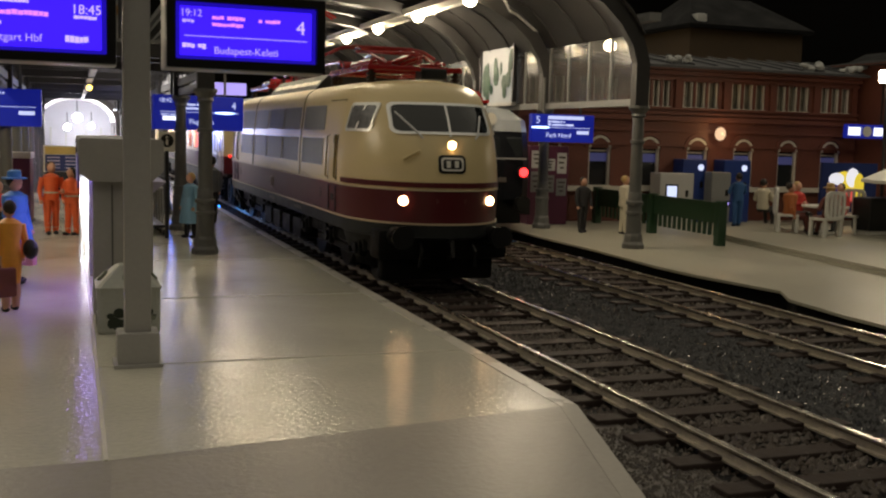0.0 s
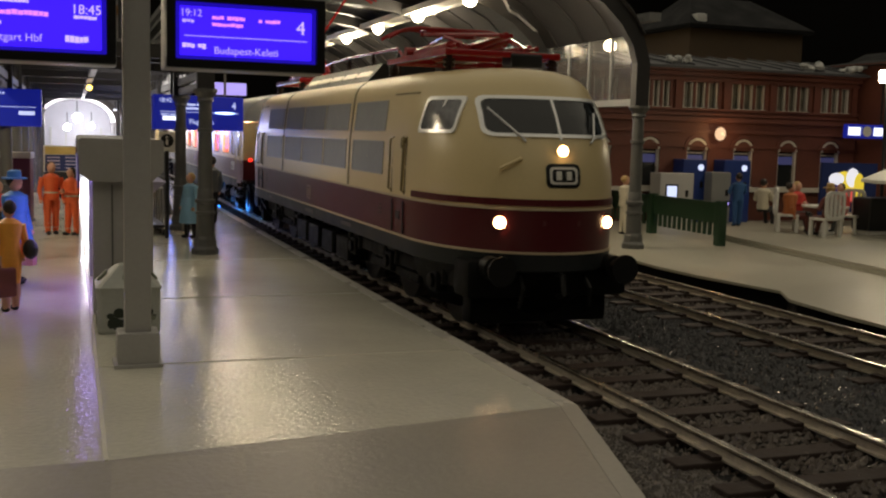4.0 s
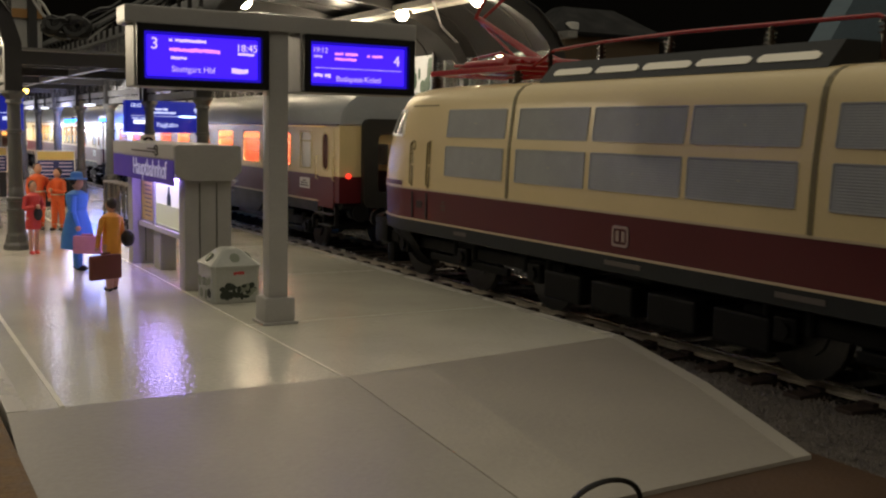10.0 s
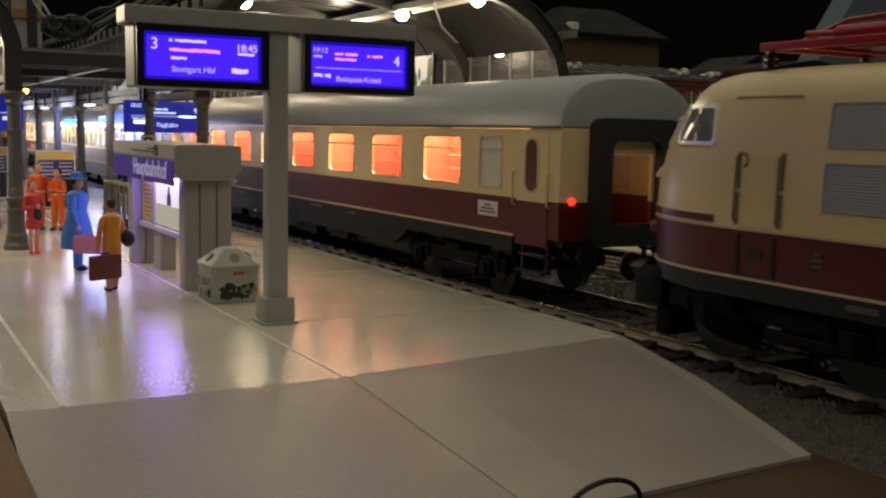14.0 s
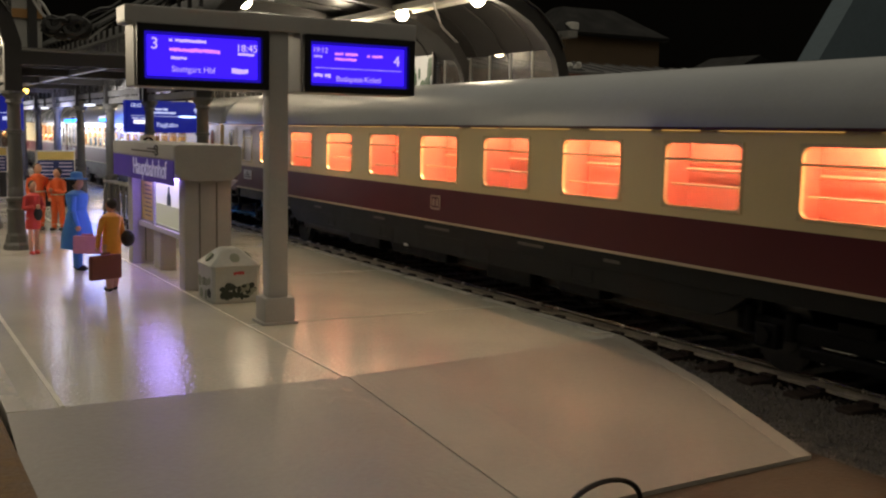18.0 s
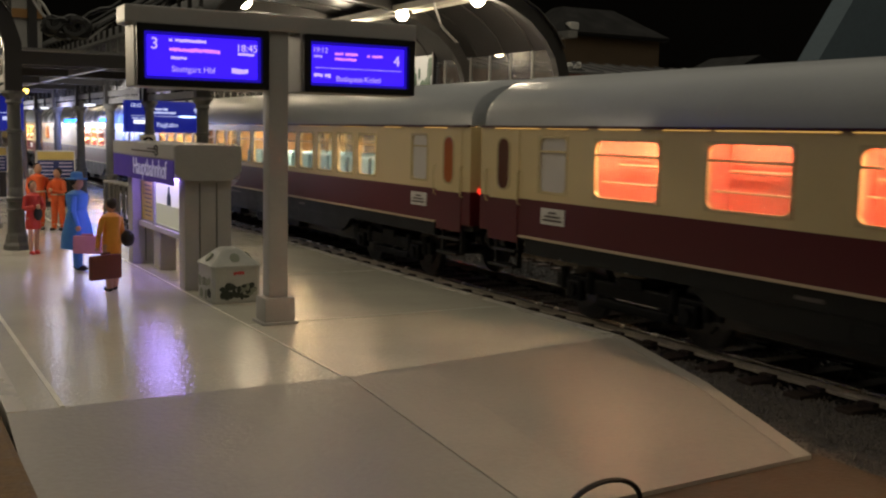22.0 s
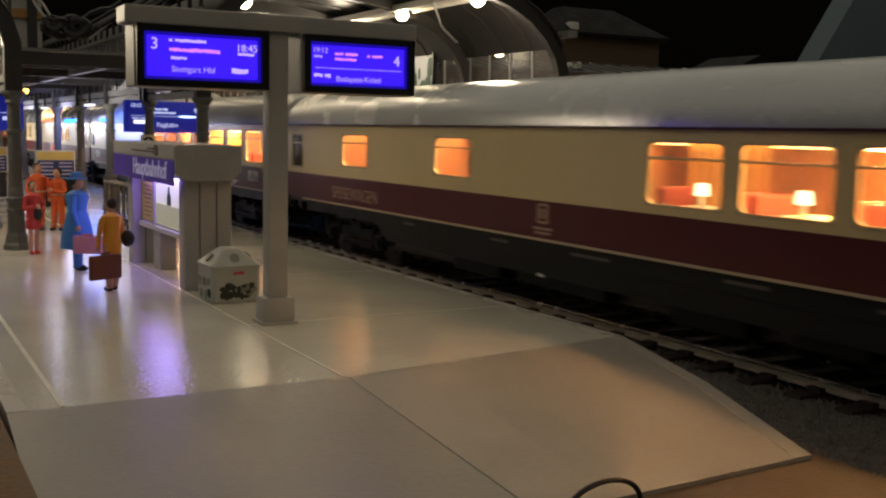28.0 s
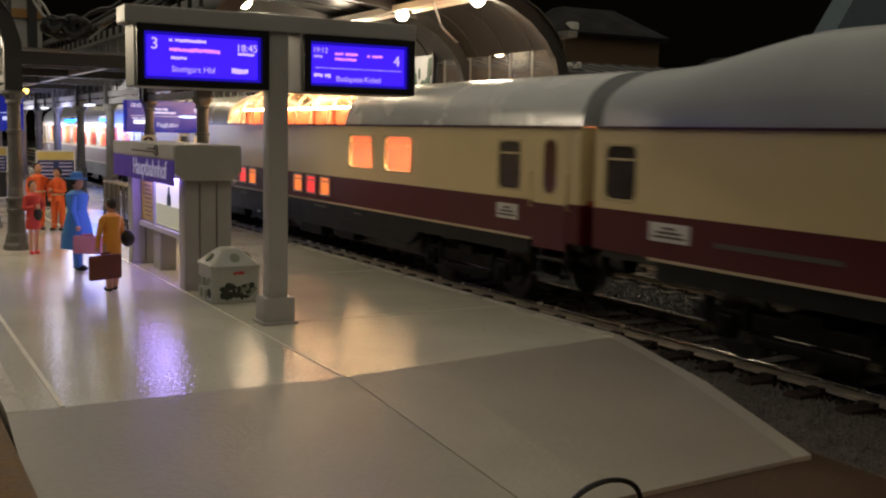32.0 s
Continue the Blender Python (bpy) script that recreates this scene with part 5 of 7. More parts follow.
def display_post():
    top = thing("train_display", "grey post with two lit violet train indicators", "display", 0, 0.2, 0)
    bm = new_bm()
    box(bm, 0, 0, 0.02, 0.50, 0.46, 0.04, bevel=0.01)
    box(bm, 0, 0, 0.20, 0.43, 0.40, 0.34, bevel=0.03)
    part("foot", bm, GREY, top, "", True)
    bm = new_bm()
    box(bm, 0, 0, 2.2, 0.27, 0.26, 3.80, bevel=0.02)
    part("post", bm, GREY, top, "", True)
    bm = new_bm()
    box(bm, 0, 0.05, 4.02, 4.02, 0.50, 0.22, bevel=0.02)
    part("beam", bm, GREY, top, "grey top beam")
    for k, (xa, xb) in enumerate(((-1.90, -0.21), (0.28, 1.92))):
        xc, w = (xa + xb) / 2, xb - xa
        bm = new_bm()
        box(bm, xc, 0.02, 3.52, w + 0.02, 0.50, 0.78, bevel=0.02)
        part("case", bm, GREY, top, "grey display case")
        bm = new_bm()
        ring_on(bm, outline(xa, xb, 3.14, 3.90, 0.02), 0.09, lambda a, b, o: (a, -0.235 - o, b), 0.0, 0.10)
        fr = part("bezel", bm, BLACK, top, "black bezel")
        bm = new_bm()
        box(bm, xc, -0.25, 3.52, w - 0.16, 0.02, 0.60)
        sc = part("screen", bm, SCREEN, top, "glowing violet screen")
        bm = new_bm()
        ring_on(bm, outline(xa + 0.08, xb - 0.08, 3.215, 3.825, 0.012), 0.055, lambda a, b, o: (a, -0.258 - o, b), 0.0, 0.006)
        part("screen_edge", bm, SCREENDIM, sc, "dim screen edge")
        y = -0.266
        L = w - 0.16
        a = xa + 0.08
        if k == 0:
            flat_text("3", sc, a + 0.10, y, 3.66, 0.20, LETTER, label="platform figure")
            flat_text("18:45", sc, a + L - 0.34, y, 3.66, 0.13, LETTER)
            bar(sc, a + 0.33, a + 0.80, y, 3.715, 0.035, LETTER)
            bar(sc, a + 0.33, a + 0.98, y, 3.60, 0.04, PINK)
            bar(sc, a + 0.35, a + 0.55, y, 3.50, 0.035, LETTER)
            flat_text("Stuttgart Hbf", sc, a + 0.36, y, 3.36, 0.105, LETTERDIM)
            bar(sc, a + L - 0.40, a + L - 0.18, y, 3.37, 0.06, LETTER)
            bar(sc, a + L - 0.32, a + L - 0.1, y, 3.585, 0.03, LETTER)
        else:
            flat_text("4", sc, a + L - 0.22, y, 3.60, 0.20, LETTER, label="platform figure")
            flat_text("19:12", sc, a + 0.06, y, 3.70, 0.10, LETTERDIM)
            bar(sc, a + 0.08, a + 0.2, y, 3.62, 0.03, LETTERDIM)
            bar(sc, a + 0.38, a + 0.72, y, 3.665, 0.035, PINK)
            bar(sc, a + 0.38, a + 0.70, y, 3.595, 0.035, PINK)
            bar(sc, a + 0.86, a + 1.10, y, 3.655, 0.03, PINK)
            bar(sc, a + 0.08, a + 0.32, y, 3.37, 0.045, LETTER)
            flat_text("Budapest-Keleti", sc, a + 0.40, y, 3.33, 0.105, LETTERDIM)
            bar(sc, a + 0.1, a + L - 0.1, y, 3.47, 0.008, LETTERDIM, "rule")
    return top


# Meadow print emits too, as if the tube lit it.
MEADOW = glow("poster_meadow", (0.62, 0.66, 0.36), 0.22, (0.45, 0.48, 0.26))
LETTERDIM = glow("display_letters_dim", (0.42, 0.30, 1.0), 1.1)
display_post()


def info_stand():
    top = thing("notice_stand", "grey notice stand with lit posters and a violet banner", "notice stand", 0, 0, 0)
    bm = new_bm()
    extrude(bm, [(-0.40, 1.79), (0.36, 1.79), (0.52, 1.94), (0.52, 2.33), (0.49, 2.36), (-0.53, 2.36), (-0.56, 2.33), (-0.56, 1.90)], "y", 3.25, 7.95)
    part("canopy", bm, GREY, top, "grey box canopy with sloped lower edges")
    bm = new_bm()
    box(bm, -0.565, 5.6, 2.24, 0.012, 4.55, 0.22)
    head = part("head_board", bm, PALE, top, "pale head board")
    bm = new_bm()
    plate_bars(bm, -0.571, 5.4, 2.24, 2.2, 0.12, -1, [(0, 0.35), (0.1, 0.9)])
    part("head_lettering", bm, DULL, head)
    bm = new_bm()
    tube(bm, [(-0.577, 4.42 + dy, 2.245 + dz) for dy, dz in ((-0.10, 0.05), (-0.02, 0.085), (0.09, 0.065), (0.10, 0.03), (-0.08, -0.025), (-0.10, -0.06), (0.0, -0.085), (0.10, -0.06))], 0.016)
    part("curled_mark", bm, DARK, head, "small dark curled mark")
    bm = new_bm()
    box(bm, -0.567, 5.6, 1.905, 0.014, 4.55, 0.40)
    ban = part("banner", bm, BANNER, top, "violet banner")
    words("Hauptbahnhof", ban, 4.95, 1.92, 0.42, -1, 0.572, BANNERTEXT, "banner_lettering", "pale lettering with a faint added glow")
    for y in (3.55, 7.3):
        bm = new_bm()
        box(bm, 0.0, y, 0.9, 0.78, 0.36, 1.8, bevel=0.03)
        part("pillar", bm, GREY, top, "grey pillar", True)
        for x in (-0.14, 0.14):
            bm = new_bm()
            box(bm, x, y - 0.183, 0.9, 0.02, 0.01, 1.7)
            part("groove", bm, IRON, top)
    bm = new_bm()
    box(bm, 0.0, 5.45, 1.25, 0.40, 3.4, 1.0, bevel=0.02)
    part("board_core", bm, GREY, top)
    for y0, y1, m, lab in ((3.80, 5.95, POSTER, "lit poster with a bottle"), (6.05, 7.08, YELLOW, "yellow timetable")):
        bm = new_bm()
        box(bm, -0.21, (y0 + y1) / 2, 1.30, 0.02, y1 - y0, 0.82)
        p = part("poster", bm, m, top, lab)
        if m is POSTER:
            bm = new_bm()
            extrude(bm, [(5.0 - 0.13, 1.27), (5.0 + 0.13, 1.27), (5.0 + 0.13, 1.42), (5.0 + 0.05, 1.50), (5.0 + 0.05, 1.60), (5.0 - 0.05, 1.60), (5.0 - 0.05, 1.50), (5.0 - 0.13, 1.42)], "x", -0.228, -0.222)
            part("bottle_print", bm, BOTTLE, p)
            bm = new_bm()
            box(bm, -0.224, 4.88, 1.085, 0.006, 2.08, 0.36)
            part("meadow_print", bm, MEADOW, p, "pale yellow-green meadow print, faintly glowing")
        if m is YELLOW:
            for k in range(9):
                bm = new_bm()
                box(bm, -0.222, 6.55, 1.62 - 0.08 * k, 0.004, 0.62 - 0.1 * (k % 3), 0.02)
                part("timetable_line", bm, DULL, p)
    bm = new_bm()
    box(bm, -0.225, 6.0, 1.26, 0.07, 0.12, 0.98, bevel=0.01)
    part("post", bm, GREY, top, "grey post between the posters")
    bm = new_bm()
    box(bm, -0.22, 5.4, 0.80, 0.10, 3.4, 0.09, bevel=0.01)
    part("ledge", bm, PALE, top)
    bm = new_bm()
    box(bm, 0.0, 6.2, 0.40, 0.30, 0.5, 0.8, bevel=0.02)
    part("support", bm, GREY, top)
    bm = new_bm()
    box(bm, -0.28, 5.2, 1.772, 0.24, 2.9, 0.02)
    part("light_tube", bm, TUBE, top, "glowing violet-white light tube")
    bm = new_bm()
    extrude(bm, [(0.40, 1.78), (0.58, 1.78), (0.40, 1.62)], "y", 3.6, 7.4)
    part("side_shade", bm, PALEVIOLET, top)
    return top


PALEVIOLET = mat("pale_violet", (0.50, 0.46, 0.62), 0.4)
TUBE = glow("violet_white_tube", (0.38, 0.25, 1.0), 16.0)
info_stand()


def recycling_bin():
    top = thing("waste_bin", "pale grey waste bin with dark printed pictures and a hipped lid", "bin", 0.0, 2.30, 0)
    bm = new_bm()
    hx, hy, q = 0.37, 0.40, 0.05
    base = [(-hx, -hy + q), (-hx + q, -hy), (hx - q, -hy), (hx, -hy + q), (hx, hy - q), (hx - q, hy), (-hx + q, hy), (-hx, hy - q)]
    skin(bm, [[(x * 0.96, y * 0.96, 0.0) for x, y in base], [(x, y, 0.04) for x, y in base], [(x, y, 0.54) for x, y in base]])
    part("body", bm, BINGREY, top, "pale printed body")
    bm = new_bm()
    skin(bm, [[(x * 1.05, y * 1.05, 0.541) for x, y in base], [(x * 1.05, y * 1.05, 0.575) for x, y in base], [(x * 0.40, y * 0.45, 0.79) for x, y in base], [(x * 0.28, y * 0.34, 0.815) for x, y in base]])
    lid = part("lid", bm, BINGREY, top, "hipped lid with a small round slot in each face")
    for turn in range(4):
        bm = new_bm()
        rim = [(0.075 * math.cos(2 * math.pi * i / 16), 0.06 * math.sin(2 * math.pi * i / 16)) for i in range(16)]
        skin(bm, [[(a2, -0.30 + 0.9 * b2 - 0.02 * o, 0.675 + b2 + 0.02 * o) for a2, b2 in rim] for o in (-0.4, 0.75)])
        bmesh.ops.rotate(bm, cent=(0, 0, 0), matrix=Matrix.Rotation(turn * math.pi / 2, 3, "Z"), verts=bm.verts)
        part("slot", bm, BLOTCH2, lid, "grey round slot cover")
    rnd = random.Random(5)
    for k in range(26):
        bm = new_bm()
        x = rnd.uniform(-0.22, 0.27)
        ball(bm, x, -hy - 0.001 - 0.0004 * k, 0.09 + rnd.uniform(0, 0.22) * (0.7 + 0.9 * abs(x - 0.02)), 1.0, rnd.uniform(0.03, 0.085), 0.004, rnd.uniform(0.025, 0.065), 9)
        part("print_patch", bm, BLOTCH if k % 5 else BLOTCH2, top)
    for k in range(12):
        bm = new_bm()
        ball(bm, -hx - 0.001 - 0.0004 * k, rnd.uniform(-0.28, 0.28), 0.07 + rnd.uniform(0, 0.3), 1.0, 0.004, rnd.uniform(0.05, 0.11), rnd.uniform(0.03, 0.08), 9)
        part("print_patch", bm, BLOTCH2 if k % 3 else BLOTCH, top)
    bar(top, -0.05, 0.12, -hy - 0.004, 0.46, 0.045, REDINK, "red_lettering")
    return top


recycling_bin()


# ---- halls and canopy ----
ROW_X = (-2.1, 1.89, 11.77)
ROW_Y = [10.25 + 5.1 * k for k in range(8)]


def column_mesh():
    top = thing("iron_column", "dark grey cast-iron column with ring mouldings", "column", 0, -500, 0, group="platform columns")
    bm = new_bm()
    n = 8
    lathe(bm, 0, 0, [(0.27, 0), (0.27, 0.10), (0.23, 0.16), (0.215, 0.30), (0.19, 0.36)], n)
    part("plinth", bm, IRON, top)
    bm = new_bm()
    lathe(bm, 0, 0, [(0.185, 0.36), (0.175, 0.80), (0.20, 0.81), (0.20, 0.86), (0.175, 0.87), (0.17, 1.02), (0.205, 1.03), (0.205, 1.10), (0.165, 1.12), (0.155, 1.30), (0.15, 1.31)], 16)
    part("lower_shaft", bm, IRON, top, "", True)
    bm = new_bm()
    lathe(bm, 0, 0, [(0.145, 1.31), (0.135, 2.45), (0.165, 2.46), (0.165, 2.52), (0.135, 2.53), (0.13, 3.05)], 16)
    part("upper_shaft", bm, IRON, top, "", True)
    bm = new_bm()
    lathe(bm, 0, 0, [(0.13, 3.05), (0.17, 3.08), (0.15, 3.14), (0.24, 3.26), (0.24, 3.32)], 12)
    part("capital", bm, IRON, top)
    return top


first = column_mesh()
cols = [(x, y) for x in ROW_X for y in ROW_Y]
first.matrix_basis = at(*cols[0])
for x, y in cols[1:]:
    copy_thing(first, at(x, y))

RIBPTS = [(0.0, 3.32), (0.0, 4.3), (0.14, 4.75), (0.48, 5.25), (1.0, 5.72), (1.75, 6.12), (2.9, 6.45), (4.0, 6.6), (4.94, 6.65)]


def hall(name, label, x_right, x_left, sides):
    top = thing(name, label, "station hall roof", 0, 0, 0, kind="structure")
    span = x_right - x_left
    pts = [(x_right - dx, z) for dx, z in RIBPTS] + [(x_left + dx, z) for dx, z in RIBPTS[-2::-1]]
    for y in ROW_Y:
        bm = new_bm()
        rings = []
        for i, (x, z) in enumerate(pts):
            p, q = pts[max(0, i - 1)], pts[min(len(pts) - 1, i + 1)]
            dx, dz = q[0] - p[0], q[1] - p[1]
            ln = math.hypot(dx, dz)
            nx, nz = dz / ln, -dx / ln
            t = 0.17
            rings.append([(x + nx * t, y - 0.12, z + nz * t), (x + nx * t, y + 0.12, z + nz * t), (x - nx * t, y + 0.12, z - nz * t), (x - nx * t, y - 0.12, z - nz * t)])
        skin(bm, rings)
        part("arch_rib", bm, RIB, top, "dark curved arch rib")
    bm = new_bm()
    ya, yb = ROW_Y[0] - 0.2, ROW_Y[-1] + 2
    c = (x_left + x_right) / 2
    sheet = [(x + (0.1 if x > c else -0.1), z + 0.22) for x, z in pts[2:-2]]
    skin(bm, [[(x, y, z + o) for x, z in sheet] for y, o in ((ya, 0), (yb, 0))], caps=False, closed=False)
    part("roof_sheet", bm, ROOFDIMMED, top, "arched roof sheets, colour darkened against the near lamps", True)
    bm = new_bm()
    n = 26
    for i in range(n):
        y = ya + (yb - ya) * i / (n - 1)
        tube(bm, [(x, y, z - 0.03) for x, z in sheet], 0.02, 5)
    part("glazing_bars", bm, RIB, top, "thin roof bars")
    for x in sides:
        for y0, y1 in zip(ROW_Y, ROW_Y[1:]):
            bm = new_bm()
            box(bm, x, (y0 + y1) / 2, 4.34, 0.03, y1 - y0 - 0.3, 1.78)
            pane = part("side_glazing", bm, GLASS, top, "dusty side glazing")
            for k in range(5):
                bm = new_bm()
                box(bm, x, y0 + 0.25 + (y1 - y0 - 0.5) * k / 4, 4.34, 0.07, 0.06, 1.8)
                part("mullion", bm, ZINC, pane)
            for z, hh in ((3.40, 0.16), (5.30, 0.10)):
                bm = new_bm()
                box(bm, x, (y0 + y1) / 2, z, 0.12, y1 - y0 - 0.22, hh)
                part("transom", bm, ZINC, pane)
        for z, w in ((5.9, 0.22),):
            bm = new_bm()
            s = 1 if x > c else -1
            zg = 5.95 if x < 3 else 5.35
            box(bm, x + s * (0.2 if x > 3 else -0.05), (ya + yb) / 2, zg, 0.3, yb - ya, 0.18)
            part("gutter", bm, ZINC, top, "pale gutter beam")
            if x < 3:
                for k in range(40):
                    bm = new_bm()
                    box(bm, x - s * 0.05, ya + 0.45 + (yb - ya - 0.9) * k / 39, 5.60, 0.08, 0.09, 0.52)
                    part("upper_mullion", bm, RIB, top)
    return top


hall("hall_roof_east", "arched station hall roof with dark ribs and glazing", 11.77, 1.89, (11.77, 1.89))
hall("hall_roof_west", "arched station hall roof with dark ribs and glazing", -2.1, -11.98, (-2.1,))

# long beams with their rows of lamps
# West beam and lamps are unseen, added to brighten the left side.
for nm, xb, xl, n in (("lamp_beam_east", 9.45, 9.30, 9), ("lamp_beam_middle", 4.21, 4.45, 9), ("added_beam_west", -4.45, -4.66, 6)):
    bm = new_bm()
    box(bm, xb, 27.5, 6.32, 0.74, 39, 0.10)
    for s in (-0.34, 0.34):
        box(bm, xb + s, 27.5, 6.24, 0.06, 39, 0.10)
    setting(nm, bm, WHITEBEAM, "long white beam that carries the hall lamps", "beam")
    for k in range(n):
        y = 10.6 + 4.4 * k
        top = thing("hall_lamp", "small glowing round lamp under the hall roof", "lamp", xl, y, 6.1, group="hall lamps")
        bm = new_bm()
        ball(bm, 0, 0, 0, 0.19, n=12)
        part("globe", bm, LAMP, top, "", True)
        bm = new_bm()
        rod(bm, (0, 0, 0.13), (0, 0, 0.2), 0.06)
        part("socket", bm, DARK, top)
        if k in ((0, 2, 4, 6, 8) if xl > 9 else (0, 1, 3, 5) if xl > 0 else (0, 2, 4)):
            bulb(xl, y, 5.8, HALLWATTS[xl], (1.0, 0.84, 0.60), 0.45)
top = thing("street_lamp", "small bright street lamp beyond the building", "lamp", 18.65, 24.5, 0)
bm = new_bm()
ball(bm, 0, 0, 6.06, 0.24, n=12)
part("globe", bm, LAMP, top, "", True)
bm = new_bm()
rod(bm, (0, 0, -0.3), (0, 0, 5.9), 0.07, 0.05)
part("post", bm, DARK, top)
# trailing wires under the hall roof
for pts in ([(9.0, 12.5, 6.2), (9.8, 13.5, 5.7), (10.6, 14.8, 5.75), (11.4, 15.3, 5.4)], [(2.2, 14, 6.1), (2.4, 17, 5.6), (2.0, 20, 5.9), (1.6, 22, 5.4)]):
    bm = new_bm()
    tube(bm, pts, 0.035)
    tagged(part("loose_wire", bm, PALE), "thin loose lighting wire under the roof", "wire")

# platform canopy between the halls
can = thing("platform_canopy", "grey platform canopy with dark cross rafters", "canopy", 0, 0, 0, kind="structure")
for i, y in enumerate([10.25 + 1.7 * k for k in range(22)]):
    bm = new_bm()
    d = 0.28 if i % 3 == 0 else 0.16
    box(bm, -0.1, y, 4.05 - d / 2 + 0.1, 4.0, 0.14, d)
    part("rafter", bm, RIB, can, "dark rafter")
for x in (-2.1, 1.89, -0.1):
    bm = new_bm()
    box(bm, x, 28.5, 3.62 if x != -0.1 else 3.98, 0.16, 36.5, 0.16)
    part("long_beam", bm, ZINC, can)
bm = new_bm()
box(bm, -0.1, 30.0, 4.25, 4.3, 38, 0.06)
part("deck", bm, ZINC, can, "grey canopy deck")
for x in (-1.98, 1.77):
    for y0, y1 in zip(ROW_Y, ROW_Y[1:]):
        for k in range(3):
            bm = new_bm()
            box(bm, x, y0 + 0.9 + 1.65 * k, 3.85, 0.02, 1.4, 0.34)
            part("clerestory_pane", bm, GLASS, can)
UPWALL = mat("upper_wall_grey", (0.52, 0.51, 0.48), 0.6, grain=0.2, size=1.2, fine=0.08, bump=0.1)
up = thing("upper_wall", "grey upper wall with an ochre band above the canopy", "wall", 0, 0, 0, kind="structure")
bm = new_bm()
box(bm, -1.6, 33.0, 6.9, 6.6, 0.4, 5.24)
part("wall", bm, UPWALL, up)
bm = new_bm()
box(bm, -1.6, 32.72, 7.1, 6.6, 0.16, 0.36)
part("band", bm, OCHREBAND, up, "ochre band")
for x in (-3.6, -1.9, 0.25, 1.3):
    bm = new_bm()
    box(bm, x, 32.6, 6.9, 0.34, 0.4, 5.2)
    part("pilaster", bm, PALE if x < 1 else RIB, up, "grey pilaster")
bm = new_bm()
box(bm, -0.35, 32.74, 6.1, 0.7, 0.12, 0.7)
part("notice", bm, PALEVIOLET, up, "pale notice")
# tied-up cables on the canopy end
rnd = random.Random(3)
bundle = thing("cable_bundle", "tangled black cables on the canopy end", "cables", 0, 0, 0)
for k in range(9):
    bm = new_bm()
    cx, cz = -1.30 + 0.075 * k + rnd.uniform(-.06, .06), 4.66 + rnd.uniform(-.10, .12)
    rr, ph, tilt = rnd.uniform(0.10, 0.20), rnd.uniform(0, 6), rnd.uniform(-0.8, 0.8)
    pts = [(cx + rr * math.cos(a) * (1 + 0.15 * math.sin(3 * a + ph)), 10.3 + rr * 0.8 * math.sin(a) * tilt, max(4.34, cz + rr * math.sin(a))) for a in [2 * math.pi * i / 14 for i in range(15)]]
    tube(bm, [Vector(p) for p in pts], (0.03 if k % 4 == 3 else rnd.uniform(0.07, 0.10)))
    part("cable", bm, PALE if k % 4 == 3 else BLACK, bundle, "", True)
for k in range(3):
    bm = new_bm()
    pts = [(-1.0 + 0.3 * k + 0.5 * j * (0.55 + 0.2 * k), 10.3 + 0.25 * j, 4.75 + 0.14 * j * (1 + 0.3 * k) - 0.05 * math.sin(j * 1.9 + k)) for j in range(6)]
    tube(bm, [Vector(p) for p in pts], 0.05)
    part("cable", bm, BLACK, bundle)
for k in range(2):
    bm = new_bm()
    pts = [(-1.2 - 0.12 * j - 0.05 * k, 10.3 + 0.05 * j, 4.6 + 0.22 * j + 0.1 * math.sin(j + 2 * k)) for j in range(8)]
    tube(bm, [Vector(p) for p in pts], 0.028)
    part("cable", bm, PALE, bundle, "pale thin wire")


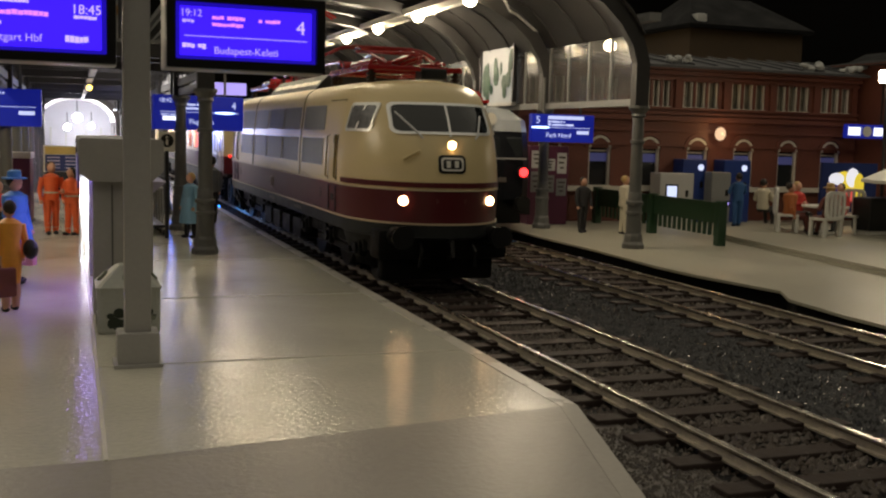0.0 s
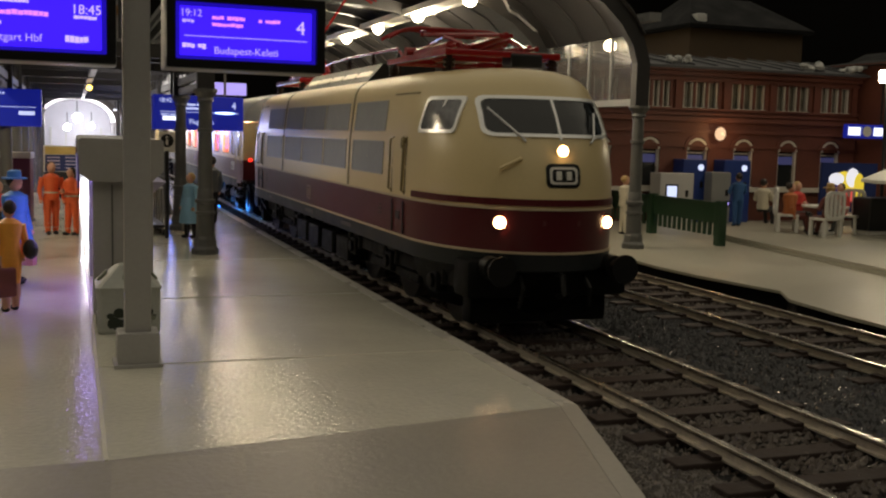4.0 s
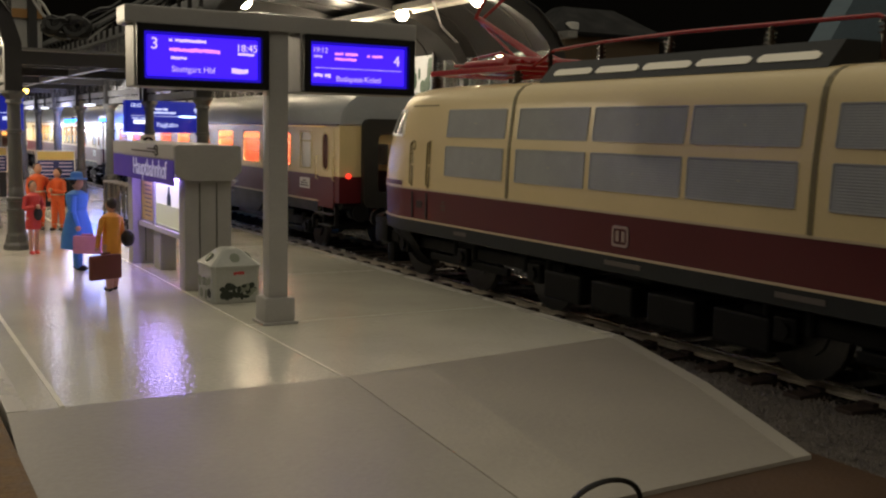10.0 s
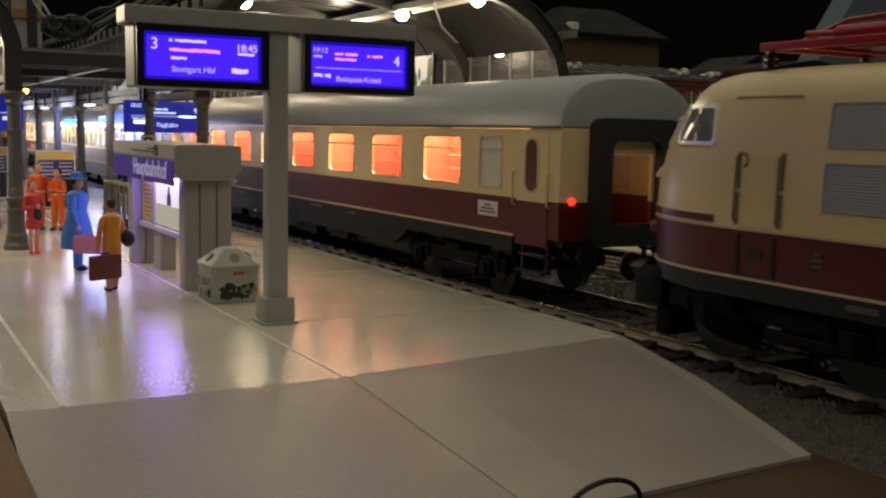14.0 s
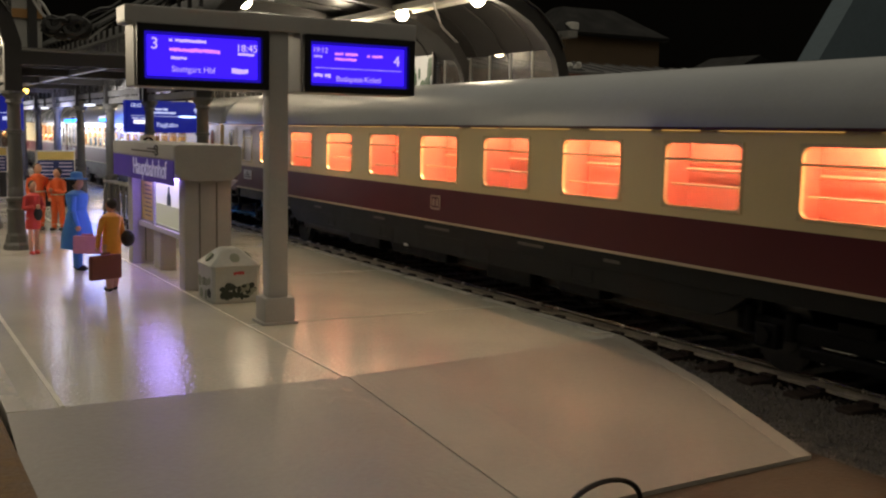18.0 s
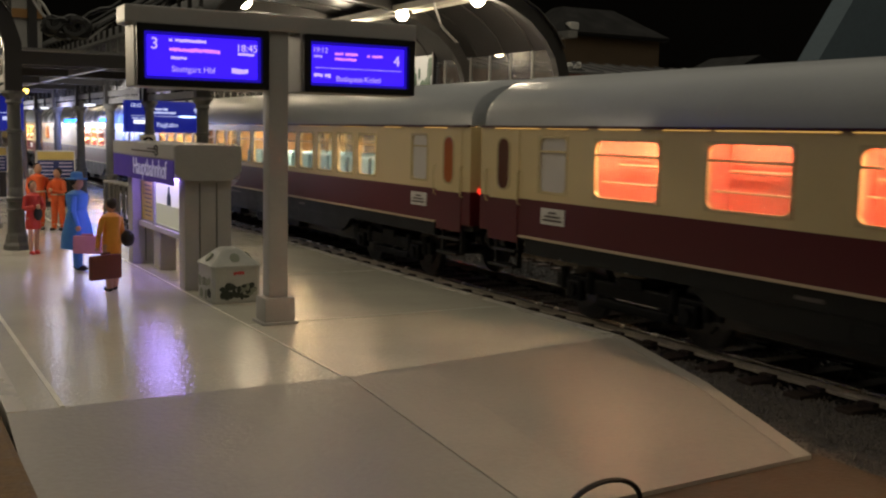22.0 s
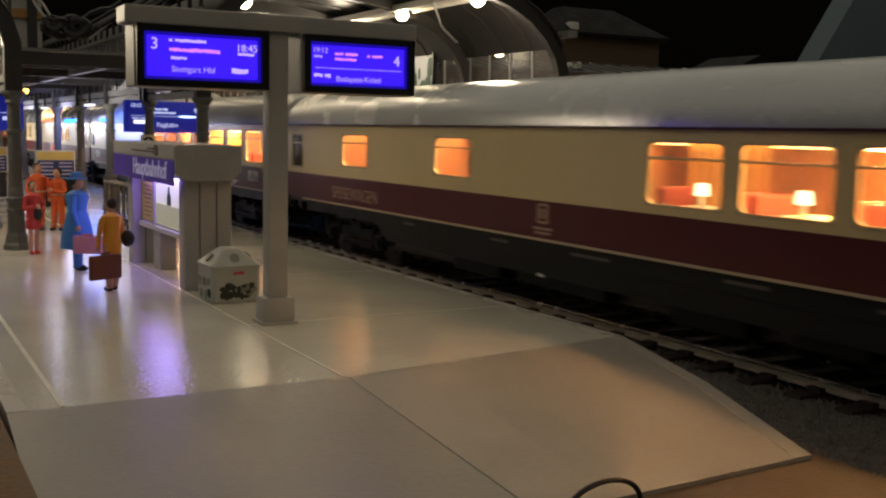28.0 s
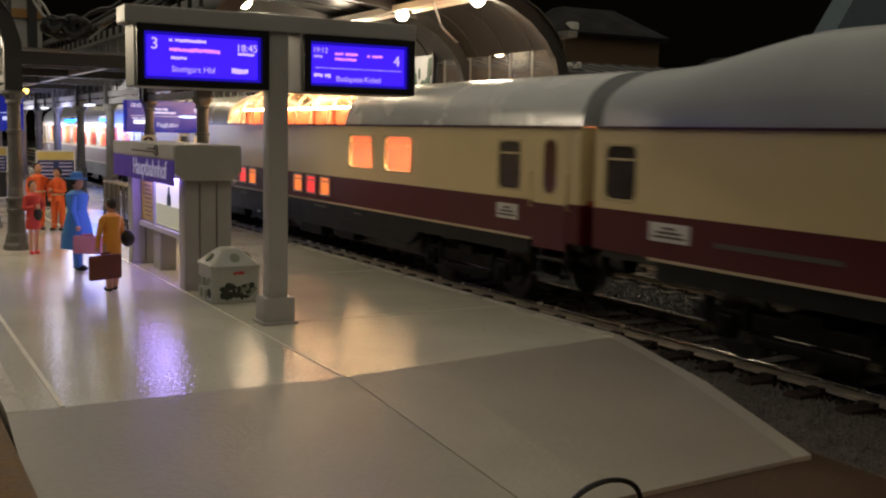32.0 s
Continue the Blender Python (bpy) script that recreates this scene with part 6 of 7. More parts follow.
def track_sign(x, y, rz, w, z0, z1, num, num_left, place, spot, group_):
    top = thing("track_sign", "blue hanging train sign with white writing", "sign", x, y, 0, rz, group=group_)
    zc, hh = (z0 + z1) / 2, z1 - z0
    bm = new_bm()
    box(bm, 0, 0, zc, w, 0.20, hh, bevel=0.015)
    part("panel", bm, SIGNBLUE, top, "glowing blue panel")
    yf = -0.106
    L, R = -w / 2, w / 2
    bar(top, L + 0.12, R - 0.12, yf, zc + 0.02 * hh, 0.012, SIGNTEXT, "rule")
    if num_left:
        flat_text(num, top, L + 0.10, yf, z1 - 0.22 * hh, 0.26, SIGNTEXT)
        bar(top, L + 0.45, L + 1.5, yf, z1 - 0.12 * hh, 0.09 if spot else 0.04, SIGNTEXT)
        bar(top, L + 0.45, L + 0.95, yf, z1 - 0.27 * hh, 0.05, SIGNTEXT)
        bar(top, L + 0.45, L + 1.2, yf, z1 - 0.38 * hh, 0.05, SIGNTEXT)
        bar(top, R - 0.5, R - 0.15, yf, zc - 0.14 * hh, 0.09, SIGNTEXT)
    else:
        flat_text(num, top, R - 0.32, yf, z1 - 0.27 * hh, 0.24, SIGNTEXT)
        flat_text("18:42", top, L + 0.10, yf, z1 - 0.16 * hh, 0.15, SIGNTEXT)
        bar(top, L + 0.72, L + 1.2, yf, z1 - 0.26 * hh, 0.05, SIGNTEXT)
        bar(top, L + 0.72, L + 1.45, yf, z1 - 0.37 * hh, 0.05, SIGNTEXT)
        bar(top, L + 0.2, L + 0.55, yf, zc - 0.17 * hh, 0.10, SIGNWHITE)
        bar(top, L + 0.15, L + 0.62, yf, zc - 0.06 * hh, 0.03, SIGNTEXT)
    flat_text(place, top, -0.28 if not num_left else -0.5, yf, z0 + 0.24 * hh, 0.17, SIGNTEXT)
    # Lamp glare drawn on the panel as a flat glowing ellipse.
    if spot:
        sx = R - 0.5 if not num_left else L + 0.25
        bm = new_bm()
        ball(bm, sx, yf, zc + 0.02 * hh, 1.0, 0.30, 0.006, 0.03, 14)
        part("lamp_streak", bm, SIGNGLOW, top, "flat glowing ellipse drawn as a lamp's streak")
    for s in (-0.3, 0.3):
        bm = new_bm()
        box(bm, s * w, 0, (z1 + 4.1) / 2, 0.05, 0.05, 4.1 - z1)
        part("hanger", bm, IRON, top)
    return top


SIGNWHITE = glow("sign_white_field", (0.85, 0.88, 1.0), 1.4)
track_sign(2.35, 15.55, 14, 2.30, 2.48, 3.33, "4", False, "Flughafen", True, "blue train signs")
track_sign(-2.45, 15.2, 0, 2.30, 2.46, 3.33, "3", True, "", False, "blue train signs")
track_sign(11.63, 14.0, 0, 1.81, 2.42, 3.15, "5", True, "Park Nord", True, "blue train signs")
bm = new_bm()
box(bm, 4.6, 26, 3.93, 1.1, 0.15, 0.42)
LILAC = glow("lilac_panel", (0.42, 0.33, 1.0), 0.75, (0.2, 0.2, 0.4))
tagged(part("lilac_sign", bm, LILAC), "small lilac lit sign beyond the canopy", "sign")


# ---- far end of the platform ----
HALLWHITE = mat("hall_white_wall", (0.25, 0.248, 0.285), 0.5, grain=0.1, size=0.8, fine=0.06)
VAULT = mat("vault_paint", (0.13, 0.125, 0.14), 0.5, grain=0.1, size=0.8, fine=0.06)
WHITELAMP = glow("white_lamp", (0.93, 0.93, 1.0), 90.0)
BLUETUBE = glow("blue_tube", (0.02, 0.22, 1.0), 5.0)
AMBER = glow("amber_lamp", (1.0, 0.62, 0.10), 6.0)
top = thing("far_hall", "pale vaulted hall flooded with white light", "station hall", -0.4, 50, 0, kind="structure")
bm = new_bm()
arc = [(2.05 * math.cos(a), 2.75 + 1.35 * math.sin(a)) for a in [math.pi * i / 14 for i in range(15)]]
ring_o = [(2.35 * math.cos(a), 2.75 + 1.7 * math.sin(a)) for a in [math.pi * i / 14 for i in range(15)]]
skin(bm, [[(x, y, z) for x, z in ring_o] for y in (0, 9)] + [[(x, y, z) for x, z in arc] for y in (9, 0)] + [[(x, 0, z) for x, z in ring_o]], caps=False, closed=False)
part("vault", bm, VAULT, top, "pale barrel vault", True)
for s in (-2.2, 2.2):
    for k in range(3):
        bm = new_bm()
        box(bm, s, 0.3 + 3.9 * k, 1.4, 0.28, 0.3, 2.8)
        part("pier", bm, VAULT, top)
bm = new_bm()
box(bm, 0, 9.1, 2.2, 5, 0.2, 4.4)
part("end_wall", bm, HALLWHITE, top, "white end wall in bright light")
for x, z in ((-1.5, 1.2), (-0.6, 1.2), (0.6, 1.2), (1.5, 1.2)):
    bm = new_bm()
    box(bm, x, 8.95, z, 0.12, 0.1, 2.4)
    part("end_post", bm, ZINC, top)
for x, y, z, r in ((-0.35, 51.5, 2.95, 0.24), (-0.9, 55.5, 2.4, 0.18), (0.5, 57.0, 2.5, 0.16)):
    t2 = thing("hall_globe", "bright white globe lamp", "lamp", x, y, z, group="bright globes")
    bm = new_bm()
    ball(bm, 0, 0, 0, r, n=14)
    part("globe", bm, WHITELAMP, t2, "", True)
    bm = new_bm()
    rod(bm, (0, 0, r * 0.9), (0, 0, r + 0.7), 0.03)
    part("rod", bm, DARK, t2)
    bulb(x, y - 0.5, z, 0.045, (0.97, 0.93, 0.95), 0.34)
for x, y, z in ((2.9, 26.5, 2.85), (3.0, 33.5, 2.85), (1.05, 22.7, 2.76)):
    t2 = thing("blue_light", "small vivid blue tube lamp", "lamp", x, y, z, group="blue tubes")
    bm = new_bm()
    rod(bm, (0, -0.7, 0), (0, 0.7, 0), 0.06)
    part("tube", bm, BLUETUBE, t2)
    bm = new_bm()
    box(bm, 0, 0, 0.1, 0.1, 1.5, 0.08)
    part("holder", bm, DARK, t2)
bulb(3.4, 30, 2.7, 0.03, (0.08, 0.2, 1.0), 1.0)
t2 = thing("marker_lamp", "tiny blue marker lamp beside the rail", "lamp", 4.02, 24.5, -0.42)
bm = new_bm()
box(bm, 0, 0, 0.14, 0.06, 0.06, 0.28)
part("stem", bm, DARK, t2)
bm = new_bm()
ball(bm, 0, 0, 0.32, 0.06)
part("lens", bm, BLUETUBE, t2, "glowing blue lens")
bulb(4.12, 24.3, -0.05, 0.0035, (0.05, 0.3, 1.0), 0.06)
t2 = thing("canopy_lamp", "small amber lamp under the canopy", "lamp", -0.1, 24, 3.72)
bm = new_bm()
ball(bm, 0, 0, 0, 0.09)
part("globe", bm, AMBER, t2)
bm = new_bm()
rod(bm, (0, 0, 0.05), (0, 0, 0.3), 0.03)
part("rod", bm, DARK, t2)
for k, y in enumerate((20.0, 29.0, 38.0)):
    t2 = thing("canopy_tube", "white tube lamp under the canopy", "lamp", 1.2, y, 3.25, group="canopy tubes")
    bm = new_bm()
    box(bm, 0, 0, 0, 0.12, 1.2, 0.06)
    part("tube", bm, SIGNWHITE, t2)
    bm = new_bm()
    box(bm, 0, 0, 0.2, 0.06, 0.06, 0.36)
    part("stem", bm, DARK, t2)
    if k == 0:
        bulb(1.2, y, 3.05, 0.013, (1.0, 0.93, 0.88), 1.3)
    else:
        bulb(1.7, y, 3.05, 0.016, (0.62, 0.62, 1.0), 0.5)

# boards, machines and a trolley on the platform
VENDRED = mat("machine_plum", (0.10, 0.02, 0.05), 0.4, grain=0.1, size=0.5, fine=0.05)


def board(x, y, rz):
    top = thing("timetable_board", "timetable board with a yellow head and dark blue field", "notice board", x, y, 0, rz, group="timetable boards")
    bm = new_bm()
    box(bm, 0, 0, 1.35, 1.25, 0.12, 0.92, bevel=0.02)
    part("frame", bm, WHITEBEAM, top, "pale frame")
    bm = new_bm()
    box(bm, 0, -0.07, 1.64, 1.15, 0.03, 0.26)
    part("head", bm, YELLOW, top, "yellow head strip")
    bm = new_bm()
    box(bm, 0, -0.07, 1.21, 1.15, 0.03, 0.56)
    f = part("field", bm, NAVY, top, "dark blue timetable field")
    for k in range(4):
        for j in range(2):
            bm = new_bm()
            box(bm, -0.3 + 0.6 * j, -0.09, 1.40 - 0.12 * k, 0.42, 0.01, 0.04)
            part("text_bar", bm, PALEVIOLET, f)
    bm = new_bm()
    box(bm, 0, 0, 0.45, 1.1, 0.3, 0.9, bevel=0.02)
    part("base", bm, DARK, top, "black base")


NAVY = mat("navy_print", (0.012, 0.025, 0.12), 0.4)
board(0.55, 22.5, 8)
board(-0.95, 27.5, 0)
top = thing("ticket_machine", "plum-coloured ticket machine with a pale notice", "machine", -2.05, 18.0, 0, -8)
bm = new_bm()
box(bm, 0, 0, 0.85, 0.85, 0.5, 1.6, bevel=0.03)
part("cabinet", bm, VENDRED, top)
bm = new_bm()
box(bm, 0, 0, 1.72, 0.9, 0.55, 0.16, bevel=0.03)
part("hood", bm, PALE, top)
bm = new_bm()
box(bm, 0.08, -0.26, 1.2, 0.25, 0.02, 0.3)
part("notice", bm, WHITEBEAM, top)
bm = new_bm()
box(bm, 0, 0, 0.03, 0.9, 0.55, 0.06)
part("plinth", bm, DARK, top)

top = thing("information_sign", "white information sign with a black disc on a post", "sign", 1.40, 13.4, 0)
bm = new_bm()
box(bm, 0, 0, 2.2, 0.36, 0.06, 0.46, bevel=0.01)
part("panel", bm, WHITEBEAM, top)
bm = new_bm()
rod(bm, (0, -0.032, 2.23), (0, -0.045, 2.23), 0.15, n=20)
disc = part("disc", bm, BLACK, top)
bm = new_bm()
box(bm, 0, -0.05, 2.20, 0.05, 0.01, 0.13)
box(bm, 0, -0.05, 2.31, 0.05, 0.01, 0.045)
part("stroke", bm, WHITEBEAM, disc)
bm = new_bm()
rod(bm, (0, 0, 0), (0, 0, 2.0), 0.05)
part("post", bm, DARK, top)
for k in range(5):
    top = thing("luggage_trolley", "dark nested luggage trolley with a bright rail", "trolley", 1.2 - 0.02 * k, 14.2 + 0.55 * k, 0, group="nested trolleys")
    bm = new_bm()
    box(bm, 0, 0, 0.22, 0.42, 0.5, 0.06)
    part("tray", bm, DARK, top)
    bm = new_bm()
    for s in (-0.18, 0.18):
        rod(bm, (s, 0.2, 0.05), (s, 0.25, 1.1), 0.025)
    part("back_frame", bm, ZINC, top)
    bm = new_bm()
    rod(bm, (-0.2, 0.25, 1.1), (0.2, 0.25, 1.1), 0.03)
    part("handle", bm, SILVER, top)
    for s in (-0.18, 0.18):
        bm = new_bm()
        rod(bm, (s - 0.03, -0.15, 0.07), (s + 0.03, -0.15, 0.07), 0.07, n=12)
        part("wheel", bm, BLACK, top)


# ---- figurines: one plain painted shape each ----
def paint(name, c):
    return mat(name, c, 0.55, grain=0.10, size=0.25, fine=0.05)


SKIN = paint("figure_flesh", (0.55, 0.30, 0.20))
P = {"orange": paint("paint_orange", (0.72, 0.12, 0.03)), "blue": paint("paint_sky_blue", (0.06, 0.22, 0.60)), "yellow": paint("paint_ochre", (0.78, 0.33, 0.04)), "black": paint("paint_black", (0.015, 0.014, 0.016)),
     "hair": paint("paint_dark_hair", (0.02, 0.012, 0.008)), "red": paint("paint_red", (0.55, 0.05, 0.04)), "brown": paint("paint_brown", (0.15, 0.042, 0.032)), "cream": paint("paint_cream", (0.55, 0.50, 0.38)),
     "pale": paint("paint_pale_blue", (0.22, 0.42, 0.60)), "pink": paint("paint_pink", (0.55, 0.22, 0.30)), "grey": paint("paint_grey", (0.12, 0.13, 0.13)), "work": paint("paint_work_blue", (0.03, 0.10, 0.26)), "fair": paint("paint_fair_hair", (0.50, 0.32, 0.12)),
     "navy": paint("paint_navy", (0.02, 0.05, 0.22)), "rust": paint("paint_rust", (0.45, 0.14, 0.04))}


def figure(x, y, rz, legs, coat, head, label, hat=None, skirt=False, arms="down", case=None, seated=False, z0=0.0, hgt=1.72, broad=1.0, bag=None, group_="standing figurines"):
    bm = new_bm()
    done = bm.faces.layers.int.new("done")
    slots = []

    def use(m):
        if m not in slots:
            slots.append(m)
        idx = slots.index(m)
        for f in bm.faces:
            if f[done] == 0:
                f.material_index = idx
                f[done] = 1

    k = hgt / 1.72
    hip = 0.82 if not seated else 0.45
    if seated:
        for s in (-0.09, 0.09):
            rod(bm, (s, 0, hip), (s * 1.1, -0.42, hip), 0.10, 0.085)
            rod(bm, (s * 1.1, -0.42, hip), (s * 1.2, -0.50, 0.06), 0.075, 0.05)
    else:
        for s, f in ((-0.1, -0.05), (0.1, 0.06)):
            thin = 0.76 if skirt == "short" else 1.0
            skin(bm, [[(px + rr * math.cos(2 * math.pi * i / 10), py + rr * math.sin(2 * math.pi * i / 10), pz) for i in range(10)]
                      for px, py, pz, rr in ((s, f, 0.05, 0.060 * thin), (s, f * 0.75, 0.26, 0.082 * thin), (s, f * 0.6, 0.42, 0.078 * thin), (s * 0.95, f * 0.3, 0.66, 0.100 * thin), (s * 0.9, 0, hip + 0.05, 0.105))])
    use(legs)
    for s, f in ((-0.1, -0.05), (0.1, 0.06)):
        yy = f - 0.05 if not seated else -0.54
        ball(bm, s, yy, 0.045, 1, 0.06, 0.13, 0.05)
    use(P["red"] if skirt == "short" else P["black"])
    if legs is P["orange"]:
        for s, f in ((-0.1, -0.05), (0.1, 0.06)):
            for zz in (0.16, 0.26):
                rod(bm, (s * 0.99, f * 0.85, zz), (s * 0.99, f * 0.85, zz + 0.035), 0.074)
        lathe(bm, 0, 0, [(0.188, 0.98), (0.188, 1.02)], 12)
        use(P["cream"])
    if skirt == "short":
        lathe(bm, 0, 0, [(0.195, 0.60), (0.20, 0.72), (0.18, 0.9)], 12)
    elif skirt == "slim":
        lathe(bm, 0, 0, [(0.15, 0.44), (0.175, 0.62), (0.19, 0.80), (0.17, 0.95)], 12)
    elif skirt:
        lathe(bm, 0, 0, [(0.30, 0.40), (0.285, 0.6), (0.225, 0.88), (0.16, 1.1)], 12)
    lathe(bm, 0, 0, [(0.17, hip), (0.185, hip + 0.08), (0.16, hip + 0.25), (0.20, hip + 0.48), (0.19, hip + 0.56), (0.07, hip + 0.63)], 12)
    sh = hip + 0.52
    if arms == "down":
        for s in (-1, 1):
            rod(bm, (s * 0.20, 0, sh), (s * 0.27, -0.02, sh - 0.28), 0.07, 0.06)
            rod(bm, (s * 0.27, -0.02, sh - 0.28), (s * 0.26, -0.10, sh - 0.52), 0.06, 0.045)
    else:
        for s in (-1, 1):
            rod(bm, (s * 0.20, 0, sh), (s * 0.28, -0.06, sh - 0.26), 0.07, 0.06)
            rod(bm, (s * 0.28, -0.06, sh - 0.26), (s * 0.10, -0.26, sh - 0.22), 0.055, 0.045)
    use(coat)
    rod(bm, (0, 0, sh + 0.05), (0, 0, sh + 0.15), 0.055)
    ball(bm, 0, -0.015, sh + 0.24, 1, 0.098, 0.11, 0.13)
    if arms == "down":
        for s in (-1, 1):
            ball(bm, s * 0.26, -0.11, sh - 0.56, 0.05)
    else:
        ball(bm, 0.0, -0.28, sh - 0.21, 0.06)
    use(SKIN)
    ball(bm, 0, 0.025, sh + 0.275, 1, 0.108, 0.115, 0.115)
    use(head)
    if hat:
        lathe(bm, 0, 0, [(0.19, sh + 0.30), (0.19, sh + 0.32), (0.11, sh + 0.33), (0.10, sh + 0.42), (0.05, sh + 0.44)], 14)
        use(hat)
    if case:
        cx, m, cy, wide, size = (*case, -0.10, False, 1.0)[:5] if len(case) == 2 else case
        box(bm, cx, cy, 0.50, 0.62 * size if wide else 0.13, 0.13 if wide else 0.62 * size, 0.40 * size, bevel=0.04)
        rod(bm, (cx - 0.1 * wide, cy - 0.1 * (not wide), 0.5 + 0.22 * size), (cx + 0.1 * wide, cy + 0.1 * (not wide), 0.5 + 0.22 * size), 0.02)
        use(m)
    if bag:
        ball(bm, bag[0], -0.24 if arms == "fold" else 0.12, sh - 0.38, 1, 0.12, 0.10 if arms == "fold" else 0.17, 0.16)
        use(bag[1])
    bmesh.ops.scale(bm, vec=(k * broad, k * broad, k), verts=bm.verts)
    ob = part("figurine", bm, slots, smooth=True)
    ob.matrix_basis = at(x, y, z0, rz)
    return tagged(ob, label, "figurine", group_)


figure(-1.44, 3.85, 205, SKIN, P["yellow"], P["hair"], "painted figurine in ochre jacket carrying a brown suitcase", skirt="slim", case=(0.40, P["brown"], 0.34, True, 1.12), bag=(-0.30, P["black"]), hgt=1.5, broad=0.92)
figure(-1.50, 6.55, 60, P["blue"], P["blue"], P["hair"], "painted figurine in a long blue coat and hat", hat=P["blue"], skirt=True, case=(-0.34, P["pink"], -0.30, False, 0.80), hgt=1.74)
figure(-1.90, 9.25, 20, SKIN, P["red"], P["hair"], "painted figurine in red shorts with a black bag", skirt="short", arms="fold", bag=(0.02, P["black"]), hgt=1.5, broad=0.86)
figure(-1.10, 14.4, 15, P["orange"], P["orange"], P["hair"], "painted figurine in orange work clothes", arms="down", hgt=1.68)
figure(-0.66, 14.2, -50, P["orange"], P["orange"], P["hair"], "painted figurine in orange work clothes, arms folded", arms="fold", hgt=1.56)
figure(1.93, 13.4, -60, P["black"], P["pale"], P["fair"], "painted figurine in a pale blue dress beside a column", skirt=True, hgt=1.5)
figure(2.85, 17.0, 200, P["black"], P["grey"], P["hair"], "painted figurine in a grey coat with a brown bag", case=(0.3, P["brown"]), hgt=1.8)
figure(-3.22, 13.5, 0, P["black"], P["black"], P["hair"], "painted figurine in a black uniform and red cap", hat=P["red"], hgt=1.8)
figure(12.35, 14.0, 10, P["black"], P["black"], P["hair"], "painted figurine in dark clothes near the fence", hgt=1.5)
figure(13.35, 13.5, 70, P["cream"], P["cream"], P["fair"], "painted figurine in cream clothes near the fence", hgt=1.58)
figure(18.5, 15.7, 170, P["work"], P["work"], P["hair"], "painted figurine in blue work clothes at a machine", arms="fold", hgt=1.62)


# ---- the other platform and the station building ----
bm = new_bm()
extrude(bm, [(10.66, 110), (10.66, 10.0), (10.50, 7.0), (10.55, 5.7), (10.90, 3.64), (10.42, 2.8), (10.24, 1.2), (10.05, -6.0), (40, -6.0), (40, 110)], "z", -0.05, 0.0)
setting("platform_five", bm, CONCRETE5, "worn grey-green concrete platform", "platform")
# Inset side coloured black for the shade in the gap below the slab.
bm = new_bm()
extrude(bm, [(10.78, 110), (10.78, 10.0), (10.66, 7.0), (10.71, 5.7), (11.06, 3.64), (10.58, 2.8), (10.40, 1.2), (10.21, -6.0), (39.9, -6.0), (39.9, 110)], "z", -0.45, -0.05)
setting("platform_five_base", bm, DEEPBLACK, "black inset base for the shade under the platform edge", "platform")
TERRACE = [(16.9, 13.9), (16.0, 13.1), (15.45, 12.2), (15.2, 11.1), (14.35, 4.9), (13.85, 1.0)]
for nm, inset, z0, z1, m, label_ in (("terrace_base", 0.0, 0.002, 0.075, CONCRETE5, "lower course of the raised terrace edge"), ("terrace_joint", 0.06, 0.075, 0.087, DEEPBLACK, "dark joint in the terrace edge"), ("raised_terrace", 0.0, 0.087, 0.15, CONCRETE5, "low raised terrace with a dark joint in its edge")):
    bm = new_bm()
    extrude(bm, [(x + inset, y - inset) for x, y in TERRACE] + [(40, 1.0), (40, 13.9)], "z", z0, z1)
    setting(nm, bm, m, label_, "terrace")


def fence(x, y0, y1):
    top = thing("picket_fence", "dark green fence with a solid top and picket gaps", "fence", x, y0, 0)
    L = y1 - y0
    for k in range(3):
        bm = new_bm()
        box(bm, 0, L * k / 2, 0.55, 0.22, 0.22, 1.1, bevel=0.02)
        part("post", bm, GREEN, top)
    for k in range(2):
        bm = new_bm()
        box(bm, 0, L * (k + 0.5) / 2, 0.78, 0.08, L / 2 - 0.2, 0.46)
        part("panel", bm, GREEN, top)
        bm = new_bm()
        box(bm, 0, L * (k + 0.5) / 2, 1.03, 0.14, L / 2 - 0.2, 0.06)
        part("cap_rail", bm, GREEN, top)
        n = 13
        for i in range(n):
            bm = new_bm()
            yy = L * k / 2 + 0.2 + (L / 2 - 0.4) * i / (n - 1)
            box(bm, 0, yy, 0.40, 0.06, 0.08, 0.34)
            part("picket", bm, GREEN, top)


fence(14.33, 10.5, 16.9)

CURTAINED = mat("curtained_pane", (0.11, 0.10, 0.075), 0.35, grain=0.5, size=0.25, fine=0.06)
BAYGLOW = glow("glazing_bay_glow", (0.85, 0.88, 0.80), 0.17, (0.3, 0.3, 0.3))
FY = 17.6
bld = thing("station_building", "red brick station building with arched windows and a slate roof", "building", 0, 0, 0)
lowx = [13.0, 14.72, 16.46, 18.21, 19.95, 21.69, 23.40]
holes = [(x - 0.38, x + 0.38, 1.12, 2.27) for x in lowx]
ups = [(16.10, 17.16), (17.55, 18.93), (19.35, 20.72), (21.10, 22.45), (22.86, 24.1), (13.9, 15.3), (12.2, 13.5)]
for a, b in ups:
    w = (b - a) / 3
    for i in range(3):
        holes.append((a + w * i + 0.05, a + w * (i + 1) - 0.05, 3.62, 4.41))


def wall_x(y, x0, x1, z0, z1, holes, t=0.35):
    """A wall along x, made with the openings turned from a wall along y."""
    b2 = new_bm()
    c = (x0 + x1) / 2
    wall_with_holes(b2, 0, t, (x1 - x0) / 2, z0, z1, [(a - c, b - c, za, zb) for a, b, za, zb in holes])
    bmesh.ops.rotate(b2, cent=(0, 0, 0), matrix=Matrix.Rotation(-math.pi / 2, 3, "Z"), verts=b2.verts)
    bmesh.ops.translate(b2, vec=(c, y, 0), verts=b2.verts)
    return b2


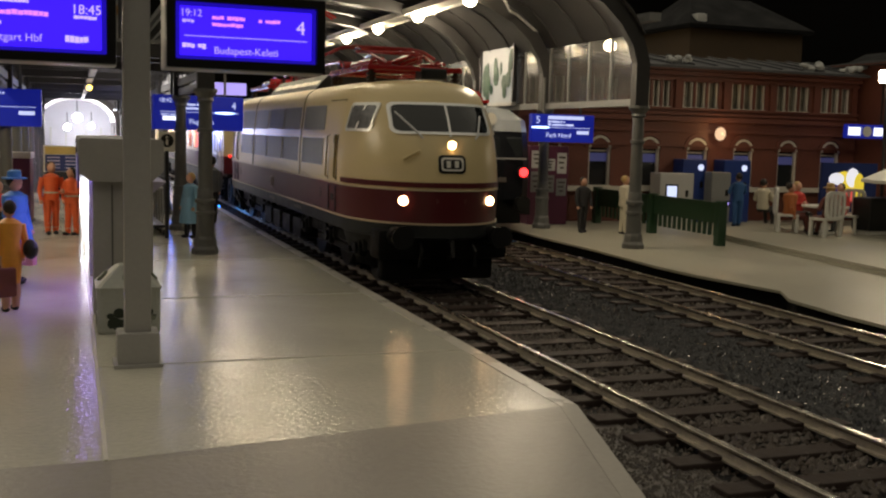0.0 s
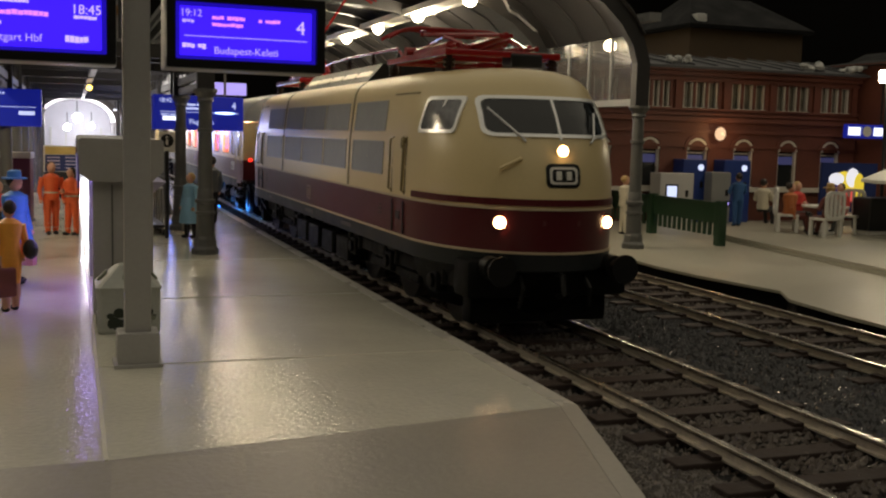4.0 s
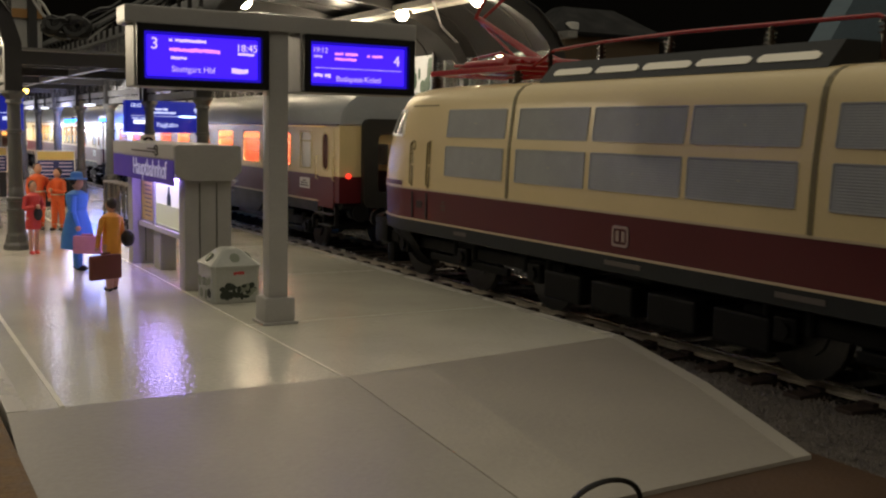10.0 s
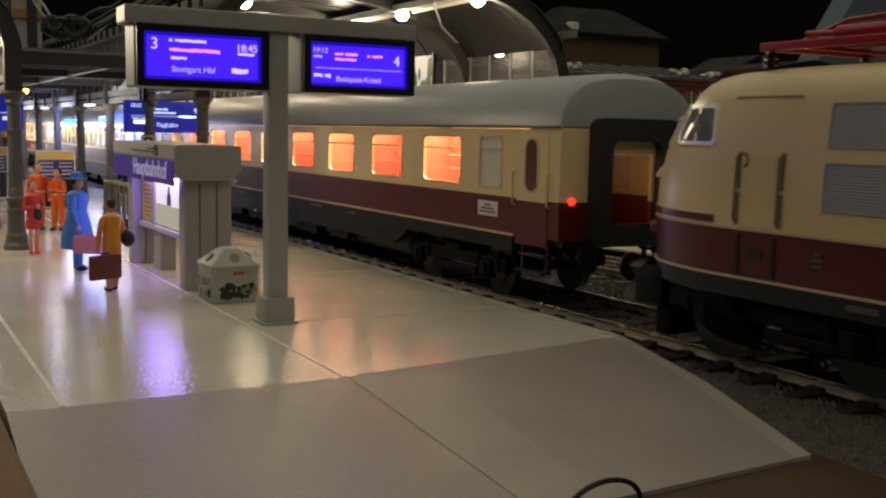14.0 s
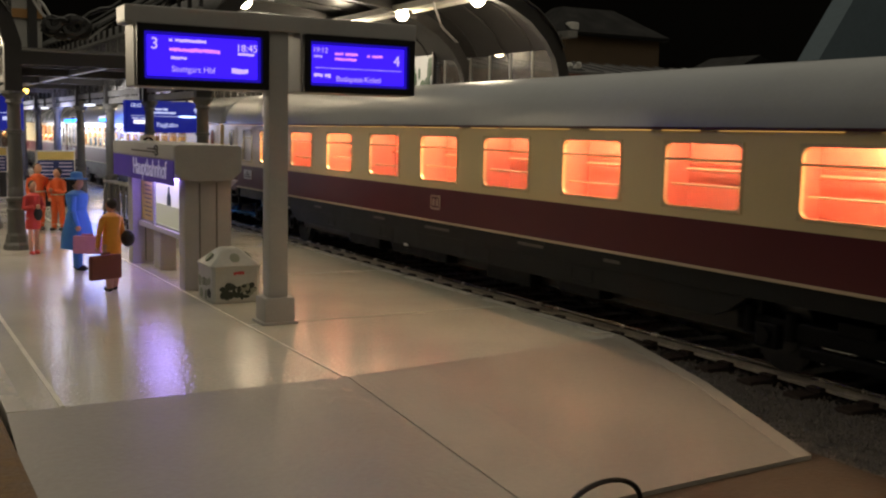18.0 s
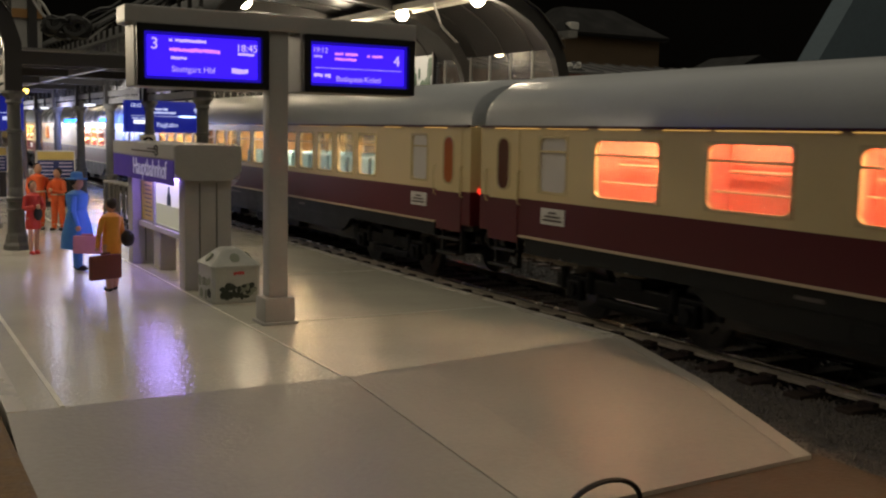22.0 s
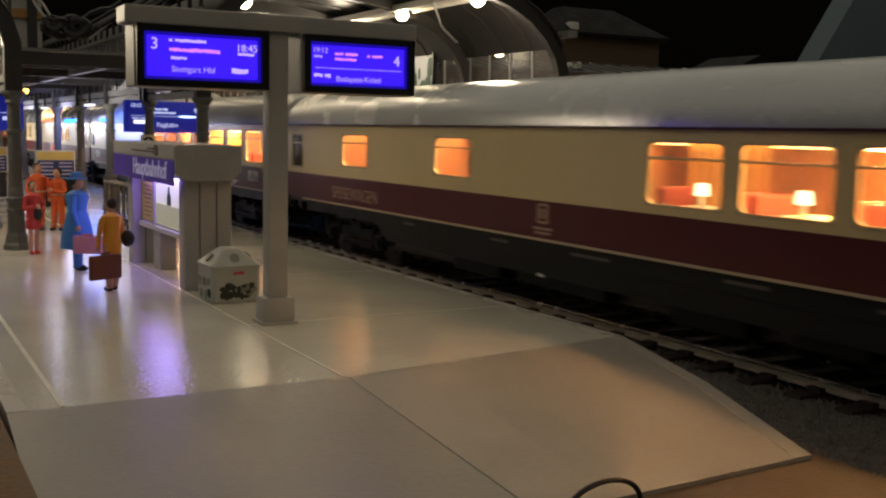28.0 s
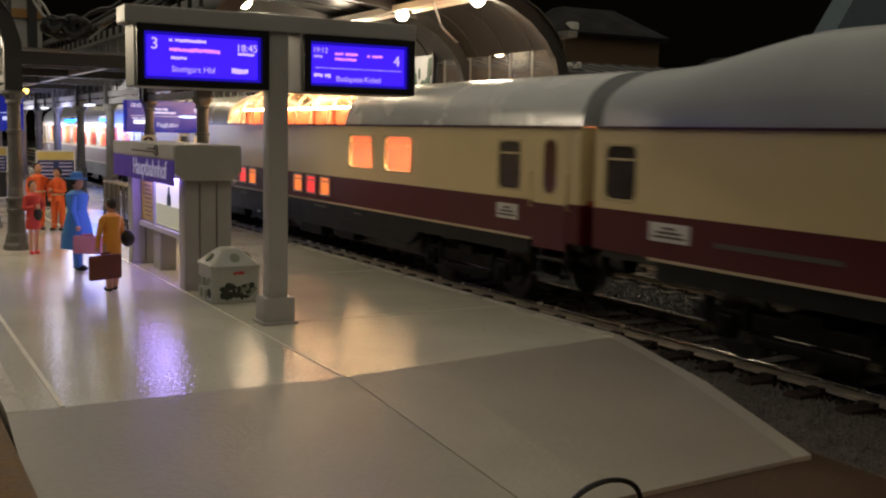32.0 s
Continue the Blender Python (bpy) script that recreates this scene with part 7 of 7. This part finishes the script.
part("front_wall", wall_x(FY + 0.17, 11.9, 24.4, -0.2, 4.75, holes), BRICK, bld, "red brick front")
for a, b, za, zb in holes:
    arched = zb < 3
    bm = new_bm()
    w = b - a
    box(bm, (a + b) / 2, FY + 0.20, (za + zb) / 2, w, 0.03, zb - za)
    if arched:
        rod(bm, ((a + b) / 2, FY + 0.185, zb), ((a + b) / 2, FY + 0.215, zb), w / 2, n=20)
    o = part("window", bm, PANE if arched else CURTAINED, bld, "arched window with pale trim" if arched else "narrow upper window")
    for s in (a + 0.025, b - 0.025):
        bm = new_bm()
        box(bm, s, FY + 0.10, (za + zb) / 2, 0.06, 0.12, zb - za)
        part("jamb", bm, TRIM, o)
    bm = new_bm()
    box(bm, (a + b) / 2, FY + 0.06, za - 0.03, w + 0.06, 0.16, 0.06)
    part("sill", bm, TRIM, o)
    if arched:
        bm = new_bm()
        pts = [((a + b) / 2 + 0.38 * math.cos(t), zb + 0.38 * math.sin(t)) for t in [math.pi * i / 12 for i in range(13)]]
        rings = [[(x * 1.0, y, z) for x, z in pts] for y in (FY - 0.02, FY + 0.14)]
        pts2 = [((a + b) / 2 + 0.305 * math.cos(t), zb + 0.305 * math.sin(t)) for t in [math.pi * i / 12 for i in range(13)]]
        rings2 = [[(x, y, z) for x, z in pts2] for y in (FY + 0.14, FY - 0.02)]
        skin(bm, rings + rings2 + rings[:1], caps=False, closed=False)
        part("arch_trim", bm, TRIM, o)
        bm = new_bm()
        pts3 = [((a + b) / 2 + 0.52 * math.cos(t), zb + 0.52 * math.sin(t)) for t in [math.pi * i / 12 for i in range(13)]]
        r3 = [[(x, y, z) for x, z in pts3] for y in (FY - 0.05, FY + 0.02)]
        r4 = [[(x, y, z) for x, z in [((a + b) / 2 + 0.41 * math.cos(t), zb + 0.41 * math.sin(t)) for t in [math.pi * i / 12 for i in range(13)]]] for y in (FY + 0.02, FY - 0.05)]
        skin(bm, r3 + r4 + r3[:1], caps=False, closed=False)
        part("brick_arch", bm, BRICK, o)
        bm = new_bm()
        box(bm, (a + b) / 2, FY + 0.17, 2.18, w - 0.06, 0.05, 0.05)
        part("crossbar", bm, TRIM, o)
        bm = new_bm()
        box(bm, (a + b) / 2, FY + 0.18, 1.98, w - 0.10, 0.03, 0.26)
        part("blind", bm, WINBLUE, o, "dim blue-lit blind")
for z, d, hh in ((2.40, 0.06, 0.08), (2.87, 0.10, 0.10), (3.24, 0.16, 0.14), (3.40, 0.10, 0.08), (3.56, 0.12, 0.07), (4.50, 0.10, 0.09), (4.66, 0.22, 0.12), (4.78, 0.34, 0.09)):
    bm = new_bm()
    box(bm, 18.15, FY - d / 2, z, 12.5, d, hh)
    part("cornice", bm, BRICK, bld)
for x in (17.36, 19.14, 20.91, 22.65, 24.2):
    bm = new_bm()
    box(bm, x, FY - 0.05, 4.02, 0.2, 0.1, 0.9)
    part("pilaster", bm, BRICK, bld)
bm = new_bm()
box(bm, 18.15, FY - 0.12, 1.02, 12.5, 0.24, 0.14)
part("white_ledge", bm, TRIM, bld, "white painted ledge")
bm = new_bm()
extrude(bm, [(FY - 0.45, 4.80), (FY - 0.45, 4.88), (FY + 2.6, 5.42), (FY + 6, 4.8)], "x", 11.7, 24.6)
part("roof", bm, SLATE, bld, "dark slate roof")
for k in range(16):
    bm = new_bm()
    x = 11.9 + 0.82 * k
    skin(bm, [[(x, FY - 0.46 + 3.05 * u, 4.90 + 0.54 * u + o) for u, o in ((0, 0), (1, 0), (1, 0.05), (0, 0.05))] for x in (x, x + 0.05)])
    part("roof_batten", bm, SLATE, bld)
for x in (17.4, 22.6, 24.3):
    rnd = random.Random(int(x * 10))
    for i in range(9):
        bm = new_bm()
        ball(bm, x + rnd.uniform(-0.35, 0.35), FY - 0.1 + rnd.uniform(-0.2, 0.5), 5.03 + rnd.uniform(0, 0.16), 1.0, rnd.uniform(.08, .2), .12, rnd.uniform(.05, .12), 8)
        part("roof_ornament", bm, SNOW, bld, "pale weathered ornament on the roof")
bm = new_bm()
box(bm, 18, FY + 3.2, 2.3, 12.4, 5.5, 4.6)
part("core", bm, NIGHT, bld)
# projecting wing
wing = thing("station_wing", "red brick wing of the station with a round-arched window", "building", 0, 0, 0)
bm = new_bm()
box(bm, 27.5, 18.5, 2.6, 6.0, 5.4, 5.4)
part("wall", bm, BRICK, wing)
bm = new_bm()
extrude(bm, [(24.2, 5.2), (27.5, 5.72), (30.8, 5.2)], "y", 15.5, 21.4)
part("roof", bm, SLATESHADED, wing)
bm = new_bm()
ring_on(bm, [(25.4 + 0.55 * math.cos(2 * math.pi * i / 24), 3.75 + 0.55 * math.sin(2 * math.pi * i / 24)) for i in range(24)], 0.07, lambda a, b, o: (a, 15.8 - o, b), -0.02, 0.05)
part("round_window", bm, TRIM, wing)
# yellow house behind
house = thing("back_house", "yellow plastered house with a hipped slate roof", "house", 26.2, 28.5, 0)
bm = new_bm()
box(bm, 0, 0, 3.6, 5.6, 4, 7.3)
part("wall", bm, OCHRE, house)
bm = new_bm()
skin(bm, [[(-3.1, -2.4, 7.2), (3.1, -2.4, 7.2), (3.1, 2.4, 7.2), (-3.1, 2.4, 7.2)], [(-3.1, -2.4, 7.35), (3.1, -2.4, 7.35), (3.1, 2.4, 7.35), (-3.1, 2.4, 7.35)], [(-1.8, -0.4, 8.7), (1.2, -0.4, 8.7), (1.2, 0.4, 8.7), (-1.8, 0.4, 8.7)]])
part("roof", bm, SLATESHADED, house)
bm = new_bm()
box(bm, -2.4, -2.0, 7.55, 0.5, 0.5, 0.5, bevel=0.12)
part("ornament", bm, SNOW, house, "pale roof ornament")
# tall dark blue-grey screen beyond the buildings
bm = new_bm()
skin(bm, [[(49.0, 40, -0.45), (90, 40, -0.45), (90, 40, 40), (78, 40, 40)], [(49.0, 42, -0.45), (90, 42, -0.45), (90, 42, 40), (78, 42, 40)]])
tagged(part("blue_screen", bm, TEAL), "dark blue-grey slanted screen behind the layout", "screen")
house2 = thing("small_house", "small dark house with a reddish gable", "house", 33.5, 26, 0)
bm = new_bm()
box(bm, 0, 0, 2.8, 4.4, 3, 5.6)
part("wall", bm, BRICK, house2)
bm = new_bm()
extrude(bm, [(-2.5, 5.6), (0, 6.7), (2.5, 5.6)], "y", -1.7, 1.7)
part("roof", bm, SLATESHADED, house2)

# glowing panel with dark plants, standing in for brightness behind a side-glazing bay
t2 = thing("lit_window", "white glowing panel with dark plant shapes in a glazing bay", "window", 11.62, 18.5, 4.45, -90)
bm = new_bm()
box(bm, 0, 0, 0, 2.5, 0.05, 1.8)
part("pane", bm, BAYGLOW, t2, "pale lit pane")
rnd = random.Random(11)
for k in range(22):
    bm = new_bm()
    ball(bm, rnd.uniform(-1.1, 1.1), -0.03 - 0.002 * k, rnd.uniform(-0.75, 0.35), 1.0, rnd.uniform(0.08, 0.24), 0.012, rnd.uniform(0.14, 0.4), 8)
    part("plant", bm, BOTTLE, t2)
for x in (-1.3, 1.3):
    bm = new_bm()
    box(bm, x, -0.02, 0, 0.10, 0.12, 2.0)
    part("jamb", bm, DARK, t2)
for z in (-0.95, 0.95):
    bm = new_bm()
    box(bm, 0, -0.02, z, 2.7, 0.12, 0.10)
    part("rail", bm, PALE, t2, "pale blue-lit rail")
t2 = thing("wall_lamp", "round warm wall lamp on the brick front", "lamp", 18.84, FY - 0.3, 2.8)
bm = new_bm()
ball(bm, 0, 0, 0, 0.17, 1, 1, 1.25, 12)
part("globe", bm, WALLGLOW, t2, "", True)
bm = new_bm()
rod(bm, (0, 0.05, 0), (0, 0.3, 0), 0.04)
part("arm", bm, DARK, t2)
bulb(18.84, FY - 0.7, 2.8, 0.0016, (1.0, 0.6, 0.25))
t2 = thing("clock_sign", "lit blue sign with two white fields and a clock", "sign", 23.4, 16.0, 3.0)
bm = new_bm()
box(bm, 0, 0, 0, 1.62, 0.14, 0.44)
part("panel", bm, SIGNBLUE, t2)
for x in (-0.5, 0.5):
    bm = new_bm()
    box(bm, x, -0.08, 0, 0.46, 0.02, 0.26)
    part("field", bm, SIGNWHITE, t2)
bm = new_bm()
rod(bm, (0, -0.07, 0), (0, -0.10, 0), 0.17, n=20)
part("clock_face", bm, WHITEBEAM, t2)
bm = new_bm()
rod(bm, (0.6, 0.0, 0.2), (0.6, 0.0, 1.6), 0.03)
part("hanger", bm, DARK, t2)
t2 = thing("terrace_lamp", "bright lantern above the terrace", "lamp", 20.45, 12, 4.45)
bm = new_bm()
box(bm, 0, 0, 0, 0.28, 0.28, 0.34, bevel=0.04)
part("lantern", bm, LAMP, t2)
bm = new_bm()
rod(bm, (0.05, 0, -0.17), (0.15, 0, -4.3), 0.05)
part("post", bm, DARK, t2)
bulb(20.45, 11.5, 4.3, 0.012, (1.0, 0.86, 0.62))


def machine(x0, x1, y, z1, m, screen, label):
    top = thing("vending_machine", label, "machine", (x0 + x1) / 2, y, 0, group="machines along the wall")
    w = x1 - x0
    bm = new_bm()
    box(bm, 0, 0.3, z1 / 2, w, 0.6, z1, bevel=0.03)
    part("cabinet", bm, m, top)
    if screen:
        bm = new_bm()
        box(bm, screen[0], -0.01, screen[1], screen[2], 0.03, screen[3])
        part("screen", bm, PALESCREEN if screen[3] > 0.2 else LILAC, top, "glowing pale screen")
        bm = new_bm()
        box(bm, screen[0], -0.004, screen[1], screen[2] + 0.1, 0.02, screen[3] + 0.1)
        part("bezel", bm, BLACK, top)
    else:
        bm = new_bm()
        rod(bm, (w * 0.25, -0.02, z1 - 0.25), (w * 0.25, 0.0, z1 - 0.25), 0.1, n=16)
        part("badge", bm, PALESCREEN, top)
    bm = new_bm()
    box(bm, w * 0.3, -0.005, z1 * 0.6, 0.1, 0.02, 0.2)
    part("slot", bm, BLACK, top)


PALESCREEN = glow("pale_screen", (0.60, 0.66, 0.92), 1.1)
machine(16.3, 17.5, 16.6, 1.55, PALE, (-0.18, 0.98, 0.34, 0.36), "pale grey cash machine with a lit screen")
machine(17.35, 18.2, 17.0, 1.98, WORKBLUE, None, "deep blue vending machine")
machine(18.15, 18.85, 16.6, 1.6, ZINC, (0.1, 0.62, 0.4, 0.1), "grey ticket machine with a small lit slot")
machine(18.85, 19.85, 17.0, 1.98, WORKBLUE, None, "deep blue vending machine")
top = thing("poster_kiosk", "plum-red kiosk covered with greyish posters by the column", "kiosk", 12.45, 16.4, 0)
bm = new_bm()
box(bm, 0, 0.3, 1.15, 1.25, 0.6, 2.3, bevel=0.03)
part("cabinet", bm, VENDRED, top)
for k, (x, z, w, hh) in enumerate(((-0.40, 1.9, 0.34, 0.5), (-0.42, 1.25, 0.32, 0.6), (0.0, 1.75, 0.36, 0.34), (0.02, 1.2, 0.3, 0.5), (0.40, 1.8, 0.3, 0.6), (0.40, 1.1, 0.32, 0.5))):
    bm = new_bm()
    box(bm, x, -0.008, z, w, 0.016, hh)
    sheet = part("poster", bm, ZINC if k % 2 else PALE, top, "greyish printed poster")
    bm = new_bm()
    for j in range(3):
        box(bm, x - 0.02 * (j % 2), -0.018, z + hh * (0.28 - 0.25 * j), w * (0.7 - 0.15 * j), 0.006, hh * 0.1)
    part("print_bar", bm, DULL, sheet)


def garden_chair(x, y, rz, z):
    top = thing("garden_chair", "white plastic slatted garden chair", "chair", x, y, z, rz, group="white garden chairs")
    bm = new_bm()
    box(bm, 0, 0, 0.46, 0.62, 0.58, 0.06, bevel=0.02)
    part("seat", bm, WHITE, top)
    for sx in (-0.26, 0.26):
        for sy in (-0.24, 0.24):
            bm = new_bm()
            box(bm, sx, sy, 0.22, 0.08, 0.08, 0.44)
            part("leg", bm, WHITE, top)
    bm = new_bm()
    ring_on(bm, outline(-0.33, 0.33, 0.46, 1.20, 0.16), 0.08, lambda a, b, o: (a, 0.27 + o, b), 0.0, 0.06)
    bk = part("back_frame", bm, WHITE, top)
    for i in range(3):
        bm = new_bm()
        box(bm, -0.14 + 0.14 * i, 0.30, 0.82, 0.07, 0.05, 0.66)
        part("back_slat", bm, WHITE, bk)


garden_chair(17.9, 11.0, 185, 0.15)
garden_chair(17.75, 12.4, 60, 0.15)
garden_chair(19.5, 12.0, -60, 0.15)
t2 = thing("garden_table", "round white garden table", "table", 18.6, 11.9, 0.15)
bm = new_bm()
rod(bm, (0, 0, 0.70), (0, 0, 0.75), 0.62, n=24)
part("tabletop", bm, WHITE, t2)
bm = new_bm()
rod(bm, (0, 0, 0.0), (0, 0, 0.70), 0.07)
part("stem", bm, WHITE, t2)
bm = new_bm()
rod(bm, (0, 0, 0.0), (0, 0, 0.05), 0.3, n=16)
part("foot", bm, WHITE, t2)
sit = "seated figurines"
figure(17.8, 12.35, 60, P["brown"], P["rust"], P["hair"], "seated figurine in a rust-orange coat", seated=True, z0=0.15, group_=sit)
figure(18.5, 12.95, 10, P["grey"], P["red"], P["fair"], "seated figurine in red behind the table", seated=True, z0=0.15, arms="fold", group_=sit)
figure(17.95, 10.95, 185, P["brown"], P["brown"], P["fair"], "seated figurine in brown with a straw hat", seated=True, z0=0.15, arms="fold", hat=P["fair"], group_=sit)
figure(19.35, 12.2, -70, P["grey"], P["red"], P["hair"], "seated figurine in a red blouse", seated=True, z0=0.15, arms="fold", group_=sit)
figure(18.6, 14.6, 120, P["black"], P["cream"], P["hair"], "seated figurine in a cream shirt", seated=True, z0=0.15, arms="fold", group_=sit)
t2 = thing("poster_wall", "bright poster wall with yellow, white and violet shapes", "poster", 22.0, 15.0, 0.15)
bm = new_bm()
box(bm, 0, 0, 1.0, 2.1, 0.1, 1.7)
part("panel", bm, NAVY, t2)
for k, (x, z, rx, rz_, m) in enumerate(((-0.2, 1.1, 0.55, 0.5, "YEL"), (-0.5, 1.35, 0.3, 0.2, "WHT"), (0.1, 1.4, 0.25, 0.3, "WHT"), (-0.55, 0.95, 0.2, 0.25, "VIO"), (0.15, 0.85, 0.3, 0.2, "RED"), (0.35, 1.15, 0.2, 0.4, "YEL"))):
    bm = new_bm()
    ball(bm, x, -0.055 - 0.004 * k, z, 1.0, rx, 0.006, rz_, 14)
    part("poster_shape", bm, {"YEL": POSTYEL, "WHT": POSTWHT, "VIO": BANNER, "RED": POSTRED}[m], t2)
t2 = thing("parasol", "pale canvas parasol roof over the terrace", "parasol", 20.4, 10.6, 0.15)
bm = new_bm()
lathe(bm, 0, 0, [(1.35, 1.42), (1.35, 1.50), (0.1, 2.1), (0.02, 2.12)], 8)
part("canopy", bm, WHITE, t2)
bm = new_bm()
rod(bm, (0, 0, 0), (0, 0, 2.15), 0.05)
part("pole", bm, DARK, t2)
bm = new_bm()
rod(bm, (0, 0, 0), (0, 0, 0.12), 0.3, n=16)
part("base", bm, DARK, t2)
t2 = thing("dark_sofa", "dark upholstered bench on the terrace", "bench", 20.3, 11.6, 0.15)
bm = new_bm()
box(bm, 0, 0, 0.55, 1.5, 0.7, 0.9, bevel=0.06)
part("body", bm, DARK, t2)
bm = new_bm()
box(bm, 0, 0, 0.05, 1.4, 0.6, 0.1)
part("foot", bm, WHITE, t2)


# ---- the dark locomotive on the next track ----
def dark_loco():
    top = thing("dark_locomotive", "dark blue-black old electric locomotive with a red tail lamp", "locomotive", X5, 13.0, ZR)
    W, L = 1.30, 16.0
    bm = new_bm()
    nose_p = [(-W, 0.55), (-W * 0.75, 0.15), (-W * 0.3, 0.0), (W * 0.3, 0.0), (W * 0.75, 0.15), (W, 0.55), (W, L), (-W, L)]
    skin(bm, [[(x, y, h(0.95)) for x, y in nose_p], [(x, y, h(1.9)) for x, y in nose_p], [(x * 0.98, y + 0.12, h(2.65)) for x, y in nose_p]])
    part("body", bm, NIGHTBLUE, top, "dark blue-black body")
    bm = new_bm()
    skin(bm, [[(x * 0.98, y + 0.12, h(2.66)) for x, y in nose_p], [(x * 0.95, y + 0.2, h(2.95)) for x, y in nose_p], [(x * 0.72, y * 0.95 + 0.55, h(3.22)) for x, y in nose_p], [(x * 0.3, y * 0.9 + 1.0, h(3.32)) for x, y in nose_p]])
    part("roof", bm, ROOFGREY, top, "grey roof")
    for s in (-0.66, 0.0, 0.66):
        bm = new_bm()
        box(bm, s, 0.06 + 0.10 * abs(s) / 0.66, h(2.28), 0.54, 0.08, 0.48, bevel=0.03)
        w = part("front_window", bm, PANE, top, "dark front window")
    bm = new_bm()
    box(bm, 0, 0.03, h(1.98), 2.0, 0.05, 0.04)
    part("waist_strip", bm, SILVER, top)
    bm = new_bm()
    rod(bm, (0, 0.25, h(2.95)), (0, 0.02, h(2.95)), 0.16, n=18)
    part("top_lamp", bm, LENS, top, "unlit top lamp")
    for s in (-0.92, 0.92):
        bm = new_bm()
        rod(bm, (s, 0.4, h(1.64)), (s, -0.02, h(1.64)), 0.15, n=18)
        lp = part("lamp_case", bm, DARK, top)
        bm = new_bm()
        rod(bm, (s, -0.02, h(1.64)), (s, -0.05, h(1.64)), 0.115, n=18)
        part("tail_lamp", bm, REDBRIGHT if s > 0 else LENSRED, lp, "glowing red tail lamp" if s > 0 else "dark red lamp")
    bm = new_bm()
    box(bm, 0.1, -0.01, h(1.45), 0.7, 0.02, 0.12)
    part("number_strip", bm, DULL, top)
    buffers(top, 0.25, -1, h(0.86))
    bm = new_bm()
    box(bm, 0, 0.4, h(0.75), 2.5, 0.3, 0.4)
    box(bm, 0, L / 2, h(0.6), 2.2, L - 1, 0.6)
    part("frame", bm, BLACK, top)
    for y in (3.2, 12.5):
        bogie(top, y, (-1.3, 1.3), 0.55, 1.9, True)
    zb = h(3.45)
    bm = new_bm()
    for s in (-0.7, 0.7):
        box(bm, s, 3.2, zb, 0.08, 2.4, 0.08)
    for q in (2.1, 3.2, 4.3):
        box(bm, 0, q, zb, 1.5, 0.08, 0.08)
    b = part("pantograph_base", bm, PANTO, top, "red pantograph base")
    bm = new_bm()
    for s in (-0.6, 0.6):
        rod(bm, (s, 2.2, zb + 0.08), (s, 3.9, zb + 0.26), 0.04)
        rod(bm, (s, 4.2, zb + 0.08), (s, 2.5, zb + 0.26), 0.04)
    tube(bm, [(-0.95, 3.2, zb + 0.2), (-0.7, 3.2, zb + 0.33), (0.7, 3.2, zb + 0.33), (0.95, 3.2, zb + 0.2)], 0.04)
    part("pantograph_arm", bm, PANTO, b)
    bm = new_bm()
    for s in (-0.7, 0.7):
        for q in (2.2, 4.2):
            rod(bm, (s, q, h(3.1)), (s, q, zb), 0.07)
    part("insulator", bm, BROWN, b)


dark_loco()

# black cable loop over the board, brown board edge beside the ramp
bm = new_bm()
tube(bm, [(-0.03 + 0.42 * math.cos(a), -7.14 + 0.06 * math.cos(a), -0.21 + 0.24 * math.sin(a)) for a in [math.pi * i / 16 for i in range(17)]], 0.022)
tagged(part("cable_loop", bm, BLACK), "thin black cable loop on the wooden board", "cable")
bm = new_bm()
box(bm, -4.05, 1.0, -0.30, 0.42, 14.0, 0.30, bevel=0.03)
setting("board_edge", bm, CORK, "brown cork strip beside the platform", "board")


# ---- what moves ----
RUN = [(0.0, -0.2), (1.1, -0.2), (1.5, 0.25), (2.0, 0.91), (2.5, 1.63), (3.0, 2.35), (3.5, 3.08), (4.5, 4.80), (5.5, 6.69), (6.0, 7.71), (6.5, 8.64),
       (7.0, 9.64), (7.5, 10.74), (8.0, 11.82), (8.5, 12.83), (9.0, 13.75), (9.5, 14.74), (10.0, 15.73), (10.5, 16.7), (11.0, 17.69), (11.5, 18.68), (12.0,
       19.63), (12.5, 20.65), (13.0, 21.72), (13.5, 22.8), (14.0, 23.83), (14.5, 24.9), (15.5, 26.96), (16.5, 29.1), (17.0, 30.2), (17.5, 31.29), (18.0,
       32.55), (18.5, 33.96), (19.0, 35.44), (19.5, 37.29), (20.0, 38.9), (20.5, 40.57), (21.0, 42.38), (21.5, 44.44), (22.0, 46.58), (22.5, 48.85), (23.0,
       51.21), (23.5, 54.11), (24.0, 57.32), (24.5, 60.83), (25.0, 64.27), (26.25, 73.55), (27.5, 83.61), (28.0, 87.84), (28.5, 92.22), (29.0, 96.98), (29.5,
       101.48), (30.25, 108.3), (31.0, 115.22), (31.5, 119.99), (32.0, 124.67)]


def motions():
    for car in CARS:
        x, y, z = car.location / U
        walk(car, [(t, at(x, y - s, z)) for t, s in RUN])


motions()
